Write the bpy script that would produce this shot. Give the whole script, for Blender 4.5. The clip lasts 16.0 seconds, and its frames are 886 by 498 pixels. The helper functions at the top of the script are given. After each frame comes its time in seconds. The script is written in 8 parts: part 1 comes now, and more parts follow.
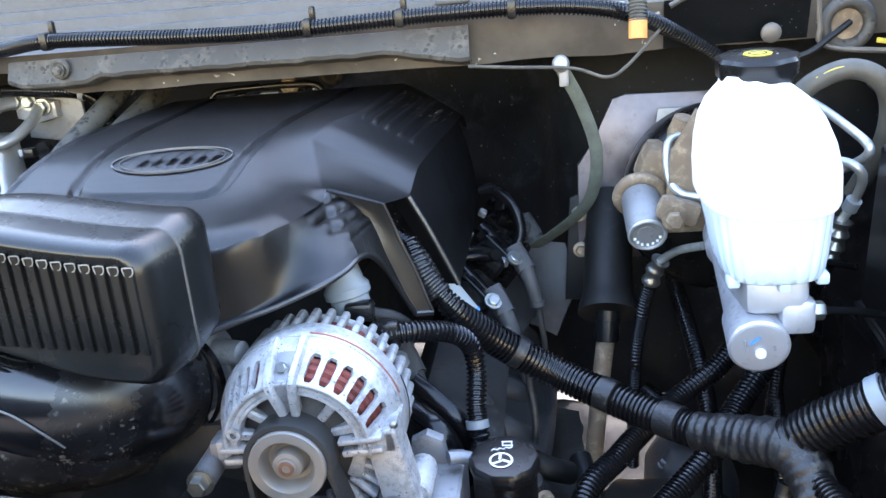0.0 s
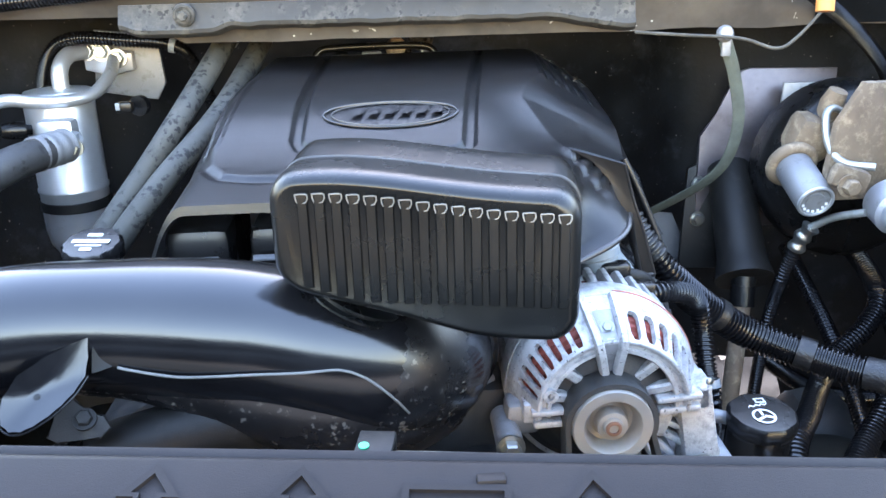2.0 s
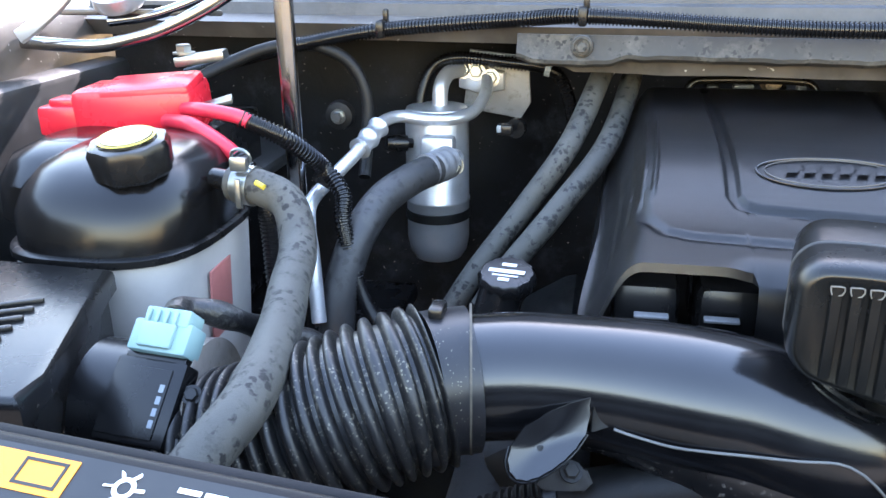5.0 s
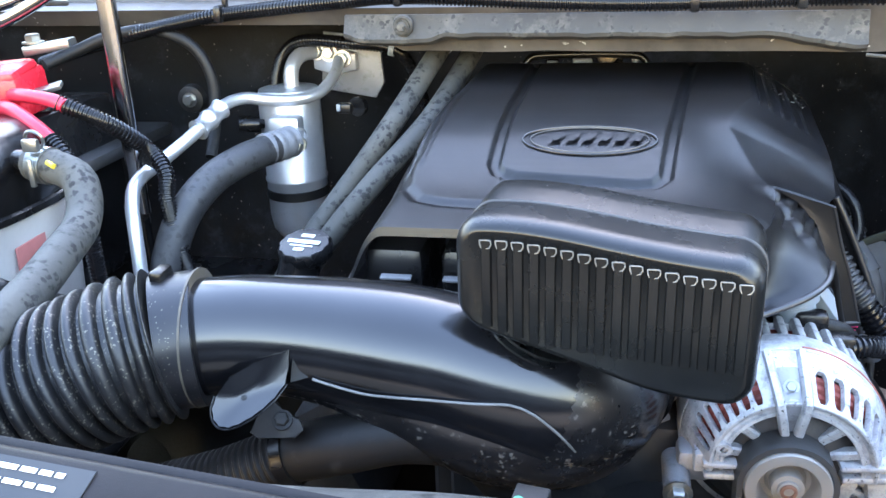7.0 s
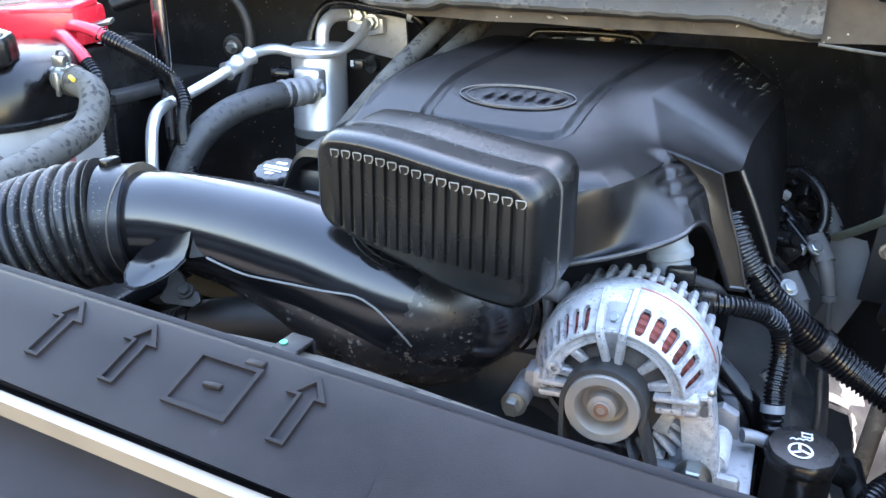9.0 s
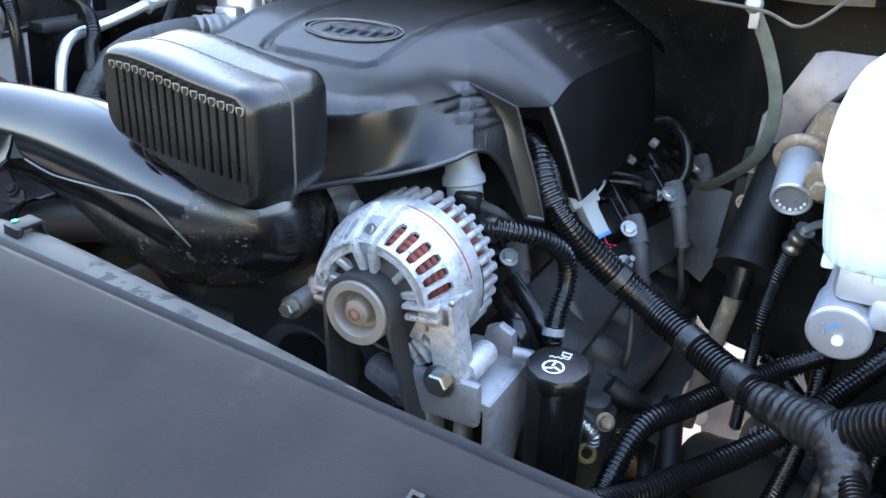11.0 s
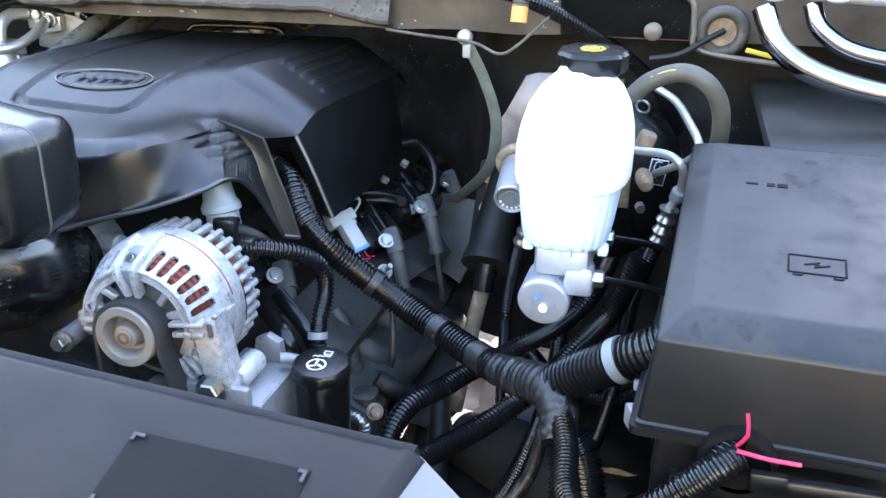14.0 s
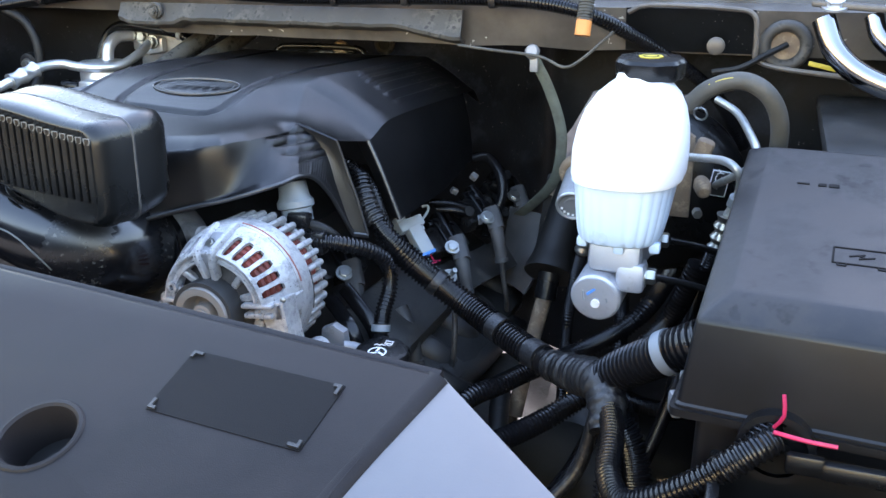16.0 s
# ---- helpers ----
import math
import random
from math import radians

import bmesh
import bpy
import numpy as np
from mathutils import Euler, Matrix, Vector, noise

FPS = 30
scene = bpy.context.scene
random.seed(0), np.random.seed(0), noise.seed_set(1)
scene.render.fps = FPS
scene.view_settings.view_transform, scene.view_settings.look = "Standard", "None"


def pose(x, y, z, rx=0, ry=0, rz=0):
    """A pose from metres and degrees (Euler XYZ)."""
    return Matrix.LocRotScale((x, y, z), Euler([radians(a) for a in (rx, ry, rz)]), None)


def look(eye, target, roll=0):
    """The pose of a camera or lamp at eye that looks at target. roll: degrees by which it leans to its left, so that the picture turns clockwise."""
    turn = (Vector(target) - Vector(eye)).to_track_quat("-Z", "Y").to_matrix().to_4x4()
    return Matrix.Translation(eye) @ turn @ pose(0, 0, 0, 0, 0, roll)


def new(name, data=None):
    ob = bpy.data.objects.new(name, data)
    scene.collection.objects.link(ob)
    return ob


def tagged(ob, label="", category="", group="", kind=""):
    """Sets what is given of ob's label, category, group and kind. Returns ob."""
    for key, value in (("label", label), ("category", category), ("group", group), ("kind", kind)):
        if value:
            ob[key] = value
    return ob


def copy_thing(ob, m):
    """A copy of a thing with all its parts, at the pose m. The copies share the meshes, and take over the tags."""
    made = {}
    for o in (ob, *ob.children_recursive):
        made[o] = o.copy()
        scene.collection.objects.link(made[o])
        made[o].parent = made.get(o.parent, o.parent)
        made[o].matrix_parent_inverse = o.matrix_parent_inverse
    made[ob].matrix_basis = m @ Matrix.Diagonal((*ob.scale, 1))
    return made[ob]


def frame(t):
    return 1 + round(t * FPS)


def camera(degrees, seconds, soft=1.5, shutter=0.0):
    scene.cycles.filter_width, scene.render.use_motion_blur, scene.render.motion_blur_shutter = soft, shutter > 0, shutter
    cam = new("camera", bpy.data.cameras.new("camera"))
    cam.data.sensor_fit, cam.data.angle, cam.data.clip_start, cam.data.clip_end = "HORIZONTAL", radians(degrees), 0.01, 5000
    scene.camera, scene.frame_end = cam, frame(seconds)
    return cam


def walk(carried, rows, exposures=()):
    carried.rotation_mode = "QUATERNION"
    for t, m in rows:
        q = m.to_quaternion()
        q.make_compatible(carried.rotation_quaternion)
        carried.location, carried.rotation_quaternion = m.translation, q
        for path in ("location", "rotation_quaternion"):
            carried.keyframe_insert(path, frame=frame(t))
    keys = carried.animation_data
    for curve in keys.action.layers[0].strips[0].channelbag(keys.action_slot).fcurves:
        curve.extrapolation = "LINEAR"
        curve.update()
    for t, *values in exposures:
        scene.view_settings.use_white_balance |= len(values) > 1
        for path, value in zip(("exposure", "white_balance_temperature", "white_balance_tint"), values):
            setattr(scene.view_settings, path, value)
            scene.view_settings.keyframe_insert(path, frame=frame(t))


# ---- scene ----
cam = camera(54.7, 16.0)
PATH = [
    (0, (0.239, -0.617, 0.393), (-0.024, 1.266, -0.227), -5.5),
    (0.5, (0.164, -0.621, 0.362), (-0.02, 1.26, -0.292), -4.7),
    (1, (0.034, -0.619, 0.369), (-0.001, 1.274, -0.275), -5.1),
    (1.5, (-0.079, -0.615, 0.376), (-0.024, 1.275, -0.277), -3.9),
    (2, (-0.171, -0.615, 0.386), (-0.071, 1.265, -0.287), -1.7),
    (2.5, (-0.241, -0.605, 0.386), (-0.195, 1.278, -0.287), -1.1),
    (3, (-0.31, -0.588, 0.4), (-0.353, 1.286, -0.298), -1.4),
    (3.5, (-0.375, -0.577, 0.41), (-0.519, 1.298, -0.271), 0.0),
    (3.7, (-0.404, -0.576, 0.417), (-0.578, 1.296, -0.268), 0.4),
    (5.8, (-0.351, -0.625, 0.457), (-0.764, 1.203, -0.242), -1.6),
    (6, (-0.332, -0.621, 0.454), (-0.718, 1.212, -0.248), -1.9),
    (6.5, (-0.242, -0.615, 0.45), (-0.591, 1.22, -0.264), -2.6),
    (7, (-0.149, -0.615, 0.446), (-0.531, 1.208, -0.283), -2.3),
    (7.5, (-0.019, -0.601, 0.432), (-0.509, 1.191, -0.308), -1.8),
    (8, (0.027, -0.609, 0.421), (-0.549, 1.163, -0.306), -1.0),
    (8.2, (0.039, -0.626, 0.421), (-0.557, 1.144, -0.294), -0.6),
    (10.3, (0.302, -0.689, 0.406), (-0.532, 0.947, -0.386), 1.7),
    (10.5, (0.334, -0.671, 0.408), (-0.505, 0.959, -0.392), 1.7),
    (11, (0.41, -0.626, 0.399), (-0.415, 1.009, -0.405), 1.9),
    (11.5, (0.461, -0.6, 0.391), (-0.329, 1.055, -0.409), 1.8),
    (12, (0.5, -0.582, 0.388), (-0.236, 1.097, -0.41), 1.5),
    (12.5, (0.528, -0.582, 0.385), (-0.139, 1.125, -0.416), 1.3),
    (13, (0.543, -0.602, 0.386), (-0.063, 1.134, -0.402), 1.6),
    (13.5, (0.55, -0.632, 0.387), (0.026, 1.143, -0.372), 1.5),
    (14, (0.519, -0.71, 0.413), (0.076, 1.107, -0.296), 0.7),
    (14.5, (0.481, -0.812, 0.435), (0.086, 1.049, -0.184), 1.0),
    (15, (0.475, -0.845, 0.409), (0.117, 1.034, -0.173), 1.8),
    (15.5, (0.503, -0.816, 0.351), (0.088, 1.039, -0.271), 1.7),
    (16, (0.566, -0.76, 0.376), (-0.077, 1.031, -0.239), 0.4),
]
walk(cam, [(t, look(eye, target, roll)) for t, eye, target, roll in PATH],
     exposures=[(0, 3.39, 6050, 27), (1, 3.47, 6050, 27), (1.5, 3.37, 6050, 27), (2, 3.72, 6050, 27), (3, 3.77, 6050, 27), (3.5, 3.82, 6050, 27), (6, 2.94, 6050, 27), (7, 3.62, 6050, 27), (8, 3.62, 6050, 27), (10.5, 3.25, 6050, 25), (12.5, 3.62, 6050, 27), (14.5, 3.40, 6050, 27), (15.5, 2.97, 6050, 27), (16, 2.95, 6050, 27)])

# ---- light ----
world = bpy.data.worlds.new("sky")
scene.world = world
world.use_nodes = True
wn = world.node_tree.nodes
sky = wn.new("ShaderNodeTexSky")
sky.sky_type = "NISHITA"
sky.sun_disc = False
sky.sun_elevation = radians(33)
sky.sun_rotation = radians(3)
sky.dust_density = 0.6
sky.air_density = 2.4
sky.ozone_density = 2.0
world.node_tree.links.new(sky.outputs[0], wn["Background"].inputs[0])
wn["Background"].inputs[1].default_value = 0.15
sun_lamp = bpy.data.lights.new("sun", "SUN")
sun_lamp.energy, sun_lamp.angle, sun_lamp.color = 2.0, radians(0.5), (1.0, 0.95, 0.88)
sun = new("sun", sun_lamp)
sun.matrix_world = look((0.05, 1.0, 0.65), (0, 0, 0))

# ---- helpers for shapes ----
ORIGIN = {}


def finish(bm, angle=38):
    bm.normal_update()
    for f in bm.faces:
        f.smooth = True
    lim = radians(angle)
    for e in bm.edges:
        if len(e.link_faces) == 2 and e.calc_face_angle(0) > lim:
            e.smooth = False


def mesh_from(name, bm, material, origin):
    bmesh.ops.recalc_face_normals(bm, faces=bm.faces[:])
    finish(bm)
    bmesh.ops.translate(bm, verts=bm.verts[:], vec=-Vector(origin))
    me = bpy.data.meshes.new(name)
    bm.to_mesh(me)
    bm.free()
    me.materials.append(material)
    return me


def root(name, at, label, category, group="", kind=""):
    ob = new(name)
    ob.empty_display_size = 0.02
    ob.location = at
    ORIGIN[ob] = Vector(at)
    return tagged(ob, label, category, group, kind)


def part(name, bm, material, parent, label=""):
    o = ORIGIN[parent]
    ob = new(name, mesh_from(name, bm, material, o))
    ob.parent = parent
    ORIGIN[ob] = o
    return tagged(ob, label)


def thing(name, bm, material, label="", category="", group="", kind=""):
    lo = Vector([min(v.co[k] for v in bm.verts) for k in range(3)])
    hi = Vector([max(v.co[k] for v in bm.verts) for k in range(3)])
    o = Vector(((lo.x + hi.x) / 2, (lo.y + hi.y) / 2, lo.z))
    ob = new(name, mesh_from(name, bm, material, o))
    ob.location = o
    ORIGIN[ob] = o
    return tagged(ob, label, category, group, kind)


def merge(*bms):
    out = bms[0]
    for b in bms[1:]:
        me = bpy.data.meshes.new("tmp")
        b.to_mesh(me)
        b.free()
        out.from_mesh(me)
        bpy.data.meshes.remove(me)
    return out


def box(c, s, bevel=0.002, rot=(0, 0, 0), seg=2):
    bm = bmesh.new()
    bmesh.ops.create_cube(bm, size=1)
    bmesh.ops.scale(bm, verts=bm.verts[:], vec=s)
    if bevel > 0:
        bmesh.ops.bevel(bm, geom=bm.edges[:], offset=min(bevel, min(s) * 0.45), segments=seg, profile=0.5, affect="EDGES")
    m = pose(*c, *rot)
    bmesh.ops.transform(bm, matrix=m, verts=bm.verts[:])
    return bm


def frame_axis(direction):
    z = Vector(direction).normalized()
    a = Vector((1, 0, 0)) if abs(z.x) < 0.9 else Vector((0, 1, 0))
    x = (a - z * a.dot(z)).normalized()
    return x, z.cross(x), z


def lathe(profile, at, direction=(0, 0, 1), seg=40, cap=True, wave=0.0, waves=0):
    """Profile of (radius, height) turned about an axis."""
    x, y, z = frame_axis(direction)
    at = Vector(at)
    bm = bmesh.new()
    rings = []
    for r, h in profile:
        ring = []
        for k in range(seg):
            a = 2 * math.pi * k / seg
            rr = r * (1 + wave * math.cos(a * waves))
            ring.append(bm.verts.new(at + z * h + (x * math.cos(a) + y * math.sin(a)) * rr))
        rings.append(ring)
    for a, b in zip(rings[:-1], rings[1:]):
        for k in range(seg):
            bm.faces.new((a[k], a[(k + 1) % seg], b[(k + 1) % seg], b[k]))
    if cap:
        for ring in (rings[0], rings[-1]):
            bm.faces.new(ring)
    return bm


def spline(points, step):
    pts = [Vector(p) for p in points]
    pts = [pts[0] * 2 - pts[1]] + pts + [pts[-1] * 2 - pts[-2]]
    out = []
    for i in range(1, len(pts) - 2):
        p0, p1, p2, p3 = pts[i - 1 : i + 3]
        n = max(2, int((p2 - p1).length / step))
        for k in range(n):
            t = k / n
            out.append(0.5 * (2 * p1 + (p2 - p0) * t + (2 * p0 - 5 * p1 + 4 * p2 - p3) * t * t + (3 * p1 - p0 - 3 * p2 + p3) * t ** 3))
    out.append(pts[-2])
    return out


def sweep(points, radius, sides=14, step=0.006, ribs=0.0, pitch=0.005, flat=None, cap=True):
    """A hose along a line; ribs: depth of its corrugation, with that pitch; flat: (width, thickness) for a strap."""
    if ribs:
        step = pitch / 4
    line = spline(points, step)
    bm = bmesh.new()
    x = None
    rings = []
    s = 0.0
    total = sum((b - a).length for a, b in zip(line[:-1], line[1:]))
    for i, p in enumerate(line):
        t = (line[min(i + 1, len(line) - 1)] - line[max(i - 1, 0)]).normalized()
        if x is None:
            x = frame_axis(t)[0]
        x = (x - t * x.dot(t)).normalized()
        y = t.cross(x)
        if i:
            s += (p - line[i - 1]).length
        r = radius(s / total) if callable(radius) else radius
        if ribs:
            r += ribs * (1 if (i % 4) in (1, 2) else -1)
        ring = []
        for k in range(sides):
            a = 2 * math.pi * k / sides
            if flat:
                u, v = math.cos(a), math.sin(a)
                ring.append(bm.verts.new(p + x * (math.copysign(abs(u) ** 0.4, u) * flat[0] / 2) + y * (v * flat[1] / 2)))
            else:
                ring.append(bm.verts.new(p + (x * math.cos(a) + y * math.sin(a)) * r))
        rings.append(ring)
    for a, b in zip(rings[:-1], rings[1:]):
        for k in range(sides):
            bm.faces.new((a[k], a[(k + 1) % sides], b[(k + 1) % sides], b[k]))
    if cap:
        bm.faces.new(rings[0])
        bm.faces.new(rings[-1])
    return bm


def loft(rings, cap=True):
    bm = bmesh.new()
    rows = [[bm.verts.new(p) for p in ring] for ring in rings]
    n = len(rows[0])
    for a, b in zip(rows[:-1], rows[1:]):
        for k in range(n):
            bm.faces.new((a[k], a[(k + 1) % n], b[(k + 1) % n], b[k]))
    if cap:
        bm.faces.new(rows[0])
        bm.faces.new(rows[-1])
    return bm


def super_ring(cx, cy, z, hx, hy, power=3.0, n=48, turn=0.0):
    out = []
    for k in range(n):
        a = 2 * math.pi * k / n
        u, v = math.cos(a), math.sin(a)
        px = math.copysign(abs(u) ** (2 / power), u) * hx
        py = math.copysign(abs(v) ** (2 / power), v) * hy
        c, s = math.cos(turn), math.sin(turn)
        out.append(Vector((cx + px * c - py * s, cy + px * s + py * c, z)))
    return out


def prism(outline, m, thick, bevel=0.0, seg=2):
    """An outline in x, y raised by thick in z and moved by the matrix m."""
    bm = bmesh.new()
    lower = [bm.verts.new((x, y, 0)) for x, y in outline]
    upper = [bm.verts.new((x, y, thick)) for x, y in outline]
    n = len(outline)
    for k in range(n):
        bm.faces.new((lower[k], lower[(k + 1) % n], upper[(k + 1) % n], upper[k]))
    bm.faces.new(lower)
    top = bm.faces.new(upper)
    if bevel:
        bmesh.ops.bevel(bm, geom=list(top.edges), offset=bevel, segments=seg, profile=0.5, affect="EDGES")
    bmesh.ops.transform(bm, matrix=m, verts=bm.verts[:])
    return bm


def hexbolt(at, direction, r=0.008, h=0.007, washer=True):
    b = lathe([(r * 0.98, 0), (r, h * 0.2), (r, h * 0.85), (r * 0.85, h)], at, direction, 6)
    if washer:
        b = merge(b, lathe([(r * 1.4, -0.001), (r * 1.4, 0.0015)], at, direction, 20))
    return b


def torus(at, direction, R, r, seg=40, sides=10, squash=1.0):
    x, y, z = frame_axis(direction)
    rings = []
    for k in range(seg):
        a = 2 * math.pi * k / seg
        c = x * math.cos(a) + y * math.sin(a)
        rings.append([Vector(at) + c * (R + r * math.cos(2 * math.pi * j / sides)) + z * r * squash * math.sin(2 * math.pi * j / sides) for j in range(sides)])
    rings.append(rings[0])
    bm = loft(rings, cap=False)
    bmesh.ops.remove_doubles(bm, verts=bm.verts[:], dist=1e-6)
    return bm


def lettering(name, text, m, size, material, parent, depth=0.0004):
    cu = bpy.data.curves.new(name, "FONT")
    cu.body, cu.size, cu.extrude, cu.align_x, cu.align_y = text, size, depth, "CENTER", "CENTER"
    tmp = bpy.data.objects.new("tmp", cu)
    me = bpy.data.meshes.new_from_object(tmp)
    bpy.data.objects.remove(tmp)
    bm = bmesh.new()
    bm.from_mesh(me)
    bmesh.ops.transform(bm, matrix=m, verts=bm.verts[:])
    return part(name, bm, material, parent)


def sm(a, b, x):
    t = min(1, max(0, (x - a) / (b - a)))
    return t * t * (3 - 2 * t)


# ---- materials ----
def make(name, color, rough, metal=0.0, dust=None, dust_amount=0.0, dust_scale=25.0, spots=None, spot_scale=120.0, spot_size=0.35,
         bump=0.1, grain=900.0, vary=0.25, coat=0.0, spec=0.5, gloss_vary=0.15):
    mt = bpy.data.materials.new(name)
    mt.use_nodes = True
    nt = mt.node_tree
    n, l = nt.nodes, nt.links
    b = n["Principled BSDF"]
    tc = n.new("ShaderNodeTexCoord").outputs["Object"]

    def tex(scale, detail=5.0, rough_=0.6):
        t = n.new("ShaderNodeTexNoise")
        t.inputs["Scale"].default_value, t.inputs["Detail"].default_value, t.inputs["Roughness"].default_value = scale, detail, rough_
        l.new(tc, t.inputs["Vector"])
        return t.outputs["Fac"]

    def ramp(src, lo, hi, a=0.0, c=1.0):
        r = n.new("ShaderNodeMapRange")
        for k, v in zip(("From Min", "From Max", "To Min", "To Max"), (lo, hi, a, c)):
            r.inputs[k].default_value = v
        l.new(src, r.inputs["Value"])
        return r.outputs["Result"]

    def mix(fac, a, c):
        m = n.new("ShaderNodeMix")
        m.data_type = "RGBA"
        l.new(fac, m.inputs["Factor"])
        for sock, v in ((m.inputs["A"], a), (m.inputs["B"], c)):
            if isinstance(v, tuple):
                sock.default_value = (*v, 1)
            else:
                l.new(v, sock)
        return m.outputs["Result"]

    big, fine = tex(14.0), tex(grain, 3.0)
    dark = tuple(c * (1 - vary) for c in color)
    light = tuple(min(1, c * (1 + vary)) for c in color)
    col = mix(ramp(big, 0.35, 0.65), dark, light)
    rg = ramp(big, 0.3, 0.7, max(0.02, rough - gloss_vary * rough), min(1.0, rough + gloss_vary * rough))
    if dust:
        f = ramp(tex(dust_scale, 9.0, 0.72), 0.62 - dust_amount, 0.82 - dust_amount * 0.6)
        col = mix(f, col, dust)
        m = n.new("ShaderNodeMix")
        l.new(f, m.inputs["Factor"])
        l.new(rg, m.inputs["A"])
        m.inputs["B"].default_value = 0.85
        rg = m.outputs["Result"]
    if spots:
        v = n.new("ShaderNodeTexVoronoi")
        v.inputs["Scale"].default_value = spot_scale
        wob = n.new("ShaderNodeTexNoise")
        wob.inputs["Scale"].default_value = spot_scale * 1.6
        l.new(tc, wob.inputs["Vector"])
        ma = n.new("ShaderNodeVectorMath")
        ma.operation = "MULTIPLY_ADD"
        l.new(wob.outputs["Color"], ma.inputs[0])
        ma.inputs[1].default_value = (1.1 / spot_scale,) * 3
        l.new(tc, ma.inputs[2])
        l.new(ma.outputs[0], v.inputs["Vector"])
        f = ramp(v.outputs["Distance"], spot_size, spot_size * 0.7)
        g = n.new("ShaderNodeMath")
        g.operation = "MULTIPLY"
        l.new(f, g.inputs[0])
        l.new(ramp(tex(spot_scale * 0.25), 0.48, 0.54), g.inputs[1])
        col = mix(g.outputs[0], col, spots)
    l.new(col, b.inputs["Base Color"])
    l.new(rg, b.inputs["Roughness"])
    b.inputs["Metallic"].default_value = metal
    b.inputs["Specular IOR Level"].default_value = spec
    b.inputs["Coat Weight"].default_value = coat
    if bump:
        bp = n.new("ShaderNodeBump")
        bp.inputs["Strength"].default_value = bump
        bp.inputs["Distance"].default_value = 0.001
        l.new(fine, bp.inputs["Height"])
        l.new(bp.outputs[0], b.inputs["Normal"])
    return mt


DUST = (0.17, 0.15, 0.125)
COVER = make("cover_plastic", (0.012, 0.0118, 0.013), 0.33, spec=0.8, dust=DUST, dust_amount=-0.1, bump=0.07, gloss_vary=0.06, grain=1400)
# Darker, rougher copy of the cover plastic; stands in for a dark reflection.
SIDE = make("shaded_cover_plastic", (0.0075, 0.0075, 0.0085), 0.55, spec=0.2, dust=DUST, dust_amount=-0.1, bump=0.12, grain=1400)
RIBBED = make("satin_plastic", (0.0055, 0.006, 0.0065), 0.27, spec=0.45, dust=DUST, dust_amount=-0.06, dust_scale=90, bump=0.1)
DUCT = make("duct_plastic", (0.006, 0.006, 0.007), 0.17, spec=0.75, dust=DUST, dust_amount=-0.1, bump=0.03)
DUCT_DUSTY = make("dusty_duct", (0.009, 0.009, 0.01), 0.28, spec=0.7, dust=(0.2, 0.19, 0.17), dust_amount=0.02, dust_scale=150, spots=(0.1, 0.095, 0.085), spot_scale=130, spot_size=0.3, bump=0.08)
BELLOWS = make("bellows_rubber", (0.011, 0.011, 0.0115), 0.38, spec=0.5, dust=(0.07, 0.063, 0.05), dust_amount=0.04, dust_scale=70, spots=(0.125, 0.113, 0.088), spot_scale=330, spot_size=0.36, bump=0.15)
CUFF_RUBBER = make("cuff_rubber", (0.011, 0.011, 0.013), 0.36, spec=0.5, dust=(0.08, 0.073, 0.06), dust_amount=-0.02, dust_scale=60, spots=(0.13, 0.12, 0.095), spot_scale=300, spot_size=0.2, bump=0.1)
LOOM = make("loom_plastic", (0.006, 0.006, 0.007), 0.22, dust=DUST, dust_amount=-0.03, dust_scale=80, bump=0.1)
TAPE = make("loom_tape", (0.011, 0.011, 0.012), 0.36, dust=(0.12, 0.115, 0.105), dust_amount=0.08, dust_scale=75, bump=1.0, grain=220)
HOSE = make("dusty_hose", (0.056, 0.055, 0.049), 0.65, dust=(0.026, 0.026, 0.024), dust_amount=0.1, dust_scale=60, spots=(0.007, 0.007, 0.007), spot_scale=120, spot_size=0.5, bump=0.3)
HOSE_DARK = make("rubber_hose", (0.03, 0.03, 0.031), 0.5, dust=(0.075, 0.072, 0.064), dust_amount=0.08, dust_scale=40, spots=(0.008, 0.008, 0.008), spot_scale=100, spot_size=0.46, bump=0.3)
RUBBER = make("black_rubber", (0.008, 0.008, 0.008), 0.5, spec=0.3, dust=(0.045, 0.043, 0.04), dust_amount=0.06, dust_scale=40, bump=0.25)
PLASTIC = make("black_plastic", (0.0065, 0.0065, 0.007), 0.27, spec=0.4, dust=DUST, dust_amount=-0.06, dust_scale=60, bump=0.12)
CAST = make("cast_aluminium", (0.46, 0.465, 0.475), 0.46, metal=0.4, dust=(0.16, 0.16, 0.165), dust_amount=0.15, dust_scale=70, spots=(0.1, 0.1, 0.1), spot_scale=210, spot_size=0.22, bump=0.7, grain=420, vary=0.22)
CAST_DULL = make("dull_aluminium", (0.25, 0.255, 0.27), 0.5, metal=0.45, dust=(0.15, 0.14, 0.135), dust_amount=0.08, dust_scale=60, bump=0.5, grain=450, vary=0.15)
BRIGHT = make("bright_aluminium", (0.56, 0.58, 0.61), 0.33, metal=0.75, dust=(0.4, 0.39, 0.36), dust_amount=0.03, dust_scale=60, bump=0.15, vary=0.08)
ZINC = make("zinc_plate", (0.32, 0.33, 0.32), 0.3, metal=0.9, dust=(0.3, 0.27, 0.22), dust_amount=0.04, bump=0.15)
CHROME = make("polished_steel", (0.3, 0.3, 0.31), 0.14, metal=1.0, bump=0.0, vary=0.04)
STEEL = make("pulley_steel", (0.27, 0.255, 0.235), 0.5, metal=0.4, dust=(0.3, 0.26, 0.21), dust_amount=0.1, bump=0.2, vary=0.1)
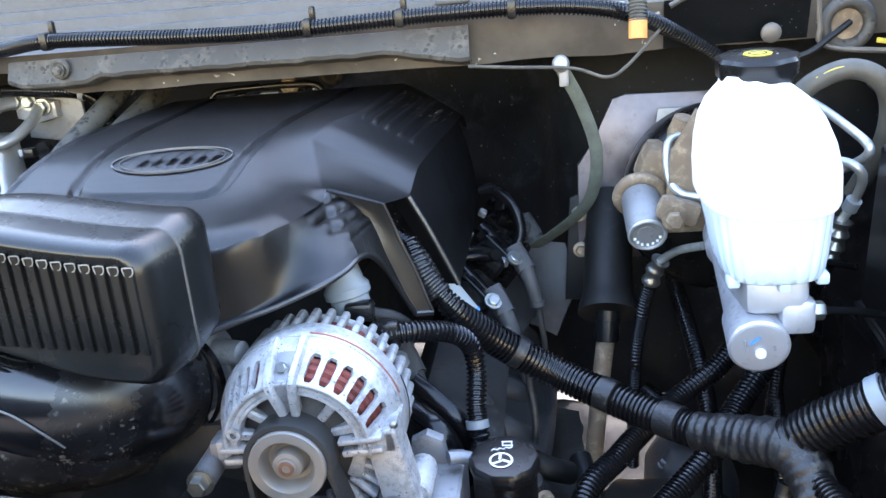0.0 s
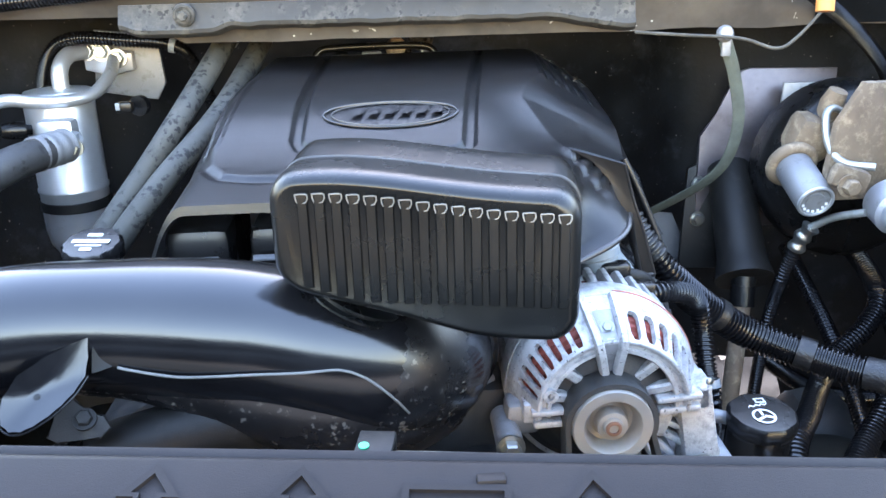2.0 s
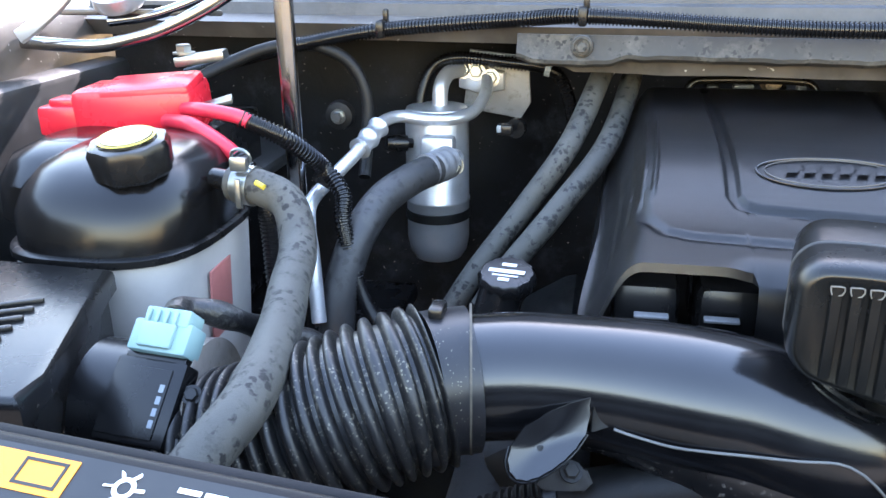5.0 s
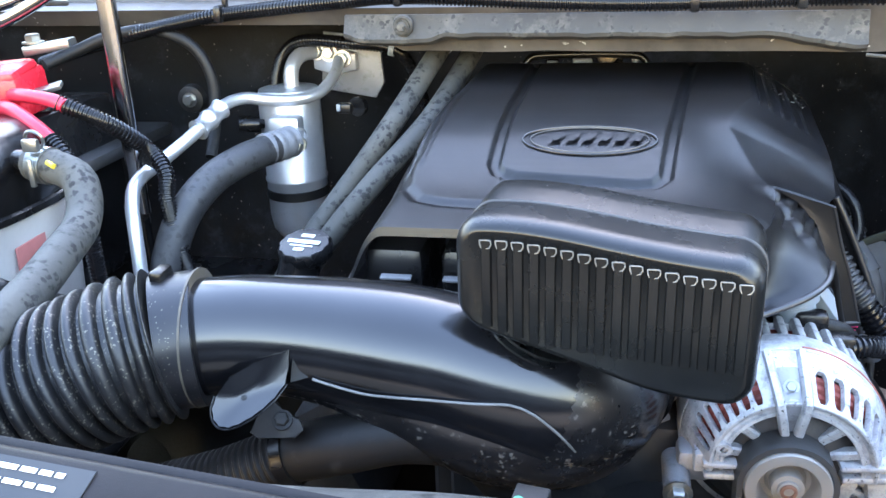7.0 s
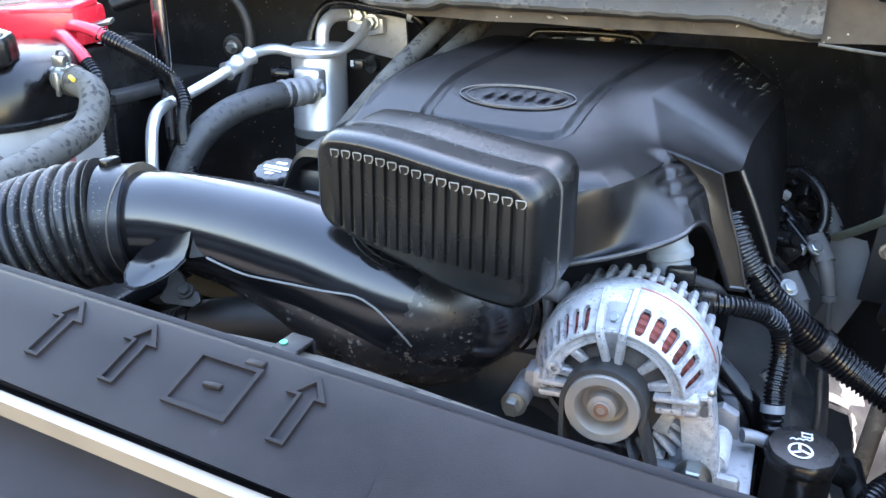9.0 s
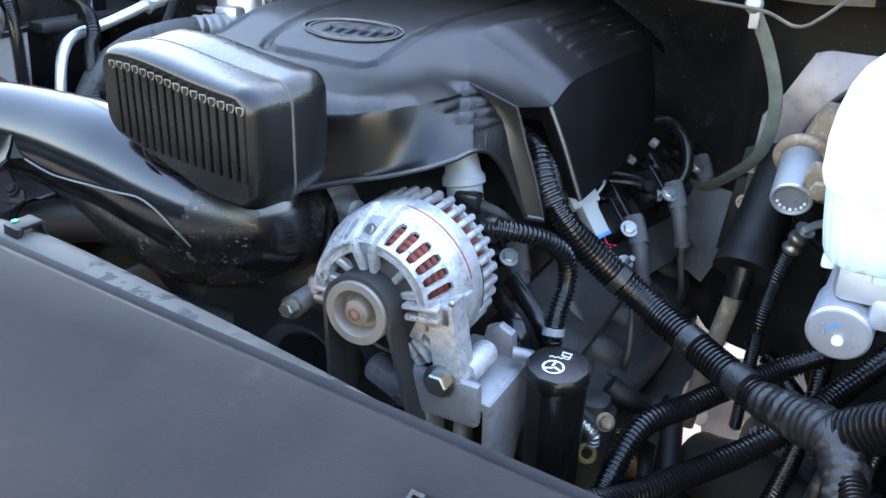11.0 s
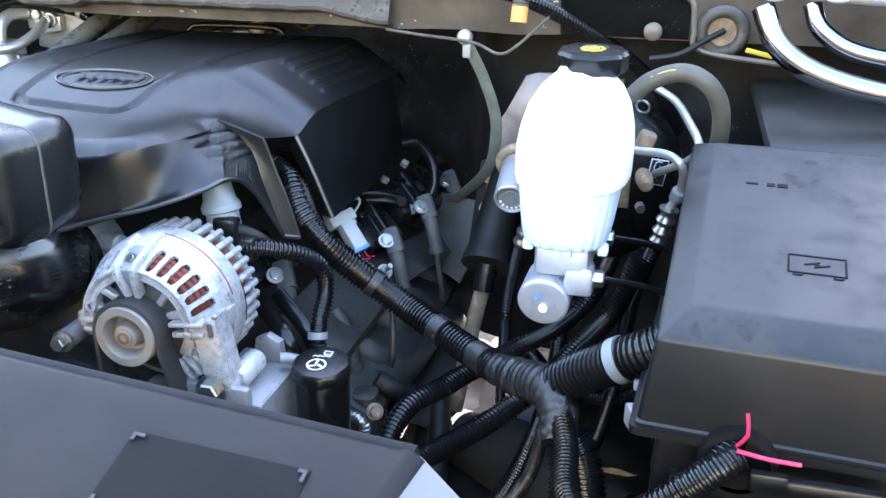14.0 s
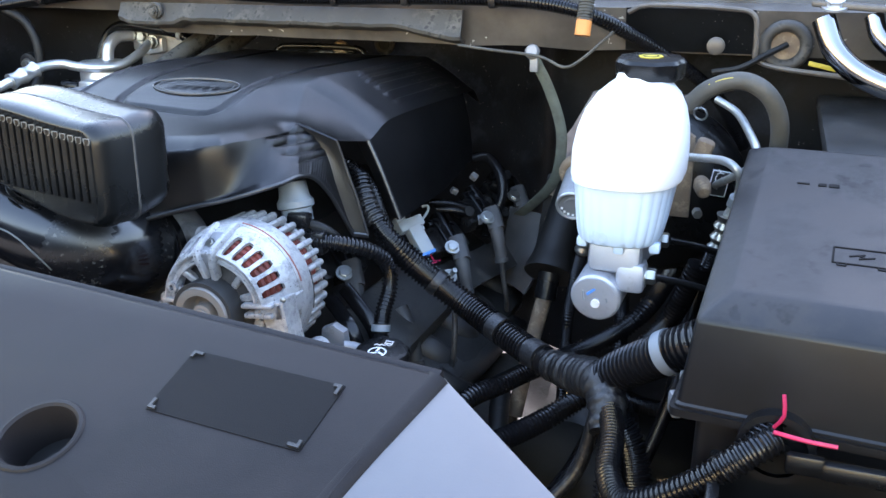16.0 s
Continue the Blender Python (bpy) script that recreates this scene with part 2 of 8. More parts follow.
BELT = make("belt_rubber", (0.03, 0.03, 0.03), 0.6, bump=0.25, vary=0.2)
COPPER = make("copper_winding", (0.16, 0.03, 0.02), 0.5, metal=0.3, bump=0.8, grain=260, vary=0.6)
WHITE_TANK = make("white_tank", (0.86, 0.87, 0.88), 0.35, bump=0.03, vary=0.03)
BLUE_TANK = make("fluid_tank", (0.5, 0.6, 0.72), 0.3, bump=0.03, vary=0.05)
MILKY = make("milky_tank", (0.42, 0.41, 0.4), 0.4, bump=0.05, vary=0.08)
PINKISH = make("coolant_stain", (0.36, 0.13, 0.12), 0.4, bump=0.05, vary=0.2)
RED = make("red_plastic", (0.62, 0.02, 0.035), 0.28, bump=0.05, vary=0.08)
RED_WIRE = make("red_insulation", (0.55, 0.025, 0.05), 0.35, bump=0.1)
PINK_WIRE = make("pink_insulation", (0.6, 0.03, 0.1), 0.4, bump=0.0)
BLUE_WIRE = make("blue_insulation", (0.08, 0.28, 0.75), 0.4, bump=0.0)
YELLOW = make("yellow_print", (0.5, 0.4, 0.04), 0.45, bump=0.0, vary=0.05)
ORANGE = make("orange_label", (0.8, 0.3, 0.02), 0.45, bump=0.0, vary=0.05)
WHITE = make("white_print", (0.75, 0.76, 0.78), 0.45, bump=0.0, vary=0.05)
TEAL = make("pale_connector", (0.2, 0.32, 0.33), 0.4, bump=0.05, vary=0.05)
GREY_CONN = make("grey_connector", (0.2, 0.225, 0.25), 0.4, bump=0.05, vary=0.08)
PAINT = make("pewter_paint", (0.105, 0.094, 0.084), 0.45, metal=0.35, dust=(0.14, 0.125, 0.1), dust_amount=0.1, dust_scale=30, spots=(0.55, 0.54, 0.52), spot_scale=55, spot_size=0.12, bump=0.15)
BODY_DARK = make("dusty_steel", (0.024, 0.024, 0.024), 0.5, metal=0.1, dust=(0.07, 0.066, 0.06), dust_amount=0.08, dust_scale=30, bump=0.2)
LIP = make("dusty_cowl_lip", (0.042, 0.04, 0.037), 0.6, dust=(0.125, 0.117, 0.102), dust_amount=0.12, dust_scale=30, spots=(0.022, 0.022, 0.021), spot_scale=120, spot_size=0.4, bump=0.3)
MAT_BLACK = make("sound_mat", (0.006, 0.0075, 0.0095), 0.5, spec=0.25, dust=(0.042, 0.049, 0.06), dust_amount=0.08, dust_scale=9, spots=(0.2, 0.195, 0.18), spot_scale=95, spot_size=0.1, bump=0.5, grain=120, vary=0.4)
PANEL = make("panel_plastic", (0.0145, 0.013, 0.0138), 0.48, spec=0.13, dust=(0.045, 0.042, 0.043), dust_amount=0.0, dust_scale=20, bump=0.2, grain=1500)
PANEL_DARK = make("panel_patch", (0.008, 0.0075, 0.008), 0.6, spec=0.1, bump=0.2, grain=1500)
# Side wing is the dark panel plastic; sky sheen is put into this colour.
WING_SHEEN = make("wing_sky_sheen", (0.108, 0.105, 0.11), 0.35, metal=0.4, bump=0.05, vary=0.05)
# Cream of the front faces is light on dark plastic, put into the colour.
CREAM = make("front_lit_cream", (0.28, 0.24, 0.195), 0.4, metal=0.2, bump=0.05, vary=0.08)
# Lighter copy for the lid's upward faces: dust film plus painted sky light.
FUSE_TOP = make("dusty_sheen_plastic", (0.0125, 0.012, 0.013), 0.44, spec=0.4, dust=(0.036, 0.034, 0.0335), dust_amount=0.13, dust_scale=14, spots=(0.01, 0.0095, 0.01), spot_scale=42, spot_size=0.42, bump=0.15, grain=1200, vary=0.3)
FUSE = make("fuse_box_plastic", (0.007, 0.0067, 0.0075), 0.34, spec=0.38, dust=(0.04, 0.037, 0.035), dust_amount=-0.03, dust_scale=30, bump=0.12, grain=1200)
COWL_TRIM = make("weathered_trim", (0.055, 0.056, 0.06), 0.5, dust=(0.095, 0.094, 0.094), dust_amount=0.14, dust_scale=35, bump=0.25)
RUST = make("rusty_bracket", (0.17, 0.125, 0.085), 0.7, dust=(0.4, 0.32, 0.22), dust_amount=0.12, dust_scale=60, bump=0.5)
BOOST = make("booster_steel", (0.14, 0.13, 0.15), 0.38, metal=0.7, dust=(0.1, 0.09, 0.08), dust_amount=0.1, dust_scale=25, bump=0.1)
BRAID = make("braided_strap", (0.1, 0.115, 0.1), 0.65, metal=0.2, dust=(0.075, 0.078, 0.068), dust_amount=0.15, bump=0.9, grain=420)
RAW = make("heat_shield", (0.2, 0.19, 0.185), 0.42, metal=0.8, dust=(0.25, 0.22, 0.18), dust_amount=0.1, bump=0.2)
ENGINE = make("engine_iron", (0.032, 0.032, 0.033), 0.5, metal=0.2, dust=(0.1, 0.092, 0.078), dust_amount=0.1, dust_scale=25, bump=0.4)
HEAD = make("dusty_head_casting", (0.026, 0.026, 0.026), 0.55, metal=0.3, dust=(0.07, 0.067, 0.06), dust_amount=0.12, dust_scale=40, spots=(0.02, 0.02, 0.02), spot_scale=90, bump=0.5)
FLAP = make("dusty_flap", (0.045, 0.041, 0.036), 0.65, dust=(0.1, 0.09, 0.075), dust_amount=0.12, dust_scale=20, bump=0.4, grain=150)
BRASS = make("orange_tip", (0.65, 0.25, 0.06), 0.5, bump=0.1)
SAND = make("sand_ground", (0.1, 0.08, 0.06), 0.9, dust=(0.14, 0.115, 0.09), dust_amount=0.12, dust_scale=9, bump=1.0, grain=60)
HOOD_IN = make("hood_underside", (0.042, 0.041, 0.04), 0.6, dust=(0.055, 0.052, 0.049), dust_amount=0.1, bump=0.2)
LINE = make("steel_line", (0.45, 0.47, 0.47), 0.35, metal=0.7, dust=(0.3, 0.29, 0.26), dust_amount=0.08, bump=0.1)
LINER = make("liner_rubber", (0.012, 0.0115, 0.0095), 0.75, spec=0.25, dust=(0.04, 0.036, 0.028), dust_amount=0.02, dust_scale=22, bump=0.5, grain=200)
GLOSS = make("glossy_black", (0.0045, 0.0045, 0.005), 0.2, spec=0.4, bump=0.05, vary=0.2)
BEIGE = make("dusty_beige_steel", (0.065, 0.062, 0.054), 0.55, spec=0.3, dust=(0.14, 0.13, 0.108), dust_amount=0.1, dust_scale=30, spots=(0.022, 0.022, 0.02), spot_scale=60, spot_size=0.4, bump=0.3)
PALE = make("pale_plug", (0.4, 0.44, 0.46), 0.4, bump=0.05, vary=0.08)
BOOT = make("grey_boot_rubber", (0.055, 0.056, 0.058), 0.6, dust=(0.11, 0.105, 0.095), dust_amount=0.06, dust_scale=60, bump=0.2)
SHINY = make("thin_aluminium", (0.5, 0.5, 0.52), 0.3, metal=0.95, bump=0.2, grain=120, vary=0.15)
MC_AL = make("machined_aluminium", (0.44, 0.455, 0.5), 0.38, metal=0.55, dust=(0.2, 0.2, 0.2), dust_amount=0.06, dust_scale=60, bump=0.3, vary=0.1)
SEAM = make("dusty_seam", (0.045, 0.045, 0.046), 0.5, bump=0.2)
EDGE = make("pale_edge", (0.15, 0.147, 0.14), 0.5, bump=0.2)
WHITE_DIM = make("pale_bracket", (0.3, 0.3, 0.33), 0.45, bump=0.05)

# ---- setting ----
SLOPE = Matrix(((0.9960, 0.0873, 0.0, 0.0), (-0.0837, 0.9315, -0.355, -0.321), (-0.0318, 0.353, 0.935, 0.1796), (0, 0, 0, 1)))


def ground_sheet():
    bm = bmesh.new()
    n = 60
    rows = []
    for i in range(n + 1):
        row = []
        for j in range(n + 1):
            a, b = (i / n * 2 - 1), (j / n * 2 - 1)
            x, y = math.copysign(abs(a) ** 4, a) * 300, math.copysign(abs(b) ** 4, b) * 300
            near = max(0, 1 - math.hypot(x, y) / 40)
            row.append(bm.verts.new((x, y, -0.78 + near * 0.02 * noise.noise((x * 2, y * 2, 0)))))
        rows.append(row)
    for i in range(n):
        for j in range(n):
            bm.faces.new((rows[i][j], rows[i + 1][j], rows[i + 1][j + 1], rows[i][j + 1]))
    return bm


thing("ground", ground_sheet(), SAND, "pale sandy gravel ground under the truck", "ground", kind="structure")

# firewall with a deep recess in the middle
def firewall_sheet():
    pts = [(-1.15, 0.62), (-0.62, 0.74), (-0.42, 0.83), (0.02, 0.83), (0.2, 0.74), (0.3, 0.64), (0.62, 0.6), (1.1, 0.56)]
    front, back = [], []
    line = spline([(x, y, 0) for x, y in pts], 0.02)
    zs = [-0.24, -0.1, 0.05, 0.18, 0.26, 0.349]
    bm = bmesh.new()
    rows = []
    for p in line:
        deep = sm(0.4, 0.44, p.x) + 1 - sm(-0.12, -0.08, p.x)
        rows.append([bm.verts.new((p.x, p.y - 0.06 * max(0, -z) / 0.24 + 0.006 * noise.noise((p.x * 9, z * 9, 1)), z - (0.12 * deep if z < -0.2 else 0))) for z in zs])
    for a, b in zip(rows[:-1], rows[1:]):
        for k in range(len(zs) - 1):
            bm.faces.new((a[k], b[k], b[k + 1], a[k + 1]))
    bmesh.ops.solidify(bm, geom=bm.faces[:], thickness=-0.02)
    return bm


wall = thing("firewall", firewall_sheet(), MAT_BLACK, "black dusty sound-deadening mat on the firewall", "firewall", kind="structure")

# cowl: front wall, lip, top trim
def strip(profile, x0, x1, bend=0.0, n=30, wob=0.0):
    """A profile of (y, z) drawn out along x, following the slight turn of the truck."""
    rings = []
    for i in range(n + 1):
        x = x0 + (x1 - x0) * i / n
        dy = -0.06 * x + bend * (x + 0.17) ** 2
        w = wob * noise.noise((x * 7, 0, 3))
        rings.append([Vector((x, y + dy, z + w)) for y, z in profile])
    return loft(rings)


def cowl_wall():
    """The cowl's front wall, its lower edge higher beside the battery."""
    rings = []
    for i in range(61):
        x = -1.2 + 2.4 * i / 60
        dy = -0.06 * x + 0.02 * (x + 0.17) ** 2
        t = min(1, max(0, (-0.44 - x) / 0.08))
        up = 0.036 * t * t * (3 - 2 * t) + 0.003 * noise.noise((x * 11, 2, 5))
        rings.append([Vector((x, y + dy, z + (up if z < 0.3 else 0))) for y, z in ((0.535, 0.27), (0.518, 0.33), (0.54, 0.338), (0.84, 0.36), (0.85, 0.345), (0.56, 0.326), (0.549, 0.272))])
    return loft(rings)


thing("cowl_panel", cowl_wall(), PAINT, "pewter-painted cowl wall, dusty and speckled", "cowl", kind="structure")
def lip_sheet():
    """A bent sheet under the cowl with an uneven lower edge, deeper at its mounting tab."""
    rings = []
    for i in range(121):
        x = -0.515 + 0.657 * i / 120
        dy = -0.06 * x
        low = 0.29 + 0.0025 * noise.noise((x * 14, 0, 3)) + 0.0015 * noise.noise((x * 50, 1, 3)) - 0.008 * (1 - sm(-0.4, -0.37, x)) + 0.008 * (1 - sm(-0.515, -0.49, x))
        low -= 0.015 * sm(0.02, 0.14, x)
        w = 0.003 * noise.noise((x * 9, 4, 3))
        mid = low + 0.009
        rings.append([Vector((x, y + dy + w, z)) for y, z in ((0.524, low - 0.003), (0.505, low), (0.499, low + 0.004), (0.4975, mid), (0.502, mid + 0.008), (0.509, 0.322), (0.514, 0.322), (0.507, mid + 0.007), (0.502, mid), (0.5035, low + 0.006), (0.526, low + 0.001))])
    return loft(rings)


lip = thing("cowl_lip", lip_sheet(), LIP, "dusty grey bent sheet-metal lip under the cowl", "cowl lip", kind="structure")
part("bolt_collar", torus((-0.43, 0.524, 0.309), (0, 1, 0), 0.0105, 0.004, 28, 8), LIP, lip)
part("bolt", hexbolt((-0.43, 0.519, 0.308), (0, -1, 0), 0.0065, 0.006), LIP, lip)
for k, (y, z, h, m) in enumerate(((0.57, 0.35, 0.01, COWL_TRIM), (0.615, 0.362, 0.018, COWL_TRIM), (0.67, 0.378, 0.02, COWL_TRIM), (0.74, 0.398, 0.03, COWL_TRIM))):
    thing("cowl_trim", strip([(y - 0.024, z - 0.012), (y - 0.02, z + h * 0.5), (y + 0.015, z + h * 0.6), (y + 0.03, z + h * 0.3), (y + 0.03, z - 0.012)], -1.2, 0.8 + 0.04 * k, 0.03, wob=0.002), m,
          "weathered pale grey plastic cowl trim strip", "trim", group="cowl trim strips", kind="structure")
for x in (0.12, 0.3, 0.42, 0.53):
    part("clip", box((x, 0.546 - 0.06 * x, 0.352), (0.045, 0.012, 0.008), 0.003), COWL_TRIM, lip)

# windscreen side behind the cowl and the hood held open above
thing("windscreen", strip([(0.83, 0.38), (1.33, 1.16), (1.32, 1.17), (0.82, 0.39)], -0.85, 0.85, 0.05), make("dark_glass", (0.03, 0.035, 0.04), 0.08, bump=0.0),
      "dark sloping windscreen glass behind the cowl", "windscreen", kind="structure")


def hood_sheet():
    """The unseen hood, leant back against the windscreen to block sun and darken reflections."""
    rings = []
    for i in range(41):
        x = -0.98 + 1.88 * i / 40
        d = -0.05 * abs((x + 0.04) / 0.94) ** 4
        lower = [(0.735, 0.435), (0.94, 0.76), (1.15, 1.09), (1.36, 1.41)]
        upper = [(1.395, 1.395), (1.185, 1.07), (0.975, 0.74), (0.77, 0.425)]
        rings.append([Vector((x, y - 0.06 * x + d, z + d)) for y, z in lower + upper])
    return loft(rings)


hood = thing("hood", hood_sheet(), HOOD_IN, "raised truck hood with a dull pewter underside", "hood", kind="structure")

# inner fenders
thing("fender_right", box((0.98, 0.1, 0.0), (0.06, 1.1, 0.9), 0.01), BODY_DARK, "dark dusty inner fender beside the fuse box", "fender", kind="structure")
thing("fender_left", box((-1.16, 0.1, 0.02), (0.06, 1.1, 0.5), 0.01), BODY_DARK, "dark dusty inner fender beside the battery", "fender", kind="structure")
thing("fender_ledge", box((0.86, 0.42, 0.19), (0.42, 0.3, 0.02), 0.006, (6, 0, 0)), BODY_DARK, "dark dusty fender ledge below the hood hinge", "fender", kind="structure")
thing("fender_ledge_left", box((-1.02, 0.5, 0.14), (0.34, 0.28, 0.02), 0.006), BODY_DARK, "dark dusty fender ledge behind the battery", "fender", kind="structure")

# radiator cover
cover_panel = root("radiator_cover", (0, -0.38, 0.12), "dark charcoal plastic radiator cover with moulded arrows", "radiator cover", kind="structure")


def corner_arc(cx, cy, r, a0, a1, n=8):
    return [(cx + r * math.cos(radians(a0 + (a1 - a0) * k / n)), cy + r * math.sin(radians(a0 + (a1 - a0) * k / n))) for k in range(n + 1)]


plate = [(-1.0, 0.0), (0.4235, 0.0), (0.404, -0.088), (0.401, -0.12)] + corner_arc(0.355, -0.128, 0.046, 0, -80) + [(0.2, -0.172), (0.03, -0.142), (0.0, -0.135), (-0.02, -0.122), (-0.03, -0.1), (-0.034, -0.085)] + corner_arc(-0.048, -0.086, 0.014, 0, 90, 4) + [(-1.0, -0.072)]
top_plate = part("top_plate", prism(plate, SLOPE @ pose(0, 0, -0.012), 0.012, 0.005, 3), PANEL, cover_panel)
part("edge_fold", sweep([SLOPE @ Vector((x - 0.003, y, -0.0092)) for x, y in [(0.423, -0.002), (0.4135, -0.044), (0.404, -0.088), (0.401, -0.12)] + corner_arc(0.355, -0.128, 0.046, 0, -80, 6) + [(0.28, -0.172), (0.2, -0.1725)]], 0.0095, 20, 0.006), PANEL, cover_panel, "rounded edge of the cover")


def cut(ob, bm):
    """Takes the shape bm out of the part ob."""
    me = bpy.data.meshes.new("cutter")
    bmesh.ops.recalc_face_normals(bm, faces=bm.faces[:])
    bmesh.ops.translate(bm, verts=bm.verts[:], vec=-ORIGIN[ob])
    bm.to_mesh(me)
    bm.free()
    tool = new("cutter", me)
    tool.parent = ob.parent
    mod = ob.modifiers.new("cut", "BOOLEAN")
    mod.operation, mod.object, mod.solver = "DIFFERENCE", tool, "EXACT"
    dg = bpy.context.evaluated_depsgraph_get()
    result = bpy.data.meshes.new_from_object(ob.evaluated_get(dg))
    ob.modifiers.clear()
    ob.data = result
    bpy.data.objects.remove(tool)


UP = SLOPE.to_3x3() @ Vector((0, 0, 1))
cut(top_plate, lathe([(0.0215, -0.05), (0.0215, 0.05)], SLOPE @ Vector((0.228, -0.1115, 0)), UP, 40))
part("recess_floor", prism([(-1.0, -0.06), (-0.02, -0.06), (-0.002, -0.15), (-1.0, -0.15)], SLOPE @ pose(0, 0, -0.03), 0.005), PANEL, cover_panel)
part("recess_wall", prism([(-1.0, -0.078), (-0.046, -0.078), (-0.032, -0.09), (-0.02, -0.125), (-0.025, -0.128), (-0.038, -0.094), (-0.05, -0.084), (-1.0, -0.084)], SLOPE @ pose(0, 0, -0.028), 0.024, 0.002), CREAM, cover_panel, "cream front-facing step in the cover")
part("front_face", prism([(-1.0, -0.148), (0.0, -0.15), (0.03, -0.146), (0.2, -0.174), (0.36, -0.176), (0.4, -0.2), (0.4, -0.3), (-1.0, -0.3)], SLOPE @ pose(0, 0, -0.024), 0.008, 0.003), CREAM, cover_panel, "cream front face below the cover, light put into its colour")
part("front_fold", prism([(0.06, -0.138), (0.2, -0.165), (0.36, -0.166), (0.4, -0.185), (0.402, -0.3), (0.06, -0.3)], SLOPE @ pose(0, 0, -0.0125), 0.0085, 0.002), CREAM, cover_panel, "cream fold in front of the cover, light put into its colour")
wing = SLOPE @ pose(0.405, 0, -0.003, 0, 1.5, 0)
part("side_wing", prism([(0.0188, 0.0), (0.1405, -0.0797), (0.1405, -0.3), (-0.03, -0.3), (-0.03, -0.178), (-0.008, -0.155), (0.0, -0.11)], wing @ pose(0, 0, -0.012), 0.012, 0.002), WING_SHEEN, cover_panel, "sloping side of the cover, sky sheen in its colour")
part("side_step", prism([(0.1425, -0.081), (0.173, -0.084), (0.173, -0.3), (0.1425, -0.3)], wing @ pose(0, 0, -0.02), 0.008, 0.002), WING_SHEEN, cover_panel)
part("back_edge", prism([(-1.0, 0.0), (0.42, 0.0), (0.42, 0.006), (-1.0, 0.006)], SLOPE @ pose(0, 0, -0.06), 0.055, 0.001), PANEL, cover_panel)
label_patch = part("label_patch", prism([(0.274, -0.029), (0.376, -0.0265), (0.375, -0.0745), (0.275, -0.0768)], SLOPE @ pose(0, 0, 0.0001), 0.0004), PANEL_DARK, cover_panel, "dark flat patch for a label")
for cx, cy, a in ((0.275, -0.03, 0), (0.375, -0.0275, -90), (0.374, -0.0735, 180), (0.276, -0.0758, 90)):
    part("corner_mark", merge(prism([(0, 0), (0.007, 0), (0.007, -0.002), (0.002, -0.002), (0.002, -0.005), (0, -0.005)], SLOPE @ pose(cx, cy, 0.001, 0, 0, a), 0.001)), ENGINE, label_patch)
part("hole", lathe([(0.021, -0.03), (0.021, 0.0), (0.0225, 0.0014), (0.0245, 0.0012), (0.0255, 0.0002), (0.0213, -0.004), (0.0213, -0.03)], SLOPE @ Vector((0.228, -0.1115, 0)), SLOPE.to_3x3() @ Vector((0, 0, 1)), 40, cap=False), PANEL, cover_panel, "round bolt hole with a worn rim")
part("hole_floor", lathe([(0.0213, 0), (0.0213, 0.003), (0.007, 0.0032), (0.006, 0.009)], SLOPE @ Vector((0.228, -0.1115, -0.031)), SLOPE.to_3x3() @ Vector((0, 0, 1)), 40), make("deep_black", (0.005, 0.005, 0.005), 0.6, bump=0), cover_panel)
part("retainer", lathe([(0.02, 0), (0.02, 0.003), (0.016, 0.004), (0.014, 0.002), (0.008, 0.002), (0.007, 0.005)], SLOPE @ Vector((-0.052, -0.112, -0.025)), SLOPE.to_3x3() @ Vector((0, 0, 1)), 30), PLASTIC, cover_panel, "black push retainer")


def arrow(cx, cy, turn, s=1.0):
    o = [(0, 0.032), (0.016, 0.012), (0.007, 0.012), (0.007, -0.026), (-0.007, -0.026), (-0.007, 0.012), (-0.016, 0.012)]
    i = [(0, 0.026), (0.009, 0.0145), (0.0045, 0.0145), (0.0045, -0.0235), (-0.0045, -0.0235), (-0.0045, 0.0145), (-0.009, 0.0145)]
    bm = bmesh.new()
    m = SLOPE @ pose(cx, cy, 0, 0, 0, turn)
    vo = [[bm.verts.new(m @ Vector((x * s, y * s, h))) for x, y in p] for p, h in ((o, 0.0), (o, 0.0022), (i, 0.0022), (i, 0.0))]
    for a, b in zip(vo[:-1], vo[1:]):
        for k in range(7):
            bm.faces.new((a[k], a[(k + 1) % 7], b[(k + 1) % 7], b[k]))
    return bm


def square_ring(cx, cy, sx, sy, w, turn, h=0.0022):
    m = SLOPE @ pose(cx, cy, 0, 0, 0, turn)
    bm = bmesh.new()
    vo = [[bm.verts.new(m @ Vector((a * (sx - d), b * (sy - d), hh))) for a, b in ((-1, -1), (1, -1), (1, 1), (-1, 1))] for d, hh in ((0, 0), (0, h), (w, h), (w, 0))]
    for a, b in zip(vo[:-1], vo[1:]):
        for k in range(4):
            bm.faces.new((a[k], a[(k + 1) % 4], b[(k + 1) % 4], b[k]))
    return bm


for ax in (-0.097, -0.215, -0.275):
    part("moulded_arrow", arrow(ax, -0.033, 0, 0.8), PANEL, cover_panel)
part("moulded_symbol", merge(square_ring(-0.152, -0.034, 0.022, 0.019, 0.003, 0), box(SLOPE @ Vector((-0.138, -0.012, 0.001)), (0.012, 0.006, 0.003), 0.001), box(SLOPE @ Vector((-0.152, -0.034, 0.001)), (0.012, 0.004, 0.003), 0.001)), PANEL, cover_panel, "moulded engine symbol")
# warning label on the left of the cover
lab = part("warning_label", prism([(-0.86, -0.008), (-0.40, -0.008), (-0.40, -0.06), (-0.86, -0.06)], SLOPE @ pose(0, 0, 0.0004), 0.0006), make("label_black", (0.015, 0.015, 0.015), 0.35, bump=0.0), cover_panel, "black service label with orange and white print")
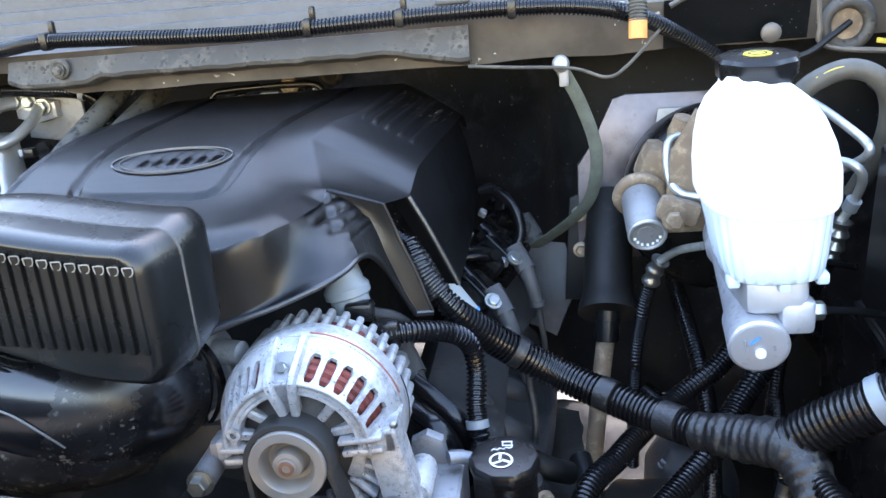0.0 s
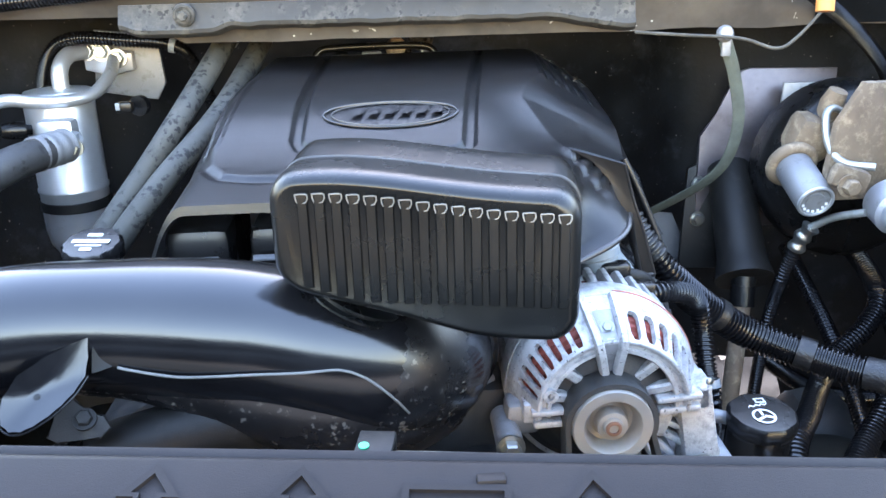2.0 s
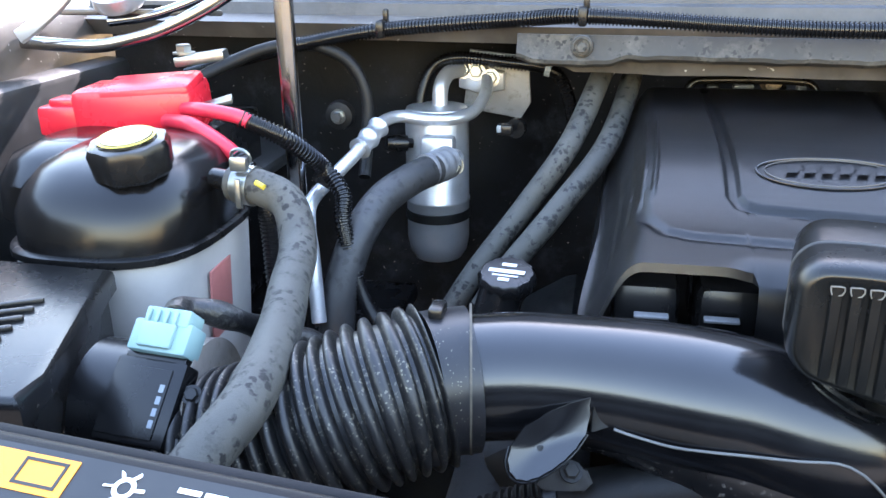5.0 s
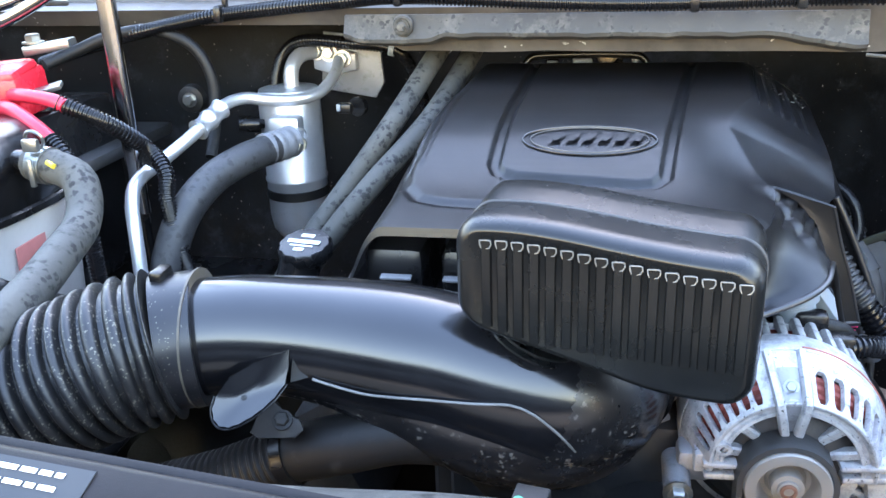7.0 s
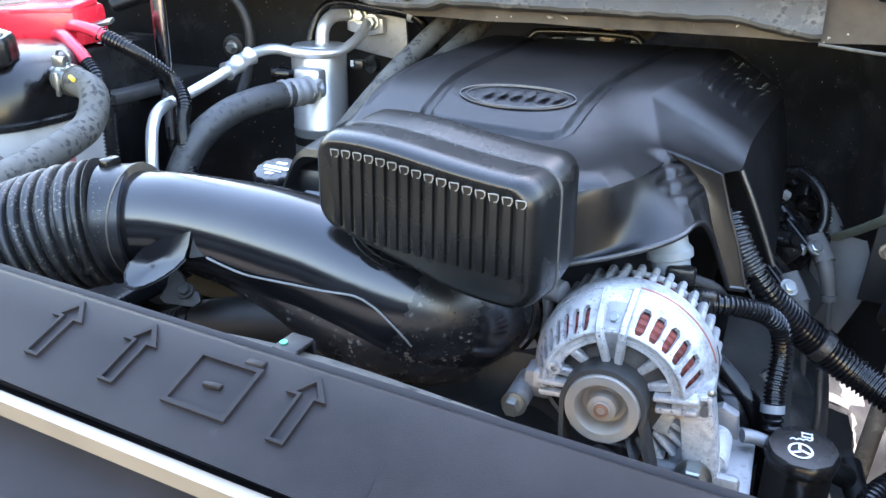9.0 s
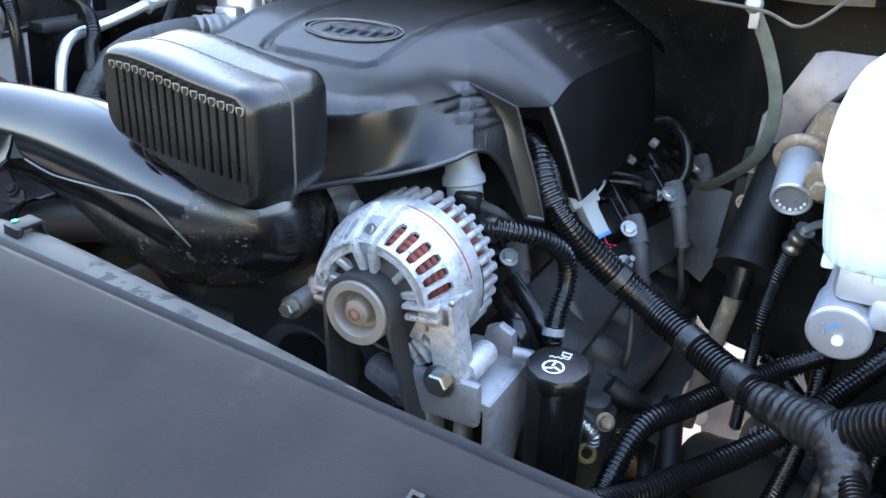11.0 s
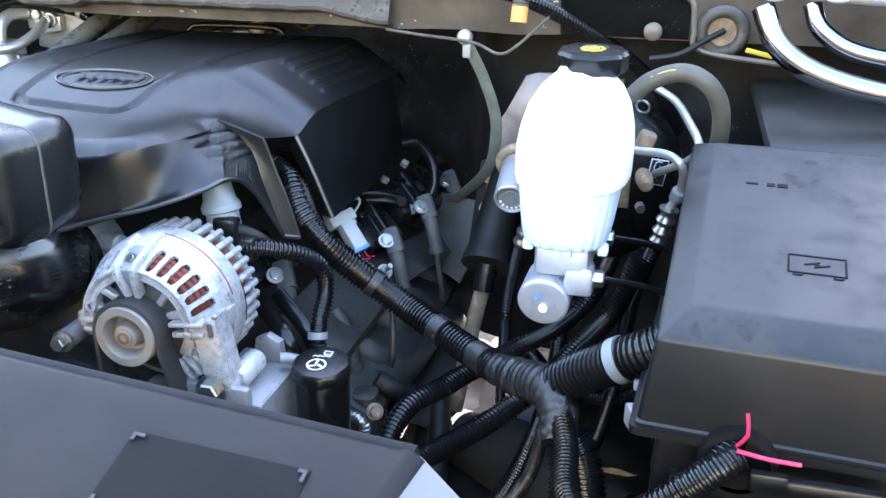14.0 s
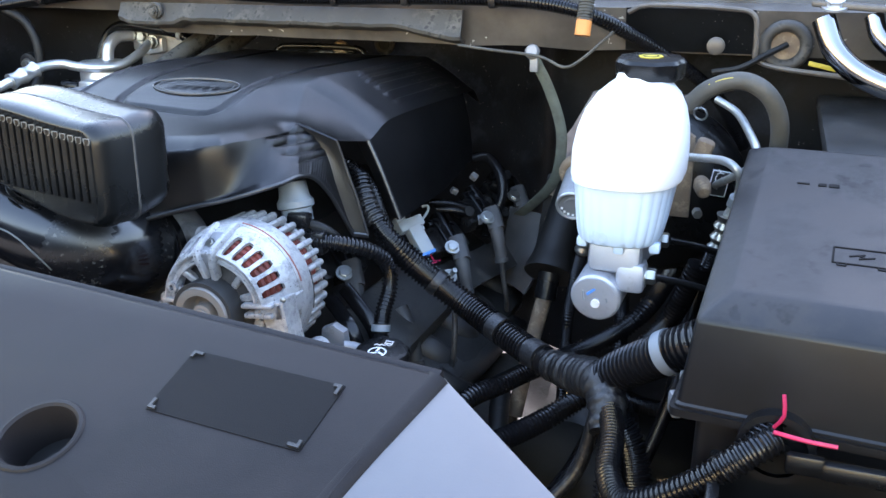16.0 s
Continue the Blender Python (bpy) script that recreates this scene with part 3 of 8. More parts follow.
part("orange_field", prism([(-0.72, -0.012), (-0.648, -0.012), (-0.648, -0.034), (-0.72, -0.034)], SLOPE @ pose(0, 0, 0.0012), 0.0004), ORANGE, lab)
part("symbol_triangle", prism([(-0.708, -0.03), (-0.69, -0.03), (-0.699, -0.015)], SLOPE @ pose(0, 0, 0.0018), 0.0004), lab.data.materials[0], lab)
part("symbol_book", merge(square_ring(-0.666, -0.0225, 0.013, 0.008, 0.0018, 0, 0.002)), lab.data.materials[0], lab)
for k in range(6):
    part("symbol_ray", box(SLOPE @ Vector((-0.618 + 0.0085 * math.cos(k * 1.047), -0.021 + 0.0085 * math.sin(k * 1.047), 0.0014)), (0.006, 0.0018, 0.0006), 0.0, (20, 0, math.degrees(k * 1.047))), WHITE, lab)
part("symbol_ring", torus(SLOPE @ Vector((-0.618, -0.021, 0.0014)), SLOPE.to_3x3() @ Vector((0, 0, 1)), 0.005, 0.0013, 20, 6, 0.3), WHITE, lab)
for k, (bx, by, w) in enumerate(((-0.565, -0.016, 0.05), (-0.565, -0.028, 0.05), (-0.505, -0.013, 0.055), (-0.507, -0.019, 0.05), (-0.507, -0.025, 0.05), (-0.51, -0.031, 0.045), (-0.44, -0.014, 0.06), (-0.44, -0.022, 0.05), (-0.56, -0.046, 0.06), (-0.48, -0.046, 0.06))):
    x, words = bx - w / 2, random.Random(k)
    while x < bx + w / 2 - 0.004:
        ww = min(words.uniform(0.005, 0.014), bx + w / 2 - x)
        part("text_bar", prism([(x, by - 0.0014), (x + ww, by - 0.0014), (x + ww, by + 0.0014), (x, by + 0.0014)], SLOPE @ pose(0, 0, 0.0012), 0.0004), WHITE, lab)
        x += ww + 0.0022
part("teal_mark", prism([(-0.602, -0.035), (-0.588, -0.035), (-0.588, -0.027), (-0.602, -0.027)], SLOPE @ pose(0, 0, 0.0012), 0.0004), TEAL, lab)
part("red_mark", lathe([(0.007, 0), (0.007, 0.0006)], SLOPE @ Vector((-0.725, -0.045, 0.0012)), SLOPE.to_3x3() @ Vector((0, 0, 1)), 20), RED, lab)

# radiator support bar behind the cover
bar = thing("radiator_support", sweep([(-1.0, -0.17, 0.07), (-0.6, -0.2, 0.08), (-0.36, -0.212, 0.086), (-0.2, -0.208, 0.0875), (0.0, -0.238, 0.084), (0.185, -0.273, 0.08), (0.33, -0.315, 0.08), (0.4, -0.36, 0.08)], 0.032, 20), BEIGE, "dusty beige steel radiator support bar", "support bar", kind="structure")
clip = part("clip", merge(box((-0.19, -0.2155, 0.108), (0.021, 0.005, 0.036), 0.0015, (-8, 0, -9)), box((-0.19, -0.203, 0.1248), (0.021, 0.024, 0.004), 0.0015, (4, 0, -9)), box((-0.188, -0.19, 0.113), (0.02, 0.004, 0.024), 0.0015, (8, 0, -9))), RUBBER, bar, "black spring clip with a green dot")
part("dot", lathe([(0.003, 0), (0.003, 0.001)], (-0.196, -0.206, 0.1266), (0, -0.1, 1), 12), make("green_dot", (0.02, 0.5, 0.25), 0.4, bump=0), clip)

# dark engine below everything
block = root("engine_block", (-0.17, 0.4, -0.35), "dark oily engine block below the cover", "engine")
part("block", box((-0.17, 0.42, -0.16), (0.34, 0.5, 0.4), 0.03), ENGINE, block)
part("front_cover", merge(box((-0.15, 0.13, -0.13), (0.3, 0.1, 0.26), 0.02), lathe([(0.06, 0), (0.06, 0.05), (0.04, 0.055)], (-0.1, 0.09, -0.12), (0, -1, 0), 30)), ENGINE, block)
for side, x in ((1, 0.11), (-1, -0.45)):
    part("valve_cover", box((x, 0.42, -0.105), (0.11, 0.46, 0.08), 0.02, (0, 32 * side, 0)), HEAD, block)
    part("cylinder_head", box((x + 0.03 * side, 0.42, -0.2), (0.12, 0.48, 0.12), 0.015, (0, 28 * side, 0)), HEAD, block)
for cx, cy, cz, k in ((0.182, 0.665, -0.17, 1.0), (0.19, 0.6, -0.21, 0.7)):
    part("heat_shield", loft([super_ring(cx, cy, cz - 0.04 * k, 0.024 * k, 0.034 * k, 2.2, 28), super_ring(cx - 0.002, cy, cz - 0.01 * k, 0.027 * k, 0.038 * k, 2.2, 28), super_ring(cx - 0.008, cy + 0.005, cz + 0.025 * k, 0.022 * k, 0.032 * k, 2.2, 28), super_ring(cx - 0.014, cy + 0.01, cz + 0.04 * k, 0.01 * k, 0.016 * k, 2.2, 28)]), SHINY, block, "shiny bent heat shield")
thing("fan_shroud", merge(box((-0.25, -0.19, -0.14), (0.9, 0.03, 0.26), 0.01), box((-0.25, -0.12, -0.22), (0.7, 0.14, 0.04), 0.01)), PLASTIC, "black plastic fan shroud behind the radiator", "fan shroud")
thing("frame_rail", box((0.5, 0.25, -0.5), (0.12, 1.0, 0.14), 0.015), LINER, "dark dusty frame rail", "frame rail", kind="structure")
thing("frame_rail_left", box((-0.84, 0.25, -0.4), (0.12, 1.0, 0.14), 0.015), LINER, "dark dusty frame rail", "frame rail", kind="structure")
thing("wheel_liner", box((0.75, 0.3, -0.2), (0.36, 0.7, 0.02), 0.006, (0, 20, 0)), PLASTIC, "black plastic wheelhouse liner", "wheel liner", kind="structure")
thing("battery_tray", box((-0.92, 0.25, -0.08), (0.5, 0.7, 0.03), 0.008), PLASTIC, "black tray under tank and battery", "tray", kind="structure")


def crumpled(x0, y0, x1, y1, z, seed):
    """A wavy rubber sheet with an uneven edge."""
    rng = random.Random(seed)
    waves = [(rng.uniform(10, 45), rng.uniform(10, 45), rng.uniform(0, 6), rng.uniform(0.3, 1.0)) for _ in range(6)]
    bm = bmesh.new()
    nx, ny = max(4, int((x1 - x0) / 0.015)), max(4, int((y1 - y0) / 0.015))
    rows = []
    for j in range(ny + 1):
        row = []
        for i in range(nx + 1):
            x, y = x0 + (x1 - x0) * i / nx, y0 + (y1 - y0) * j / ny
            h = sum(a * math.sin(p * x + q * y + o) for p, q, o, a in waves)
            if i in (0, nx):
                x += rng.uniform(-0.004, 0.004)
            if j in (0, ny):
                y += rng.uniform(-0.004, 0.004)
            row.append(bm.verts.new((x, y, z + 0.006 * h)))
        rows.append(row)
    for a, b in zip(rows[:-1], rows[1:]):
        for i in range(nx):
            bm.faces.new((a[i], a[i + 1], b[i + 1], b[i]))
    bmesh.ops.solidify(bm, geom=bm.faces[:], thickness=0.004)
    return bm


for k, (x0, y0, x1, y1) in enumerate(((0.19, -0.45, 0.7, 0.36), (0.285, 0.362, 0.75, 0.72), (0.19, 0.5, 0.283, 0.699), (0.19, 0.362, 0.262, 0.5), (-0.02, 0.2, 0.189, 0.7), (0.31, 0.722, 0.39, 1.1), (0.45, 0.722, 0.75, 1.1), (0.392, 0.78, 0.448, 1.1), (-1.3, -0.45, 0.188, 0.2), (-0.1, 0.7, 0.208, 1.1), (-1.3, 0.2, -0.3, 1.1), (0.21, 0.9, 0.31, 1.1), (0.209, 0.7, 0.27, 0.9))):
    thing("splash_shield", crumpled(x0, y0, x1, y1, -0.315 - 0.01 * (k % 3), k), LINER, "dark crumpled splash shield below the engine bay", "splash shield", group="splash shields", kind="structure")
thing("inner_liner", box((0.57, 0.12, -0.16), (0.012, 0.6, 0.26), 0.004), PLASTIC, "black plastic liner wall beside the fuse box", "wheel liner", kind="structure")
thing("wheel_liner_front", box((0.78, -0.1, -0.2), (0.5, 0.2, 0.02), 0.006, (0, 0, 0)), PLASTIC, "black plastic liner below the fuse box", "wheel liner", kind="structure")

thing("fender_top", box((1.08, 0.2, 0.25), (0.2, 1.6, 0.16), 0.03), PAINT, "pewter-painted top of the fender", "fender", kind="structure")
thing("fender_top_left", box((-1.28, 0.2, 0.27), (0.2, 1.6, 0.16), 0.03), PAINT, "pewter-painted top of the fender", "fender", kind="structure")

# parts deep in the bay beside the engine
thing("crossmember", sweep([(0.3, 0.35, -0.3), (0.38, 0.3, -0.285), (0.45, 0.24, -0.285), (0.52, 0.2, -0.3)], lambda q: 0.05 - 0.006 * math.cos(9 * q), 28, 0.01), LINER, "dark olive suspension crossmember", "crossmember")
for pts, r in (([(0.255, 0.37, -0.23), (0.275, 0.28, -0.262), (0.29, 0.2, -0.29)], 0.015), ([(0.235, 0.36, -0.25), (0.252, 0.26, -0.275), (0.268, 0.19, -0.29)], 0.01)):
    thing("engine_hose", sweep(pts, r, 18), RUBBER, "black rubber hose running under the loom", "hose", group="hoses under the loom")
lead = root("plug_lead", (0.16, 0.25, -0.2), "grey plug boot and lead beside the bottle", "plug lead")
part("boot", sweep([(0.132, 0.27, -0.073), (0.15, 0.262, -0.096), (0.158, 0.255, -0.11), (0.164, 0.25, -0.143)], lambda q: 0.0125 - 0.003 * q, 16), HOSE_DARK, lead)
part("collar", sweep([(0.163, 0.251, -0.138), (0.1645, 0.25, -0.148)], 0.0125, 16, 0.003), HOSE_DARK, lead)
part("lead", sweep([(0.164, 0.25, -0.143), (0.167, 0.25, -0.18), (0.166, 0.25, -0.22), (0.15, 0.26, -0.27)], 0.005, 10), RUBBER, lead)
lead = root("plug_lead", (0.2, 0.3, -0.25), "thin grey plug lead hanging beside the engine", "plug lead")
part("lead", sweep([(0.197, 0.32, -0.08), (0.203, 0.3, -0.14), (0.193, 0.3, -0.197), (0.18, 0.3, -0.25)], 0.0045, 10), HOSE_DARK, lead)
SPRING, YELLOW_LOOP = [(0.186, 0.162, -0.16), (0.2, 0.16, -0.162), (0.2088, 0.16, -0.1696), (0.2095, 0.16, -0.181)], (0.202, 0.165, -0.2)
for a, b in (((0.057, 0.2, -0.04), (0.113, 0.16, -0.068)), ((0.075, 0.215, -0.03), (0.13, 0.19, -0.075))):
    thing("engine_bracket", sweep([a, Vector(a).lerp(Vector(b), 0.5) + Vector((0, 0, 0.003)), b, Vector(b) + Vector((0.02, 0, -0.06))], 0.01, 12, flat=(0.02, 0.008)), GLOSS, "black bracket arm behind the alternator", "bracket", group="brackets behind the alternator")
dp = root("dipstick_tube", SPRING[0], "short bright ribbed tube above a yellow loop", "dipstick")
part("tube", sweep(SPRING, 0.0062, 14, ribs=0.001, pitch=0.0042), ZINC, dp)
part("loop", torus(YELLOW_LOOP, (0.3, -1, 0.9), 0.009, 0.003, 24, 8), make("ochre_plastic", (0.13, 0.1, 0.025), 0.5), dp, "dull yellow dipstick loop")
mt = root("engine_mount", (0.19, 0.2, -0.2), "grey cast engine mount behind the bottle", "engine mount")
part("casting", loft([super_ring(0.192, 0.21, z, hx, hy, 2.6, 28) for z, hx, hy in ((-0.27, 0.03, 0.03), (-0.19, 0.028, 0.03), (-0.172, 0.026, 0.028), (-0.168, 0.019, 0.02), (-0.155, 0.018, 0.019), (-0.152, 0.012, 0.013))]), HEAD, mt)
part("bolt", hexbolt((0.212, 0.192, -0.17), (0.5, -0.7, 0.4), 0.008, 0.008), RUST, mt)
part("hose_stub", sweep([(0.2, 0.24, -0.15), (0.222, 0.245, -0.165), (0.24, 0.26, -0.18)], 0.0135, 18), RUBBER, mt, "dusty black rubber bush")
em = root("exhaust_manifold", (0.2, 0.45, -0.25), "dark heat-stained exhaust manifold with four runners", "manifold")
for y in (0.3, 0.4, 0.5, 0.6):
    part("runner", sweep([(0.12, y, -0.13), (0.17, y + 0.005, -0.15), (0.19, y + 0.03, -0.19)], 0.021, 18), ENGINE, em)
part("log", sweep([(0.185, 0.27, -0.185), (0.195, 0.4, -0.2), (0.2, 0.55, -0.21), (0.2, 0.68, -0.27)], 0.03, 20), ENGINE, em)
thing("wheelhouse_flap", crumpled(0.13, 0.27, 0.26, 0.5, -0.235, 77), FLAP, "crumpled dusty rubber flap beside the engine", "splash flap")

hl = root("headlamp_housing", (0.72, -0.3, -0.2), "black plastic headlamp housing beside the radiator", "headlamp housing")
part("shell", loft([super_ring(0.72, -0.3, z, hx, hy, 5.0, 40) for z, hx, hy in ((-0.3, 0.26, 0.15), (-0.29, 0.265, 0.155), (-0.06, 0.25, 0.14), (-0.04, 0.235, 0.125))]), PLASTIC, hl)
part("tab", box((0.612, -0.375, -0.03), (0.05, 0.03, 0.006), 0.002, (0, 0, -8)), WHITE_DIM, hl, "pale mounting tab")
part("tab", box((0.7, -0.31, -0.03), (0.04, 0.03, 0.006), 0.002, (0, 0, -8)), WHITE_DIM, hl)
thing("strut_rod", sweep([(0.56, -0.46, 0.07), (0.6, -0.4, 0.082), (0.666, -0.3, 0.095), (0.76, -0.16, 0.11)], 0.006, 14), BOOST, "dull steel stay rod beside the fuse box", "rod")

for pts, r in (([(0.4, 0.55, -0.05), (0.42, 0.4, -0.16), (0.4, 0.25, -0.24), (0.36, 0.12, -0.27)], 0.011), ([(0.52, 0.5, -0.1), (0.5, 0.35, -0.2), (0.47, 0.2, -0.25), (0.44, 0.05, -0.27)], 0.009), ([(0.35, 0.5, -0.2), (0.42, 0.45, -0.24), (0.5, 0.42, -0.24), (0.56, 0.4, -0.2)], 0.013)):
    thing("chassis_hose", sweep(pts, r, 16, 0.006, ribs=0.0007, pitch=0.005), LOOM, "black corrugated hose low in the bay", "hose", group="hoses low in the bay")
sb = root("steering_box", (0.4, 0.38, -0.35), "dark cast steering box low in the bay", "steering box")
part("housing", loft([super_ring(0.4, 0.4, z, hx, hy, 3.0, 28) for z, hx, hy in ((-0.33, 0.06, 0.08), (-0.27, 0.058, 0.075), (-0.24, 0.045, 0.055), (-0.225, 0.03, 0.035))]), ENGINE, sb)
for a in range(4):
    part("bolt", hexbolt((0.4 + 0.042 * math.cos(a * 1.57 + 0.6), 0.4 + 0.05 * math.sin(a * 1.57 + 0.6), -0.243), (0, 0, 1), 0.008, 0.007), CAST_DULL, sb)

# ---- engine cover ----
def interp(x, pts):
    for (a, p), (b, q) in zip(pts[:-1], pts[1:]):
        if x <= b:
            t = max(0, (x - a) / (b - a))
            t = t * t * (3 - 2 * t) * 0.5 + t * 0.5
            return p + (q - p) * t
    return pts[-1][1]


def seg_dist(px, py, a, b):
    ax, ay, bx, by = *a, *b
    t = max(0, min(1, ((px - ax) * (bx - ax) + (py - ay) * (by - ay)) / ((bx - ax) ** 2 + (by - ay) ** 2)))
    return math.hypot(px - ax - t * (bx - ax), py - ay - t * (by - ay))


GROOVE = [(-0.262, 0.64), (-0.268, 0.226), (-0.262, 0.21), (-0.246, 0.203), (-0.125, 0.192), (-0.108, 0.195), (-0.098, 0.208), (-0.045, 0.64)]
STEP = [(-0.375, 0.36), (-0.352, 0.182), (-0.335, 0.158), (-0.31, 0.15), (-0.22, 0.143)]
# plan of the shoulder round the nose, running on down the corner leg, and the lip below it
SHOULDER = [(-0.26, 0.09, 0), (-0.2, 0.086, 0), (-0.12, 0.084, 0), (-0.06, 0.09, 0), (-0.028, 0.106, 0), (-0.01, 0.14, 0), (0.002, 0.19, 0), (0.006, 0.231, 0),
            (0.03, 0.2325, 0.1695), (0.049, 0.231, 0.148), (0.061, 0.23, 0.11), (0.085, 0.228, 0.046)]
LIP_LINE = [(-0.26, 0.075, 0.06), (-0.2, 0.062, 0.064), (-0.12, 0.062, 0.085), (-0.055, 0.078, 0.104), (-0.018, 0.09, 0.113), (0.02, 0.104, 0.125), (0.04, 0.126, 0.131), (0.049, 0.152, 0.135),
            (0.056, 0.177, 0.128), (0.065, 0.197, 0.106), (0.074, 0.212, 0.077), (0.085, 0.2265, 0.043)]


def lin(x, pts):
    for (a, p), (b, q) in zip(pts[:-1], pts[1:]):
        if x <= b:
            return p + (q - p) * (x - a) / (b - a)
    return pts[-1][1]


def soft(x, pts, w):
    return sum(lin(x + w * k / 3, pts) for k in range(-3, 4)) / 7


def cover_height(x, y, xl, xr):
    z = soft(y, [(0.0, 0.163), (0.08, 0.1765), (0.15, 0.188), (0.2, 0.197), (0.25, 0.2165), (0.3, 0.2295), (0.4, 0.2355), (0.6, 0.238), (0.75, 0.236)], 0.032)
    z -= 0.085 * (1 - sm(0.0, 0.06, x - xl)) ** 1.5
    # level along the shoulder, then the right-hand side falls away in one soft bend
    z += (0.1875 - z) * sm(-0.1, 0.004, x) * (1 - sm(0.22, 0.36, y))
    start = lin(y, [(0.0, 0.0), (0.231, 0.0), (0.32, -0.03), (0.42, xr - 0.085), (0.75, xr - 0.085)])
    fall = max(0, (x - start) / (xr - start)) ** 1.15
    z -= fall * soft(y, [(0.0, 0.0), (0.2, 0.0), (0.231, 0.0205), (0.3, 0.055), (0.36, 0.055), (0.75, 0.053)], 0.012)
    z -= 0.03 * (1 - sm(0.0, 0.06, 0.7 - y)) ** 2
    if y < 0.27:
        d = min(seg_dist(x, y, a[:2], b[:2]) for a, b in zip(SHOULDER[:7], SHOULDER[1:8]))
        r = 0.032
        if d < r and x < 0.04:
            z -= 0.0095 * (1 - d / r) ** 2 * (1 - sm(0.205, 0.231, y))
    d = min(seg_dist(x, y, a, b) for a, b in zip(GROOVE[:-1], GROOVE[1:]))
    z -= 0.0058 * (1 - sm(0.003, 0.0085, d))
    d = min(seg_dist(x, y, a, b) for a, b in zip(STEP[:-1], STEP[1:]))
    z -= 0.0035 * (1 - sm(0.0, 0.01, d)) * (1 - sm(0.24, 0.34, y))
    # moulded ridges along both sides
    if 0.4 < y < 0.62:
        k = (xr - x - 0.012) / 0.0145
        if 0 < k < 4.5:
            z += 0.0022 * max(0, math.cos((k - 0.5) * 2 * math.pi)) ** 0.7 * sm(0.4, 0.415, y) * (1 - sm(0.6, 0.62, y))
    if 0.17 < y < 0.5:
        k = (x - xl - 0.014) / 0.012
        if 0 < k < 4:
            y0 = 0.17 + 0.012 * k
            z += 0.0028 * max(0, math.cos((k - 0.5) * 2 * math.pi)) ** 0.7 * sm(y0, y0 + 0.02, y) * (1 - sm(0.4, 0.5, y))
    return z


def nose_curve(a, b, n, steep=0.0):
    """The wall of the nose from its shoulder a to its lip b: rolls over, then flares out to the lip."""
    a, b = Vector(a), Vector(b)
    out = Vector((b.x - a.x, b.y - a.y, 0))
    if out.length < 1e-5:
        out = Vector((0, -1e-5, 0))
    k = (a - b).length
    o = out.normalized()
    # upright wall down to the ledge above the lip
    w = b - o * min(0.015, 0.3 * out.length + 0.008) + Vector((0, 0, 0.1 * k))
    w = w.lerp(b, steep)
    t0 = o * 0.4 * k + Vector((0, 0, -0.3 * k))
    t1 = (w - a) * 0.9
    t0, t1 = t0.lerp(w - a, steep), t1.lerp(w - a, steep)
    pts = []
    for j in range(1, n + 1):
        t = j / n
        if t <= 0.78:
            t /= 0.78
            pts.append(a * (2 * t ** 3 - 3 * t ** 2 + 1) + t0 * (t ** 3 - 2 * t ** 2 + t) + w * (3 * t ** 2 - 2 * t ** 3) + t1 * (t ** 3 - t ** 2))
        else:
            t = (t - 0.78) / 0.22
            c = w + (w - a).normalized() * (b - w).length * 0.3
            pts.append(w * (1 - t) ** 2 + c * 2 * t * (1 - t) + b * t ** 2)
    return pts


def cover_edges(y):
    return interp(y, [(0.08, -0.412), (0.3, -0.395), (0.7, -0.385)]), lin(y, [(0.0, 0.063), (0.231, 0.063), (0.29, 0.079), (0.6, 0.108), (0.7, 0.112)])


def along(pts, u):
    f = min(max(u, 0), 1) * (len(pts) - 1)
    k = min(int(f), len(pts) - 2)
    return pts[k].lerp(pts[k + 1], f - k)


def louvred(p):
    """Scalloped louvres beside the corner leg."""
    w = sm(0.158, 0.174, p.y - 0.15 * (0.18 - p.z)) * sm(0.143, 0.148, p.z) * (1 - sm(0.184, 0.187, p.z)) * sm(-0.012, 0.0, p.x)
    dip = abs(math.sin(math.pi * (0.1865 - p.z) / 0.0098)) ** 0.7
    return p + Vector((0.75, -0.25, 0.6)) * 0.0042 * (dip - 0.75) * w


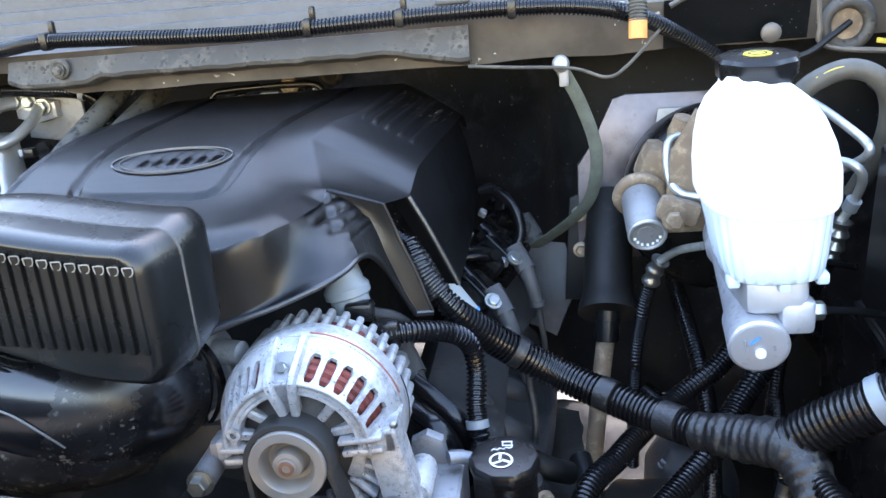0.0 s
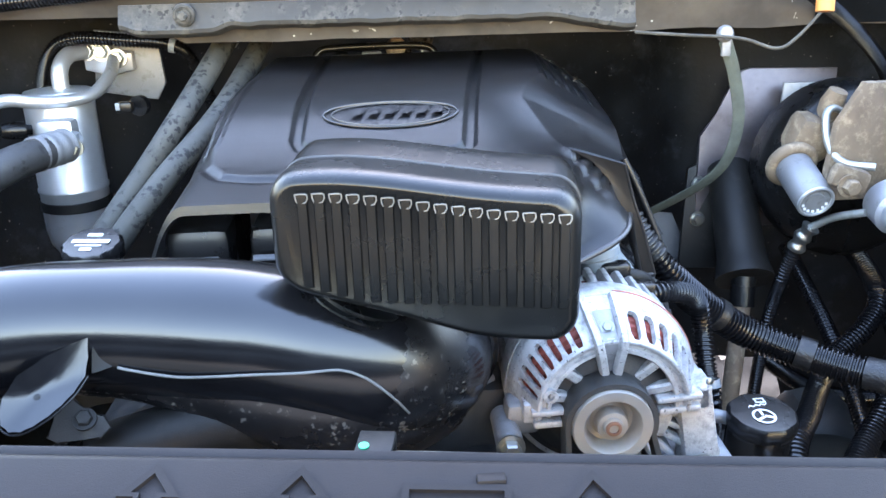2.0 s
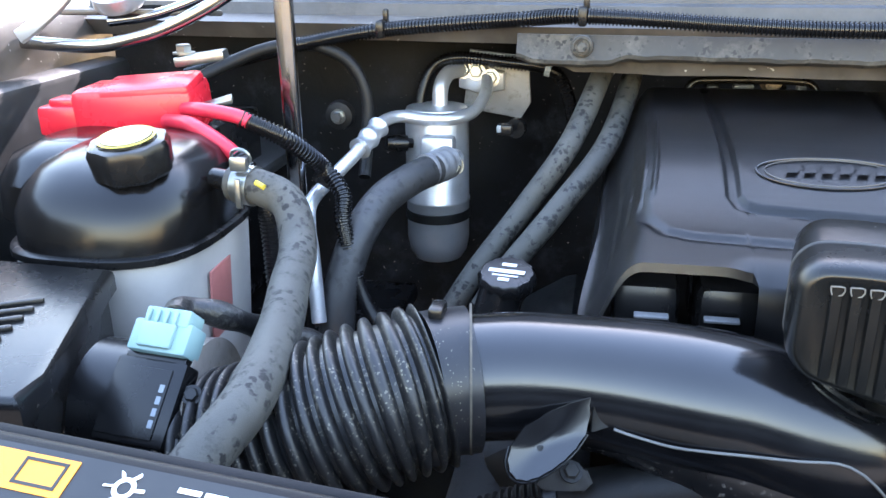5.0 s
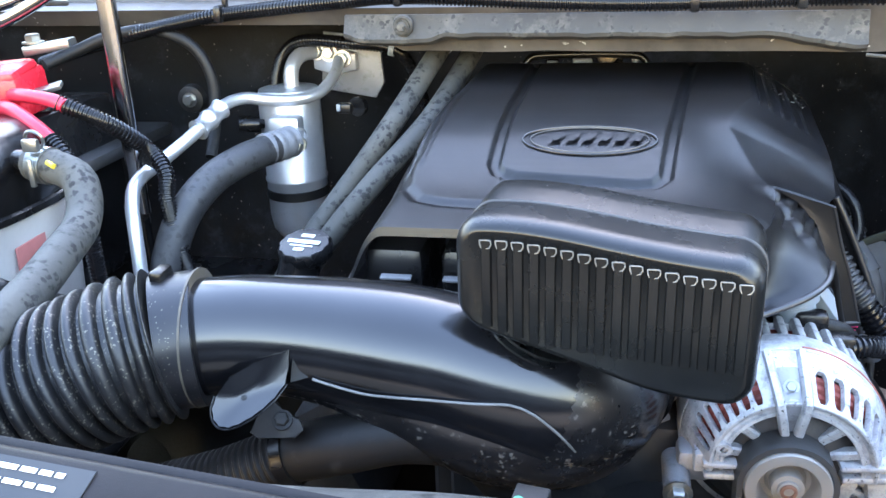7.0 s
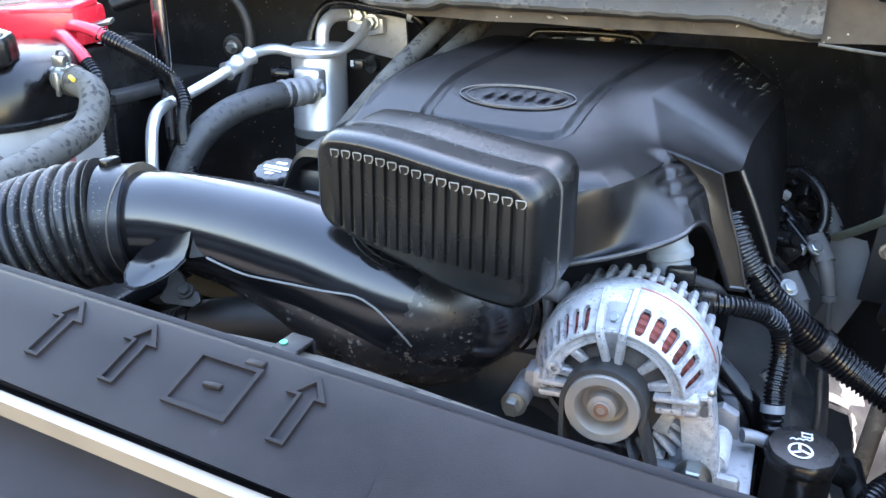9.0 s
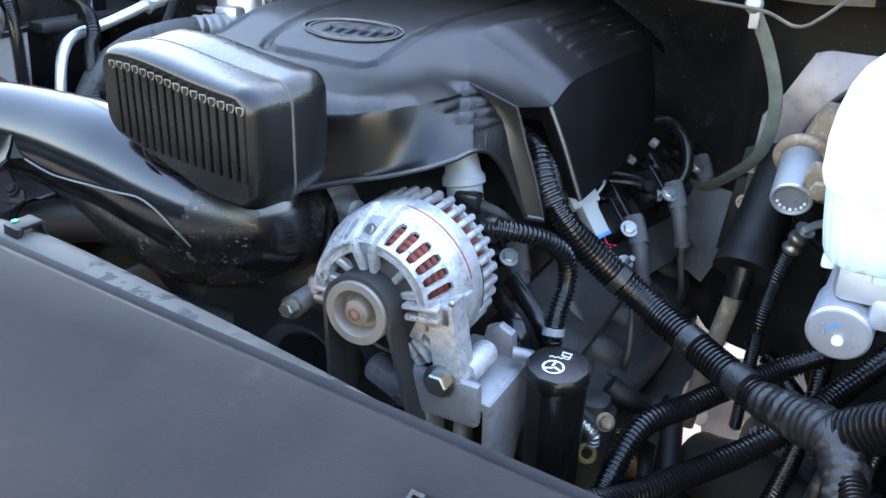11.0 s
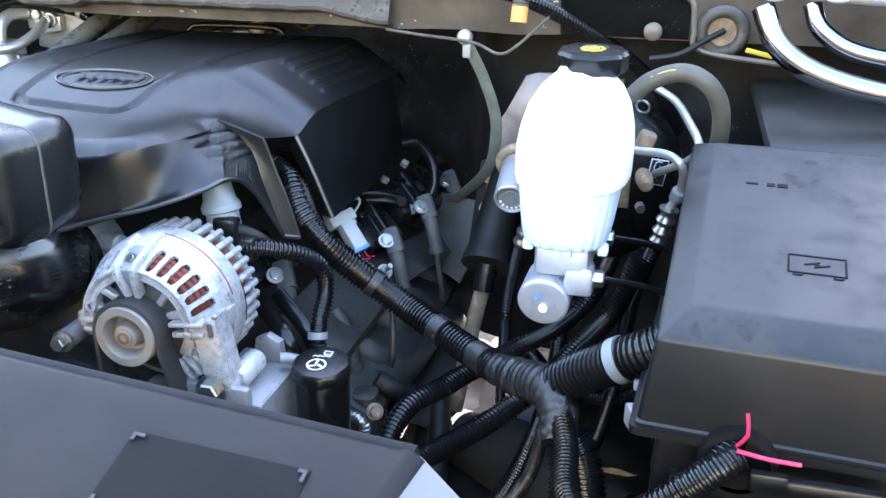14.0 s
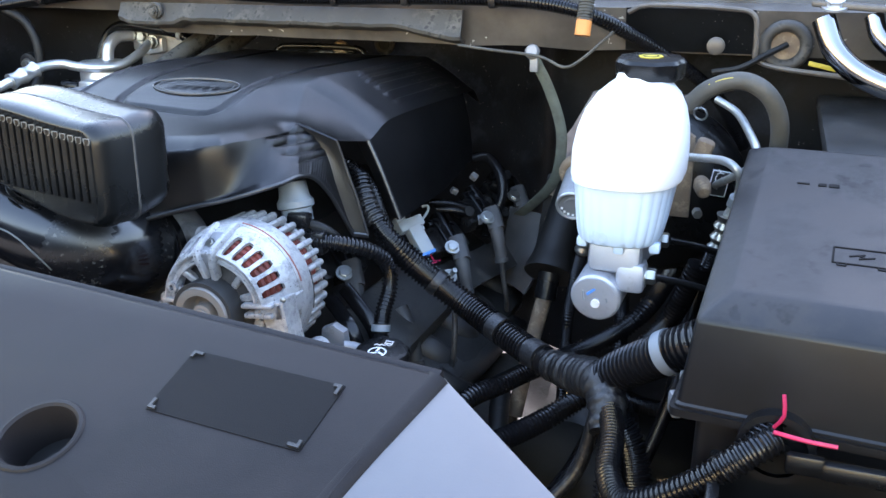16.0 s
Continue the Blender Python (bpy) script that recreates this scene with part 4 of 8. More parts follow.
def cover_top():
    """Top of the cover in columns from the front edge to the rear, running on down the nose to its lip."""
    xl, xr = cover_edges(0.1)[0], 0.063
    line = [Vector((xl, 0.1, 0)), Vector((-0.262, 0.1, 0)), Vector((-0.26, 0.0905, 0))]
    nose = spline([Vector((x, y, 0)) for x, y, z in SHOULDER[:8]], 0.0016)
    lips = spline([Vector(p) for p in LIP_LINE[:8]], 0.0016)
    front = [(line[0].lerp(line[1], k / 90), None) for k in range(90)]
    for k, p in enumerate(nose):
        front.append((p, along(lips, k / (len(nose) - 1))))
    front += [(Vector((0.006 + 0.057 * k / 40, 0.231, 0)), None) for k in range(1, 41)]
    bm = bmesh.new()
    nv = 240
    cols = []
    for i, (p, q) in enumerate(front):
        u = (p.x - xl) / (xr - xl)
        col = []
        for j in range(nv + 1):
            v = (j / nv) ** 1.15
            y = p.y + (0.7 - p.y) * v
            el, er = cover_edges(y)
            x = el + (er - el) * u
            if y < 0.3:
                x = p.x + (x - p.x) * sm(p.y, 0.3, y)
            col.append(bm.verts.new((x, y, cover_height(x, y, el, er))))
        if q:
            low = [bm.verts.new(louvred(p)) for p in nose_curve(col[0].co, q, 44)]
        else:
            low = [bm.verts.new(col[0].co + Vector((0, -0.002, -0.008 if p.x < -0.2 else -0.002)))]
        cols.append((low[::-1] + col, len(low)))
    for (a, m), (b, n) in zip(cols[:-1], cols[1:]):
        k = min(m, n)
        a, b = a[m - k:], b[n - k:]
        for r in range(len(a) - 1):
            bm.faces.new((a[r], b[r], b[r + 1], a[r + 1]))
    bmesh.ops.solidify(bm, geom=bm.faces[:], thickness=0.0025)
    return bm


cov = root("engine_cover", (-0.17, 0.35, 0.05), "black satin plastic engine cover with oval badge", "engine cover")
part("shell", cover_top(), COVER, cov)


def quad_sheet(rows, thick=0.003):
    bm = bmesh.new()
    vs = [[bm.verts.new(p) for p in r] for r in rows]
    for a, b in zip(vs[:-1], vs[1:]):
        for k in range(len(a) - 1):
            bm.faces.new((a[k], a[k + 1], b[k + 1], b[k]))
    bmesh.ops.solidify(bm, geom=bm.faces[:], thickness=thick)
    return bm


def leg_rows():
    """Side of the corner leg, with scalloped louvres along its upper edge."""
    top, low = spline([Vector(p) for p in [(0.006, 0.231, 0.1845)] + SHOULDER[8:]], 0.002), spline([Vector(p) for p in LIP_LINE[7:]], 0.002)
    rows = []
    for i in range(97):
        g = i / 96
        a, b = top[round(g * (len(top) - 1))], low[round(g * (len(low) - 1))]
        rows.append([louvred(p) for p in [a] + nose_curve(a, b, 44, g)])
    return rows


part("leg_side", quad_sheet(leg_rows(), 0.0025), COVER, cov, "curved side of the corner leg")
part("front_lip", sweep(LIP_LINE, 0.0028, 10, 0.004), COVER, cov)
CORNER = [((0.006, 0.2305, 0.1845), (0.063, 0.231, 0.166)), ((0.03, 0.2315, 0.1695), (0.07, 0.234, 0.1425)), ((0.049, 0.23, 0.148), (0.077, 0.235, 0.12)), ((0.061, 0.229, 0.11), (0.088, 0.236, 0.09)), ((0.085, 0.227, 0.045), (0.102, 0.2365, 0.042))]
part("corner_leg", quad_sheet([[Vector(a).lerp(Vector(b), k / 4) + Vector((0.0, -0.003, 0.001)) for k in range(5)] for a, b in CORNER], 0.005), COVER, cov, "flat corner leg of the cover")
part("leg_edge", sweep([Vector(b) + Vector((0, -0.002, 0.001)) for a, b in CORNER], 0.002, 8, 0.006), COVER, cov)
part("leg_foot", sweep([Vector(CORNER[4][0]) + Vector((0, 0, -0.001)), Vector(CORNER[4][1]) + Vector((0, 0, -0.001))], 0.004, 8, 0.006), COVER, cov)


def right_edge(y, drop, out):
    xl, xr = cover_edges(y)
    return Vector((xr + out, y, cover_height(xr, y, xl, xr) + drop))


def panel_low(y):
    return 0.052 + 0.02 * sm(0.45, 0.6, y)


ys = [0.291 + 0.32 * k / 20 for k in range(21)]
part("side_panel", quad_sheet([[right_edge(y, 0.0, -0.001).lerp(Vector((0.128, y - 0.005, panel_low(y))), k / 6) + Vector((0.004 * math.sin(math.pi * k / 6), 0, 0)) for k in range(7)] for y in ys]), SIDE, cov, "flat matt side panel, darkened for its dark reflection")
part("panel_edge", sweep([right_edge(0.291, 0.0, 0.0), (0.1, 0.289, 0.115), (0.127, 0.286, 0.053)], 0.0036, 10, 0.006), COVER, cov)
part("panel_flange", quad_sheet([[right_edge(0.291, -0.002, 0.0), right_edge(0.3, -0.004, -0.022)], [Vector((0.1, 0.289, 0.115)), Vector((0.08, 0.3, 0.11))], [Vector((0.127, 0.286, 0.053)), Vector((0.108, 0.298, 0.05))]], 0.003), COVER, cov)
ys = [0.12 + 0.5 * k / 16 for k in range(17)]
part("left_skirt", quad_sheet([[Vector((cover_edges(y)[0] - o, y, cover_height(cover_edges(y)[0], y, *cover_edges(y)) - d)) for o, d in ((0, 0.004), (0.006, 0.03), (0.01, 0.06))] for y in ys]), COVER, cov)
part("rear_handle", sweep([(-0.29, 0.67, 0.205), (-0.278, 0.675, 0.238), (-0.25, 0.68, 0.244), (-0.14, 0.685, 0.244), (-0.108, 0.685, 0.236), (-0.1, 0.68, 0.205)], 0.0055, 10), PLASTIC, cov)
def on_cover(x, y, up=0.0):
    return Vector((x, y, cover_height(x, y, *cover_edges(y)) + up + 0.001))


def badge_point(a, k):
    x, y = -0.174 + k * 0.069 * math.cos(a), 0.268 + k * 0.0285 * math.sin(a)
    return on_cover(x, y, 0.0003)


badge = part("badge", sweep([badge_point(2 * math.pi * k / 64, 1.0) for k in range(65)], 0.0012, 8, 0.004), COVER, cov, "embossed oval badge")
part("badge_line", sweep([badge_point(2 * math.pi * k / 64, 0.88) for k in range(65)], 0.0007, 6, 0.004), COVER, cov)
for k in range(6):
    x = -0.216 + 0.0165 * k
    bar_rows = [[on_cover(x + 0.0108 * u + 0.006 * v, 0.2605 + 0.016 * v, 0.003) for u in (0, 0.33, 0.67, 1)] for v in (0, 0.5, 1)]
    part("badge_bar", quad_sheet(bar_rows, 0.0016), COVER, cov)
for c, z, m in (((-0.2, 0.715, 0.23), (0.03, 0.014, 0.008), CAST_DULL), ((-0.155, 0.72, 0.235), (0.03, 0.024, 0.022), PLASTIC), ((-0.245, 0.71, 0.228), (0.02, 0.018, 0.014), PLASTIC), ((-0.12, 0.71, 0.23), (0.014, 0.012, 0.014), CAST_DULL)):
    part("rear_clip", box(c, z, 0.004, (0, 0, 10)), m, cov)
part("rear_clip", lathe([(0.014, 0), (0.014, 0.02), (0.01, 0.024)], (-0.165, 0.715, 0.238), (0.2, -1, 0.2), 20), RUST, cov)
# dark intake parts inside the opening
part("inner_runner", box((-0.35, 0.17, 0.12), (0.06, 0.12, 0.07), 0.012), PLASTIC, cov)
part("inner_runner", box((-0.275, 0.17, 0.12), (0.06, 0.12, 0.07), 0.012), PLASTIC, cov)
for x in (-0.345, -0.285):
    part("runner_tag", box((x, 0.1, 0.13), (0.03, 0.008, 0.003), 0.001, (10, 0, 0)), CAST_DULL, cov)

# ---- air box resonator with ribs ----
RES = pose(-0.148, -0.0136, 0.168, 0, 0, -9.5)
res = root("air_resonator", RES.translation, "black ribbed plastic air resonator box", "resonator")
RW = 0.109


def res_top(t):
    return soft(t, [(-1.2, 0.236), (-1.0, 0.239), (-0.7, 0.2435), (-0.3, 0.2415), (0.1, 0.2355), (0.5, 0.2305), (1.0, 0.2275), (1.2, 0.227)], 0.2) - 0.168


def res_low(t):
    return soft(t, [(-1.2, 0.162), (-1.0, 0.158), (-0.8, 0.15), (-0.3, 0.137), (0.05, 0.1275), (0.3, 0.119), (0.6, 0.116), (1.2, 0.117)], 0.15) - 0.168


def res_ring(inset, y, lift=0.0, r=0.02):
    """A rounded outline of the box, its upper and lower edges following their own lines."""
    w, r = RW - inset, max(0.004, r - inset * 0.6)
    out = []
    n = 34
    for sx, edge, sg in ((1, res_low, -1), (-1, res_top, 1)):
        for k in range(n + 1):
            x = sx * (w - r) * (2 * k / n - 1)
            out.append(RES @ Vector((x, y, edge(x / RW) - sg * inset * 0.9 + lift)))
        cx = sx * (w - r)
        for k in range(1, 8):
            a = 0.5 * math.pi * k / 8
            z = edge((cx + sx * r * math.sin(a)) / RW) - sg * inset * 0.9 - sg * r * (1 - math.cos(a))
            out.append(RES @ Vector((cx + sx * r * math.sin(a), y, z + lift)))
        ends = [res_low, res_top] if sx > 0 else [res_top, res_low]
        z0 = ends[0](sx) - sg * inset * 0.9 - sg * r
        z1 = ends[1](sx) + sg * inset * 0.9 + sg * r
        for k in range(7):
            out.append(RES @ Vector((sx * w, y, z0 + (z1 - z0) * k / 6 + lift)))
        for k in range(7, 0, -1):
            a = 0.5 * math.pi * k / 8
            z = ends[1]((cx + sx * r * math.sin(a)) / RW) + sg * inset * 0.9 + sg * r * (1 - math.cos(a))
            out.append(RES @ Vector((cx + sx * r * math.sin(a), y, z + lift)))
    return out


part("body", loft([res_ring(0.013, -0.0475), res_ring(0.0105, -0.0485), res_ring(0.0085, -0.0485), res_ring(0.006, -0.047), res_ring(0.003, -0.043), res_ring(0.001, -0.037), res_ring(0.0, -0.03), res_ring(0.0, -0.003)]), RIBBED, res)
part("seam", loft([res_ring(0.0, -0.003), res_ring(-0.0009, -0.0022), res_ring(-0.0009, -0.0006), res_ring(0.0, 0.0004)], cap=False), SEAM, res, "thin worn weld seam")
part("rear_half", loft([res_ring(0.0, 0.0004), res_ring(0.0005, 0.02, 0.004), res_ring(0.002, 0.036, 0.007), res_ring(0.006, 0.046, 0.008), res_ring(0.012, 0.053, 0.007), res_ring(0.022, 0.057, 0.005)]), RIBBED, res)
for k in range(16):
    x = -0.0815 + 0.1785 * k / 15
    t = x / RW
    top, low = res_top(t) - 0.0165, max(res_low(t) + 0.011, 0.149 - 0.168 - 0.002 * t)
    part("rib", sweep([RES @ Vector((x, -0.0475, top + 0.001)), RES @ Vector((x, -0.0482, top - 0.004)), RES @ Vector((x, -0.0482, low + 0.006)), RES @ Vector((x, -0.0472, low))], 0.0033, 12, 0.01, flat=(0.0078, 0.0058)), RIBBED, res)
    loop = [(-0.0042, 0.002), (-0.003, -0.0035), (0.003, -0.0035), (0.0042, 0.002), (-0.0042, 0.002)]
    # Pale loop on each rib end; the glint there is put into its colour.
    part("rib_loop", sweep([RES @ Vector((x + u, -0.0505, top + v)) for u, v in loop], 0.00055, 6, 0.002), EDGE, res, "pale rib end with its glint in the colour")
part("neck", sweep([(-0.205, 0.0, 0.135), (-0.215, 0.0, 0.115), (-0.22, 0.0, 0.1)], 0.036, 28, 0.004, ribs=0.0025, pitch=0.006), RIBBED, res)

# ---- intake duct ----
duct = root("intake_duct", (-0.3, 0.0, 0.05), "glossy black plastic air intake duct", "air duct")
part("tube", sweep([(-0.495, -0.018, 0.118), (-0.44, -0.01, 0.121), (-0.37, -0.003, 0.115), (-0.29, 0.0, 0.102), (-0.235, 0.006, 0.083), (-0.19, 0.022, 0.062), (-0.16, 0.055, 0.047), (-0.146, 0.1, 0.036)], lambda s: 0.05 + 0.008 * sm(0.15, 0.5, s) + 0.007 * sm(0.5, 0.75, s) - 0.008 * sm(0.85, 1.0, s), 48, 0.006), DUCT, duct)
part("elbow_sleeve", sweep([(-0.222, 0.009, 0.078), (-0.19, 0.022, 0.062), (-0.16, 0.055, 0.047), (-0.147, 0.095, 0.037)], lambda s: 0.0632 + 0.0026 * sm(0.0, 0.3, s) - 0.0075 * sm(0.45, 1.0, s), 48, 0.006), DUCT_DUSTY, duct, "dust-speckled elbow of the duct")
part("lower_shell", sweep([(-0.42, -0.014, 0.105), (-0.36, -0.01, 0.092), (-0.29, -0.002, 0.068), (-0.235, 0.008, 0.048), (-0.19, 0.03, 0.036), (-0.165, 0.06, 0.03)], lambda s: 0.034 + 0.028 * sm(0.1, 0.8, s), 40, 0.006), DUCT_DUSTY, duct)
part("seam", sweep([(-0.375, -0.0575, 0.109), (-0.366, -0.0575, 0.106), (-0.336, -0.0593, 0.1), (-0.312, -0.0603, 0.099), (-0.28, -0.06, 0.0985), (-0.247, -0.0583, 0.097), (-0.219, -0.0558, 0.0965), (-0.205, -0.0535, 0.09), (-0.195, -0.0512, 0.082), (-0.181, -0.047, 0.066), (-0.17, -0.039, 0.048)], 0.0011, 8), EDGE, duct, "pale mould seam")


def fan_sheet(centre, rim, thick):
    bm = bmesh.new()
    c = bm.verts.new(centre)
    vs = [bm.verts.new(p) for p in rim]
    for k in range(len(vs)):
        bm.faces.new((c, vs[k], vs[(k + 1) % len(vs)]))
    bmesh.ops.subdivide_edges(bm, edges=bm.edges[:], cuts=2, use_grid_fill=True)
    bmesh.ops.smooth_vert(bm, verts=bm.verts[:], factor=0.3, use_axis_x=True, use_axis_y=True, use_axis_z=True)
    bmesh.ops.solidify(bm, geom=bm.faces[:], thickness=thick)
    return bm


FN = Vector((0.08, -0.86, 0.5)).normalized()
FD = Vector((0.8, 0.35, 0.5))
FD = (FD - FN * FD.dot(FN)).normalized()
FV = FN.cross(FD)
FC = Vector((-0.428, -0.0745, 0.097))


def on_flap(u, v, h=0.0):
    return FC + FD * u + FV * v + FN * h


# the flap: a dished leaf with a folded, pointed tip
leaf_rim = [(0.055, 0.0117, 0.002), (0.046, 0.0, 0.0), (0.036, -0.0102, -0.001), (0.0234, -0.0152, 0.001), (0.012, -0.0175, 0.003), (0.0003, -0.0182, 0.004),
            (-0.0115, -0.0174, 0.005), (-0.0205, -0.0148, 0.005), (-0.0265, -0.0095, 0.005), (-0.0278, -0.002, 0.005), (-0.0245, 0.006, 0.005), (-0.0165, 0.0135, 0.004),
            (0.0002, 0.0205, 0.004), (0.0232, 0.0195, 0.003), (0.04, 0.0158, 0.002)]
part("flap", fan_sheet(on_flap(0.004, 0.0, -0.004), [on_flap(*q) for q in leaf_rim], 0.002), DUCT, duct, "black dished mounting flap with a pin")
part("flap_rim", sweep([on_flap(*q) for q in leaf_rim[2:12]], 0.0009, 8), PLASTIC, duct)
part("flap_side", fan_sheet(on_flap(0.052, -0.005, -0.006), [on_flap(0.0555, 0.012, 0.001), on_flap(0.0645, -0.0165, -0.012), on_flap(0.052, -0.0145, -0.008), on_flap(0.037, -0.0105, -0.002)], 0.0015), RUBBER, duct)
part("pin", lathe([(0.003, 0), (0.003, 0.004), (0.002, 0.005)], on_flap(0.001, 0.0, -0.005), FN, 16), PLASTIC, duct)
part("flap_bracket", merge(prism([(-0.02, -0.006), (-0.012, -0.012), (0.004, -0.01), (0.016, -0.013), (0.024, -0.006), (0.02, 0.004), (0.008, 0.008), (0.002, 0.018), (-0.006, 0.024), (-0.014, 0.02), (-0.012, 0.006)], pose(-0.412, -0.056, 0.064, 62, 0, 12), 0.004, 0.0015), hexbolt((-0.404, -0.058, 0.069), (0.1, -0.6, 0.7), 0.006, 0.006)), HEAD, duct, "cast bracket with a bolt under the flap")
part("clamp", lathe([(0.0565, -0.006), (0.0605, -0.005), (0.0605, 0.005), (0.0565, 0.006)], (-0.145, 0.1, 0.035), (0.1, 1, -0.05), 40, cap=False), LOOM, duct)
tb = root("throttle_body", (-0.14, 0.13, 0.0), "grey cast throttle body with bolts", "throttle body")
part("flange", merge(lathe([(0.055, 0), (0.058, 0.004), (0.058, 0.03), (0.05, 0.05)], (-0.143, 0.108, 0.034), (0.05, 1, 0), 36)), CAST_DULL, tb)
part("motor", merge(box((-0.1, 0.125, 0.03), (0.04, 0.03, 0.05), 0.008), lathe([(0.012, 0), (0.012, 0.03), (0.008, 0.033)], (-0.095, 0.115, 0.06), (1, -0.3, 0), 20), lathe([(0.009, 0), (0.009, 0.02)], (-0.105, 0.11, 0.0), (0.5, -1, 0), 18)), CAST_DULL, tb)

# ---- bellows ----
bel = root("air_bellows", (-0.58, -0.03, 0.05), "dusty black rubber bellows of the air duct", "bellows")
CUFF = Vector((-0.49, -0.018, 0.118))
part("cuff", sweep([(-0.519, -0.031, 0.117), (-0.503, -0.023, 0.1175), (-0.487, -0.017, 0.118)], 0.058, 44, 0.004), CUFF_RUBBER, bel, "smooth black end cuff")
part("clamp_band", sweep([(-0.488, -0.017, 0.118), (-0.4862, -0.0167, 0.118)], 0.0595, 44, 0.001), make("grimy_band", (0.07, 0.06, 0.045), 0.55, dust=(0.13, 0.11, 0.08), dust_amount=0.12, dust_scale=90), bel, "worn brown-grey clamp band")
for c, s in (((-0.512, -0.022, 0.177), (0.012, 0.022, 0.012)), ((-0.506, -0.08, 0.09), (0.016, 0.01, 0.022))):
    part("clamp_screw", box(c, s, 0.003), PLASTIC, bel)
axis = spline([(-0.515, -0.03, 0.117), (-0.55, -0.047, 0.11), (-0.6, -0.063, 0.092), (-0.66, -0.07, 0.07), (-0.7, -0.07, 0.06)], 0.0009)


def bellows_tube():
    pts = axis
    step = 0.0123
    s = 0.0
    rings = []
    x = None
    for i, p in enumerate(pts):
        t = (pts[min(i + 1, len(pts) - 1)] - pts[max(i - 1, 0)]).normalized()
        if x is None:
            x = frame_axis(t)[0]
        x = (x - t * x.dot(t)).normalized()
        y = t.cross(x)
        if i:
            s += (p - pts[i - 1]).length
        f = (s / step + 0.5) % 1
        w = math.sqrt(max(0, 1 - ((f - 0.5) / 0.36) ** 2))
        r = 0.0575 + 0.0085 * w
        rings.append([p + (x * math.cos(2 * math.pi * k / 44) + y * math.sin(2 * math.pi * k / 44)) * r for k in range(44)])
    return loft(rings)


part("folds", bellows_tube(), BELLOWS, bel)

# ---- alternator ----
alt = root("alternator", (0, 0.08, -0.09), "pale cast-aluminium alternator with copper windings", "alternator")
Y = (0, 1, 0)
AC = Vector((0.005, 0, 0.005))


def around(a, r, y):
    return AC + Vector((r * math.cos(a), y, r * math.sin(a)))


def slotted(profile, a0, a1, slots, rows, thick, step=4.0):
    """A turned shell between two angles in degrees, with slots through the given rows of its profile."""
    marks = []
    for c, half in slots:
        marks += [(c - half, c, -1), (c + half, c, 1)]
    a = a0
    angles = []
    for lo, c, s in sorted(marks):
        gap = lo - a
        for k in range(1, max(1, int(gap / step)) if s < 0 else 1):
            angles.append((a + gap * k / max(1, int(gap / step)), None, 0))
        angles.append((lo, c, s))
        a = lo
    n = max(1, int((a1 - a) / step))
    angles = [(a0, None, 0)] + angles + [(a + (a1 - a) * k / n, None, 0) for k in range(1, n + 1)]
    bm = bmesh.new()
    cols = []
    for ang, c, s in angles:
        col = []
        for j, (r, y) in enumerate(profile):
            q = ang
            if c is not None and j in (rows[0], rows[1]):
                q = c + (ang - c) * 0.55
            col.append(bm.verts.new(around(radians(q), r, y)))
        cols.append(col)
    for i in range(len(cols) - 1):
        hole = angles[i][2] == -1 and angles[i + 1][2] == 1
        for j in range(len(profile) - 1):
            if not (hole and rows[0] <= j < rows[1]):
                bm.faces.new((cols[i][j], cols[i + 1][j], cols[i + 1][j + 1], cols[i][j + 1]))
    bmesh.ops.recalc_face_normals(bm, faces=bm.faces[:])
    out = sum(f.normal.dot(f.calc_center_median() - AC - Vector((0, 0.06, 0))) for f in bm.faces)
    if out < 0:
        bmesh.ops.reverse_faces(bm, faces=bm.faces[:])
    bmesh.ops.solidify(bm, geom=bm.faces[:], thickness=thick)
    return bm


part("core", lathe([(0.04, 0.036), (0.06, 0.05), (0.0725, 0.058), (0.0725, 0.105), (0.066, 0.142), (0.045, 0.15)], AC, Y, 48), ENGINE, alt)
part("rotor_fan", lathe([(0.03, 0.028), (0.05, 0.033), (0.058, 0.041), (0.058, 0.05)], AC, Y, 48), ENGINE, alt, "dark fan behind the openings")
for y, R in ((0.037, 0.0615), (0.044, 0.066), (0.051, 0.0695), (0.118, 0.0715), (0.127, 0.0715)):
    part("winding", sweep([around(radians(-4 + 4 * q), R, y) for q in range(48)], 0.0054, 8, 0.006), COPPER, alt, "red-brown copper winding")
SLOTS = [(75 - 11.3 * k, 3.7) for k in range(6)] + [(116 + 8.5 * k, 2.7) for k in range(7)]
SHELL = [(0.0645, 0.017), (0.066, 0.017), (0.0678, 0.0195), (0.0703, 0.025), (0.073, 0.032), (0.0755, 0.039), (0.078, 0.0465), (0.08, 0.0515), (0.083, 0.0565), (0.0852, 0.0625), (0.086, 0.0705)]
part("front_shell", slotted(SHELL, -4, 184, SLOTS, (2, 7), 0.0048), CAST, alt, "slotted cast front shell")
part("front_ring", slotted([(0.0535, 0.036), (0.0535, 0.0215), (0.0545, 0.0195), (0.0572, 0.0195), (0.0582, 0.022), (0.0615, 0.022), (0.0625, 0.0185), (0.0645, 0.017)], -4, 184, [], (0, 0), 0.004), CAST, alt)
part("waist", lathe([(0.082, 0.0705), (0.0867, 0.0708), (0.0873, 0.073), (0.0873, 0.098), (0.086, 0.1015), (0.082, 0.102)], AC, Y, 96, cap=False), CAST, alt)
part("seam", sweep([around(radians(16 + 4 * k), 0.0874, 0.0755) for k in range(18)], 0.0012, 6, 0.006), make("red_seam", (0.25, 0.08, 0.055), 0.6), alt, "rust-red seam line")
part("joint_line", sweep([around(radians(-12 + 4 * k), 0.0871, 0.0995) for k in range(9)], 0.0009, 6, 0.006), ENGINE, alt)
